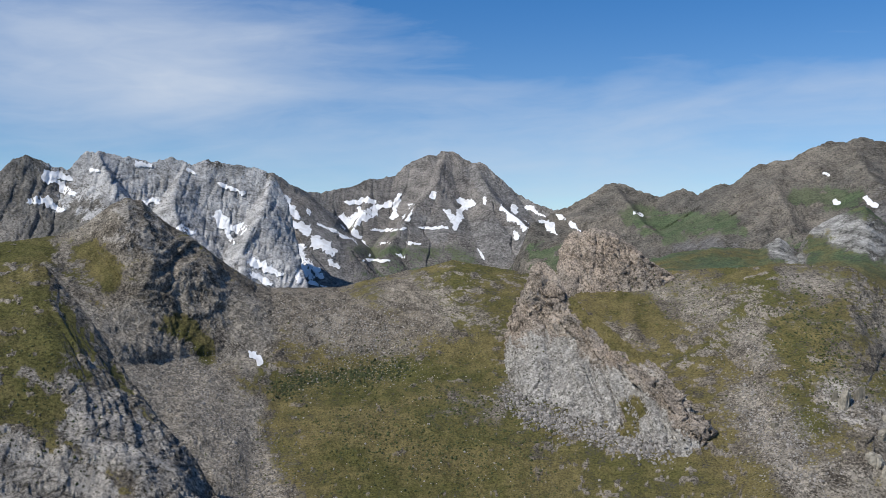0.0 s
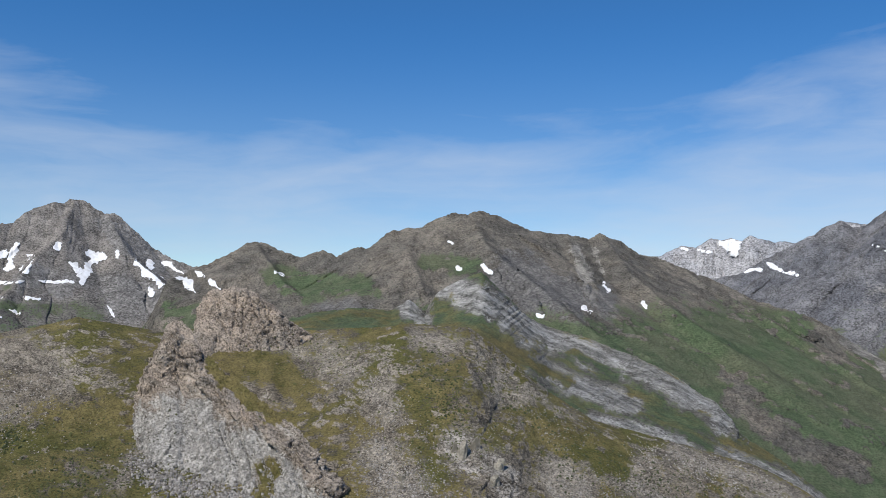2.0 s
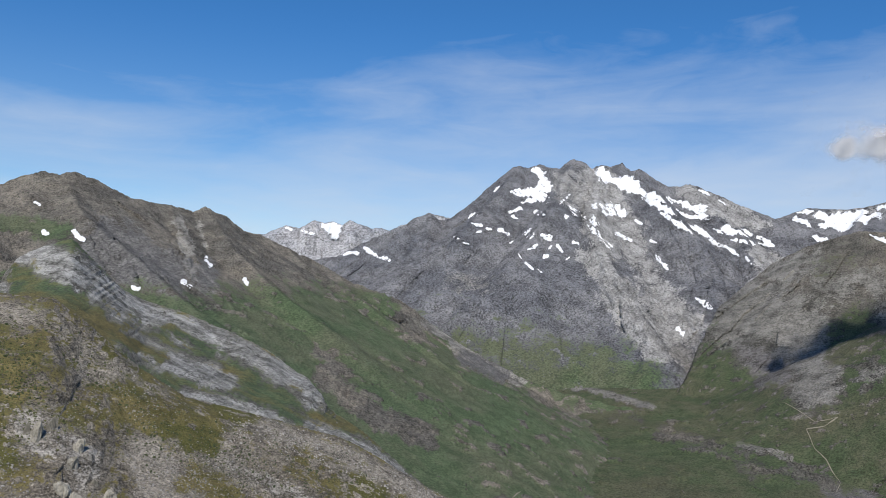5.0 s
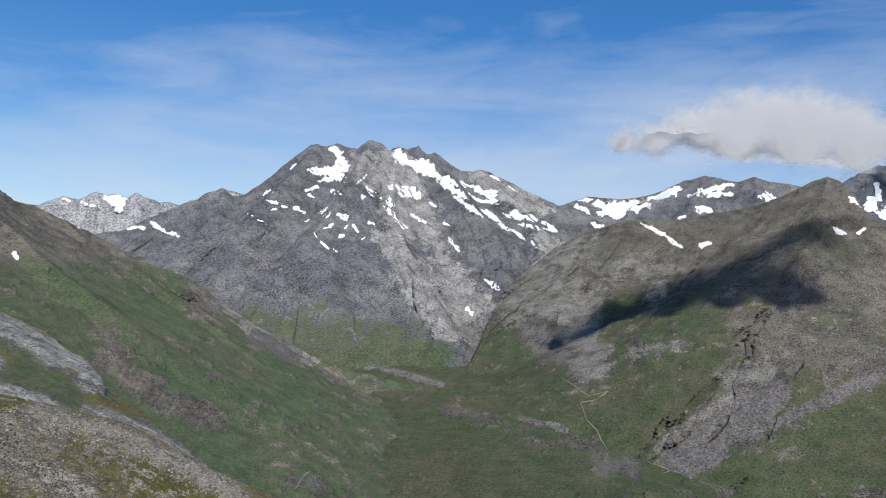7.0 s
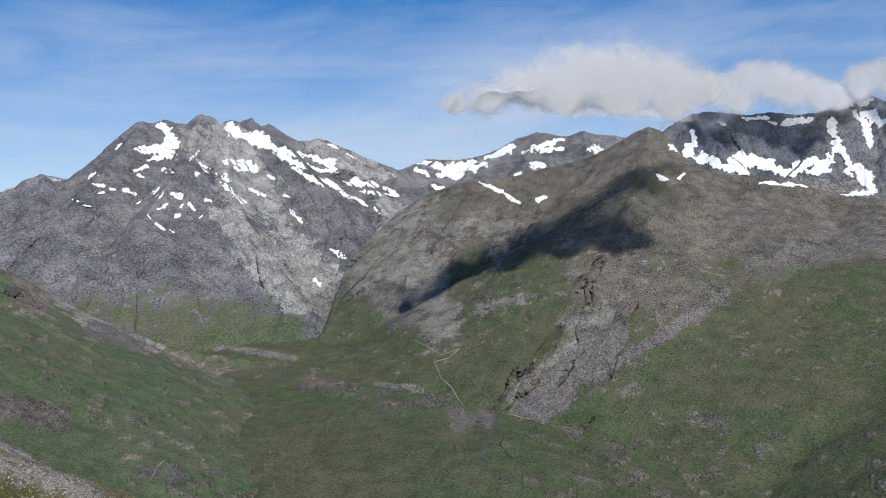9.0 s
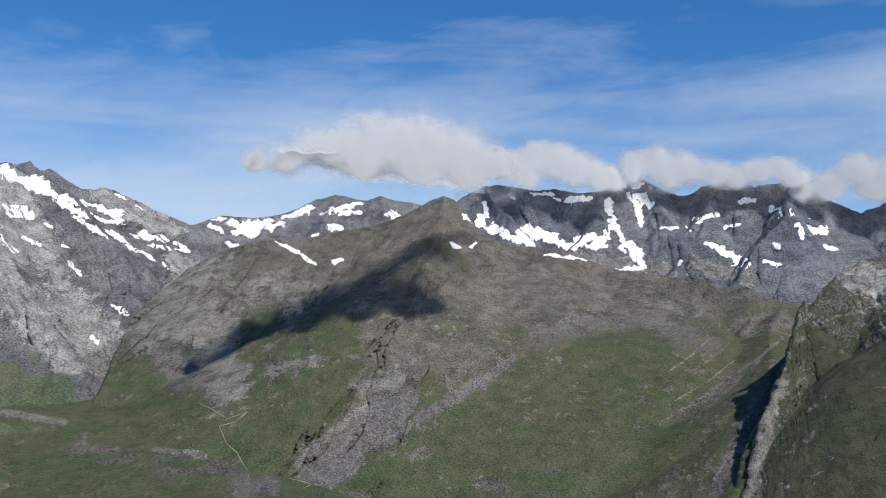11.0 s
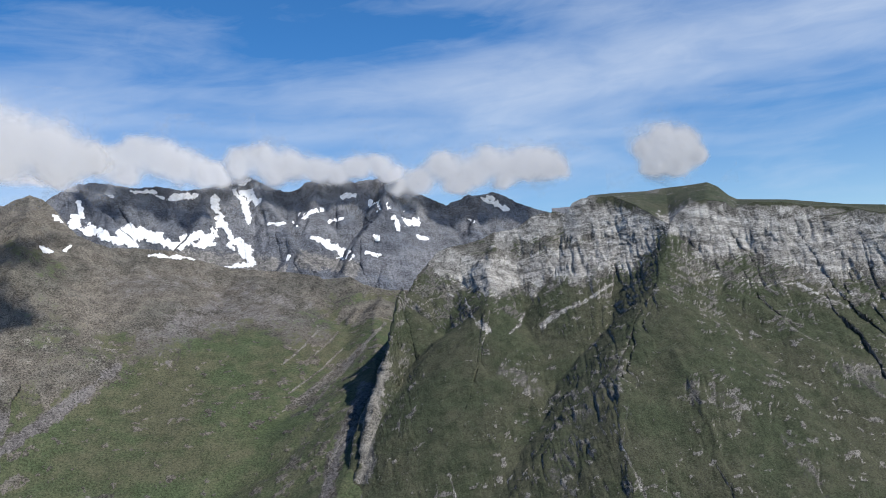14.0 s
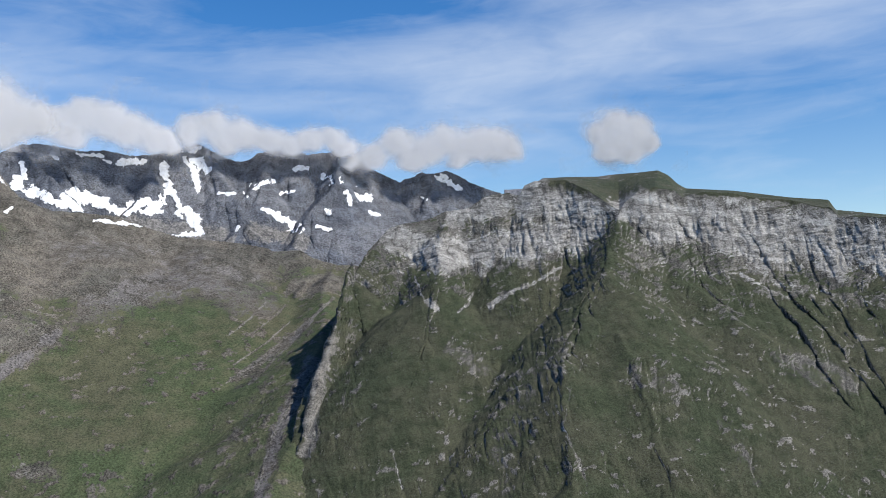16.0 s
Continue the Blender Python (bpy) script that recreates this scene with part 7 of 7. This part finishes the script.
def plain_material(name, low, high, scale, rough):
    mat = bpy.data.materials.new(name)
    mat.use_nodes = True
    n = Nodes(mat.node_tree)
    at = n.add("ShaderNodeTexCoord").outputs["Object"]
    one = n.add("ShaderNodeObjectInfo").outputs["Random"]
    isle = n.add("ShaderNodeNewGeometry").outputs["Random Per Island"]
    fac = n.ramp(n.math("ADD", n.noise(at, scale, 6.0, 0.65), n.math("MULTIPLY", n.math("SUBTRACT", n.math("ADD", one, isle), 1.0), 0.35)), 0.3, 0.7)
    bump = n.add("ShaderNodeBump", {"Strength": 0.6, "Distance": 0.2, "Height": n.noise(at, scale * 3, 6.0, 0.65)})
    bsdf = n.add("ShaderNodeBsdfPrincipled", {"Base Color": n.mix(fac, low, high), "Roughness": rough, "Normal": bump.outputs[0]})
    n.add("ShaderNodeOutputMaterial", {0: bsdf.outputs[0]})
    return mat


track_mat = plain_material("pale dirt", (0.19, 0.17, 0.12), (0.28, 0.25, 0.19), 0.2, 0.95)
stream_mat = plain_material("dark stream water", (0.03, 0.035, 0.035), (0.07, 0.075, 0.07), 0.1, 0.15)
shrub_mat = plain_material("juniper and tussock", (0.030, 0.042, 0.014), (0.085, 0.090, 0.030), 0.8, 0.95)
stone_mat = plain_material("loose limestone", (0.12, 0.11, 0.098), (0.34, 0.32, 0.295), 0.5, 0.9)

GOLD = (1 + 5 ** 0.5) / 2
ICO = np.array([(-1, GOLD, 0), (1, GOLD, 0), (-1, -GOLD, 0), (1, -GOLD, 0), (0, -1, GOLD), (0, 1, GOLD), (0, -1, -GOLD), (0, 1, -GOLD),
                (GOLD, 0, -1), (GOLD, 0, 1), (-GOLD, 0, -1), (-GOLD, 0, 1)]) / 1.9
ICO_FACES = np.array([(0, 11, 5), (0, 5, 1), (0, 1, 7), (0, 7, 10), (0, 10, 11), (1, 5, 9), (5, 11, 4), (11, 10, 2), (10, 7, 6), (7, 1, 8),
                      (3, 9, 4), (3, 4, 2), (3, 2, 6), (3, 6, 8), (3, 8, 9), (4, 9, 5), (2, 4, 11), (6, 2, 10), (8, 6, 7), (9, 8, 1)])


def ground_at(az, el):
    r = sighted(az, el)
    A, E = np.radians(az), np.radians(el)
    return np.stack([r * np.sin(A), r * np.cos(A), r * np.tan(E)], -1), (r < 1500)


def stones(count, spread, low, high, pts, label, material=None, name="scree_stones", category="stones"):
    """Loose stones or low clumps strewn along a line, too many to count."""
    k = np.random.default_rng(count + int(100 * abs(pts[0][0])))
    p = np.array(pts)
    t = k.uniform(0, len(p) - 1, count)
    az = np.interp(t, np.arange(len(p)), p[:, 0]) + k.normal(0, spread * 0.6, count)
    el = np.interp(t, np.arange(len(p)), p[:, 1]) + k.normal(0, spread * 0.45, count)
    at, good = ground_at(az, el)
    at = at[good]
    n = len(at)
    size = low + (high - low) * k.power(0.6, n) ** 2
    shape = ICO[None] * k.uniform(0.7, 1.3, (n, 12, 1)) * k.uniform(0.6, 1.25, (n, 1, 3)) * size[:, None, None]
    turn = k.uniform(0, 6.28, n)
    c, s = np.cos(turn)[:, None], np.sin(turn)[:, None]
    co = np.stack([shape[..., 0] * c - shape[..., 1] * s, shape[..., 0] * s + shape[..., 1] * c, shape[..., 2]], -1) + at[:, None]
    base = at.mean(0)
    me = bpy.data.meshes.new(name)
    me.from_pydata((co - base).reshape(-1, 3).tolist(), [], (ICO_FACES[None] + 12 * np.arange(n)[:, None, None]).reshape(-1, 3).tolist())
    me.materials.append(material or stone_mat)
    ob = new(name, me)
    ob.location = base
    return tagged(ob, label, category, kind="stuff")


def boulder_mesh(seed):
    bm = bmesh.new()
    bmesh.ops.create_icosphere(bm, subdivisions=3, radius=0.5)
    k = np.random.default_rng(seed)
    cuts = k.normal(size=(9, 3))
    cuts /= np.linalg.norm(cuts, axis=1)[:, None]
    for v in bm.verts:
        co = np.array(v.co)
        for c in cuts:
            over = co @ c - 0.36
            if over > 0:
                co = co - c * over * 0.9
        v.co = co * (1.15, 0.9, 0.8)
    me = bpy.data.meshes.new("boulder")
    bm.to_mesh(me)
    bm.free()
    me.materials.append(stone_mat)
    return me


BOULDERS = [boulder_mesh(k) for k in range(4)]


def boulder(az, el, size, label):
    at, good = ground_at(np.array([az]), np.array([el]))
    if not good[0]:
        return None
    k = int(abs(az * 7 + el * 13))
    ob = new("boulder", BOULDERS[k % 4])
    ob.matrix_world = Matrix.Translation(at[0] + np.array([0, 0, 0.15 * size])) @ pose(0, 0, 0, 11 * k % 40, 7 * k % 30, 53 * k % 360) @ Matrix.Scale(size, 4)
    return tagged(ob, label, "boulder", "boulders on the near slopes")


def outcrop(az, el, wide, tall, seed, label):
    """A pale buttress of cracked limestone that stands out of the turf."""
    at, good = ground_at(np.array([az]), np.array([el]))
    bm = bmesh.new()
    bmesh.ops.create_icosphere(bm, subdivisions=5, radius=1.0)
    bm.verts.ensure_lookup_table()
    co = np.array([v.co for v in bm.verts])
    k = np.random.default_rng(seed)
    cuts = k.normal(size=(14, 3)) * (1, 1, 0.5)
    cuts /= np.linalg.norm(cuts, axis=1)[:, None]
    for c in cuts:
        over = np.clip(co @ c - k.uniform(0.55, 0.85), 0, None)
        co = co - over[:, None] * c * 0.95
    q = co * (wide / 6, wide / 6, tall / 9) + seed
    cracks = np.clip(1 - 9 * np.abs(perlin(q[:, 0] * 1.6 + 0.4 * q[:, 2], q[:, 1] * 1.6, q[:, 2] * 0.5)), 0, 1)
    rough = fbm(q[:, 0], q[:, 1], q[:, 2], 0.7, 4, 0.6)
    co = co * (1 + 0.22 * rough - 0.16 * cracks)[:, None] * (wide / 2, wide / 2.6, tall / 2)
    for v, c in zip(bm.verts, co):
        v.co = c
    me = bpy.data.meshes.new("rock_outcrop")
    bm.to_mesh(me)
    bm.free()
    me.materials.append(outcrop_mat)
    ob = new("rock_outcrop", me)
    ob.matrix_world = Matrix.Translation(at[0]) @ pose(0, 0, 0, 0, 14, 30 - az)
    return tagged(ob, label, "rock outcrop", "rock outcrops on the knoll")


outcrop_mat = plain_material("cracked pale limestone", (0.15, 0.135, 0.105), (0.37, 0.34, 0.28), 0.35, 0.92)
outcrop(24.63, -9.23, 7, 17, 0, "tall buttress of cracked pale limestone on the turf")
outcrop(24.03, -8.98, 4, 9, 1, "low knob of cracked grey limestone in dry grass")
outcrop(25.38, -8.76, 6, 12, 2, "tall buttress of cracked pale limestone on the turf")
outcrop(26.93, -9.96, 7, 13, 3, "tall buttress of cracked pale limestone on the turf")
outcrop(26.67, -10.92, 8, 10, 4, "tall buttress of cracked pale limestone on the turf")
outcrop(26.12, -12.35, 10, 8, 5, "low knob of cracked grey limestone in dry grass")
outcrop(27.09, -12.98, 9, 9, 6, "low knob of cracked grey limestone in dry grass")
outcrop(28.80, -13.08, 9, 11, 7, "tall buttress of cracked pale limestone on the turf")
outcrop(27.98, -12.04, 5, 6, 8, "low knob of cracked grey limestone in dry grass")
outcrop(35.68, -13.29, 9, 7, 9, "low knob of cracked grey limestone in dry grass")
outcrop(20.74, -10.77, 5, 5, 10, "low knob of cracked grey limestone in dry grass")

# ---- tracks, streams ----
drape("track", 0.030, [(70.15, -4.89), (71.07, -5.33), (71.98, -5.91), (72.70, -5.70), (73.24, -5.50), (72.53, -6.10), (71.52, -6.39), (72.01, -7.44), (72.66, -8.01), (73.00, -8.63), (73.47, -9.24), (73.23, -9.85)], track_mat, "pale dirt track winding down the green valley", "track")
drape("track", 0.026, [(75.86, -9.61), (76.77, -9.83), (77.26, -10.01), (76.85, -10.24)], track_mat, "pale dirt track beside the stream", "track")
drape("stream", 0.074, [(75.72, -9.72), (75.44, -10.42), (74.82, -11.32), (74.51, -12.09), (74.84, -12.81)], stream_mat, "narrow dark stream in the green valley floor", "stream")
drape("stream", 0.055, [(76.02, -11.25), (75.74, -11.60), (76.03, -11.99), (76.53, -12.57)], stream_mat, "narrow dark stream in the green valley floor", "stream")
drape("track", 0.048, [(54.50, -11.71), (53.98, -12.14), (53.63, -12.84)], track_mat, "faint dirt track on the green slope", "track")


# ---- loose stones ----
stones(2700, 0.96, 0.45, 1.25, [(4.5, -9.10), (6.1, -10.68), (8.3, -11.16), (11.5, -12.10), (14.3, -12.65)], "pale limestone blocks heaped at the foot of the fin")
stones(3600, 1.66, 0.28, 0.7, [(6.8, -7.63), (9.7, -9.00), (12.6, -10.66)], "loose pale scree stones below the fin")
stones(4500, 2.22, 0.28, 0.75, [(-17.3, -6.29), (-15.6, -9.14), (-13.2, -12.71), (-11.8, -15.49)], "grey scree stones in the gully")
stones(600, 1.48, 0.28, 0.6, [(-9.7, -8.29), (-5.3, -7.83), (-1.6, -7.68)], "scattered stones on the dry turf of the bowl")
stones(2100, 2.59, 0.25, 0.6, [(-10.4, -4.32), (-6.0, -5.46), (-2.4, -5.12)], "brown scree stones on the bowl slope")
stones(1800, 2.22, 0.28, 0.75, [(16.7, -3.50), (19.4, -6.90), (20.4, -10.92), (22.9, -13.98)], "tan scree stones on the knoll")
stones(2100, 2.22, 0.28, 0.75, [(31.2, -10.31), (33.4, -12.76), (35.8, -10.74), (41.6, -12.84)], "pale stones on the dry slope")
stones(2100, 1.85, 0.28, 0.7, [(19.1, -9.79), (21.3, -11.85), (27.6, -6.43), (32.9, -7.91)], "tan stones scattered over the dry slope")
stones(1800, 1.11, 0.28, 0.7, [(35.8, -8.29), (40.9, -9.70), (46.4, -11.73), (50.0, -13.34)], "stones along the rim of the dry slope")
stones(260, 7.39, 0.3, 0.7, [(-8.2, -11.51), (0.6, -11.63), (4.3, -13.70)], "single stones lying on the meadow")
stones(4500, 4.44, 0.3, 0.85, [(-9.7, -10.77), (-3.1, -10.19), (2.4, -9.48), (4.3, -13.00), (-6.8, -13.65)], "dark green tussocks and low juniper on the meadow", shrub_mat, "juniper_clumps", "shrubs")
stones(1500, 0.81, 0.4, 1.1, [(-10.7, -8.97), (-8.2, -8.32), (-5.3, -8.19), (-2.4, -7.67)], "fresh green clumps along the damp gully", shrub_mat, "juniper_clumps", "shrubs")
stones(2100, 2.96, 0.3, 0.9, [(12.6, -4.29), (18.4, -2.77), (22.3, -4.06), (24.8, -6.65), (22.3, -9.45)], "dark low juniper on the dry knoll", shrub_mat, "juniper_clumps", "shrubs")
stones(2700, 2.59, 0.3, 0.9, [(21.7, -3.60), (26.6, -6.41), (32.9, -9.31), (38.7, -10.76), (43.1, -12.48)], "dark low juniper on the dry slope", shrub_mat, "juniper_clumps", "shrubs")
stones(600, 2.96, 0.2, 0.5, [(-25.9, -3.95), (-23.8, -6.70), (-25.0, -9.26), (-20.6, -10.90)], "dark tussocks between the ledges", shrub_mat, "juniper_clumps", "shrubs")

boulder(5.01, -9.45, 2.6, "pale angular limestone boulder below the fin")
boulder(5.93, -10.22, 2.4, "pale angular limestone boulder below the fin")
boulder(6.77, -10.77, 3.0, "pale angular limestone boulder below the fin")
boulder(7.39, -10.40, 2.2, "pale angular limestone boulder below the fin")
boulder(7.93, -9.04, 2.2, "pale angular limestone boulder below the fin")
boulder(5.56, -8.72, 2.0, "pale angular limestone boulder below the fin")
boulder(8.48, -10.98, 2.0, "pale angular limestone boulder below the fin")
boulder(10.10, -11.45, 2.2, "pale angular limestone boulder below the fin")
boulder(6.48, -11.38, 1.8, "pale angular limestone boulder below the fin")
boulder(4.46, -8.45, 2.0, "pale angular limestone boulder below the fin")
boulder(-8.77, -8.66, 1.4, "grey weathered boulder lying on scree")
boulder(-8.22, -8.39, 1.6, "grey weathered boulder lying on scree")
boulder(-9.31, -9.01, 1.2, "grey weathered boulder lying on scree")
boulder(-6.77, -8.53, 1.2, "grey weathered boulder lying on scree")
boulder(-13.39, -12.18, 2.4, "grey weathered boulder lying on scree")
boulder(-12.86, -11.34, 1.8, "grey weathered boulder lying on scree")
boulder(-15.30, -9.68, 2.0, "grey weathered boulder lying on scree")
boulder(-14.09, -11.63, 1.6, "grey weathered boulder lying on scree")
boulder(14.68, -12.63, 2.4, "grey weathered boulder lying on scree")
boulder(16.73, -12.34, 2.0, "grey weathered boulder lying on scree")
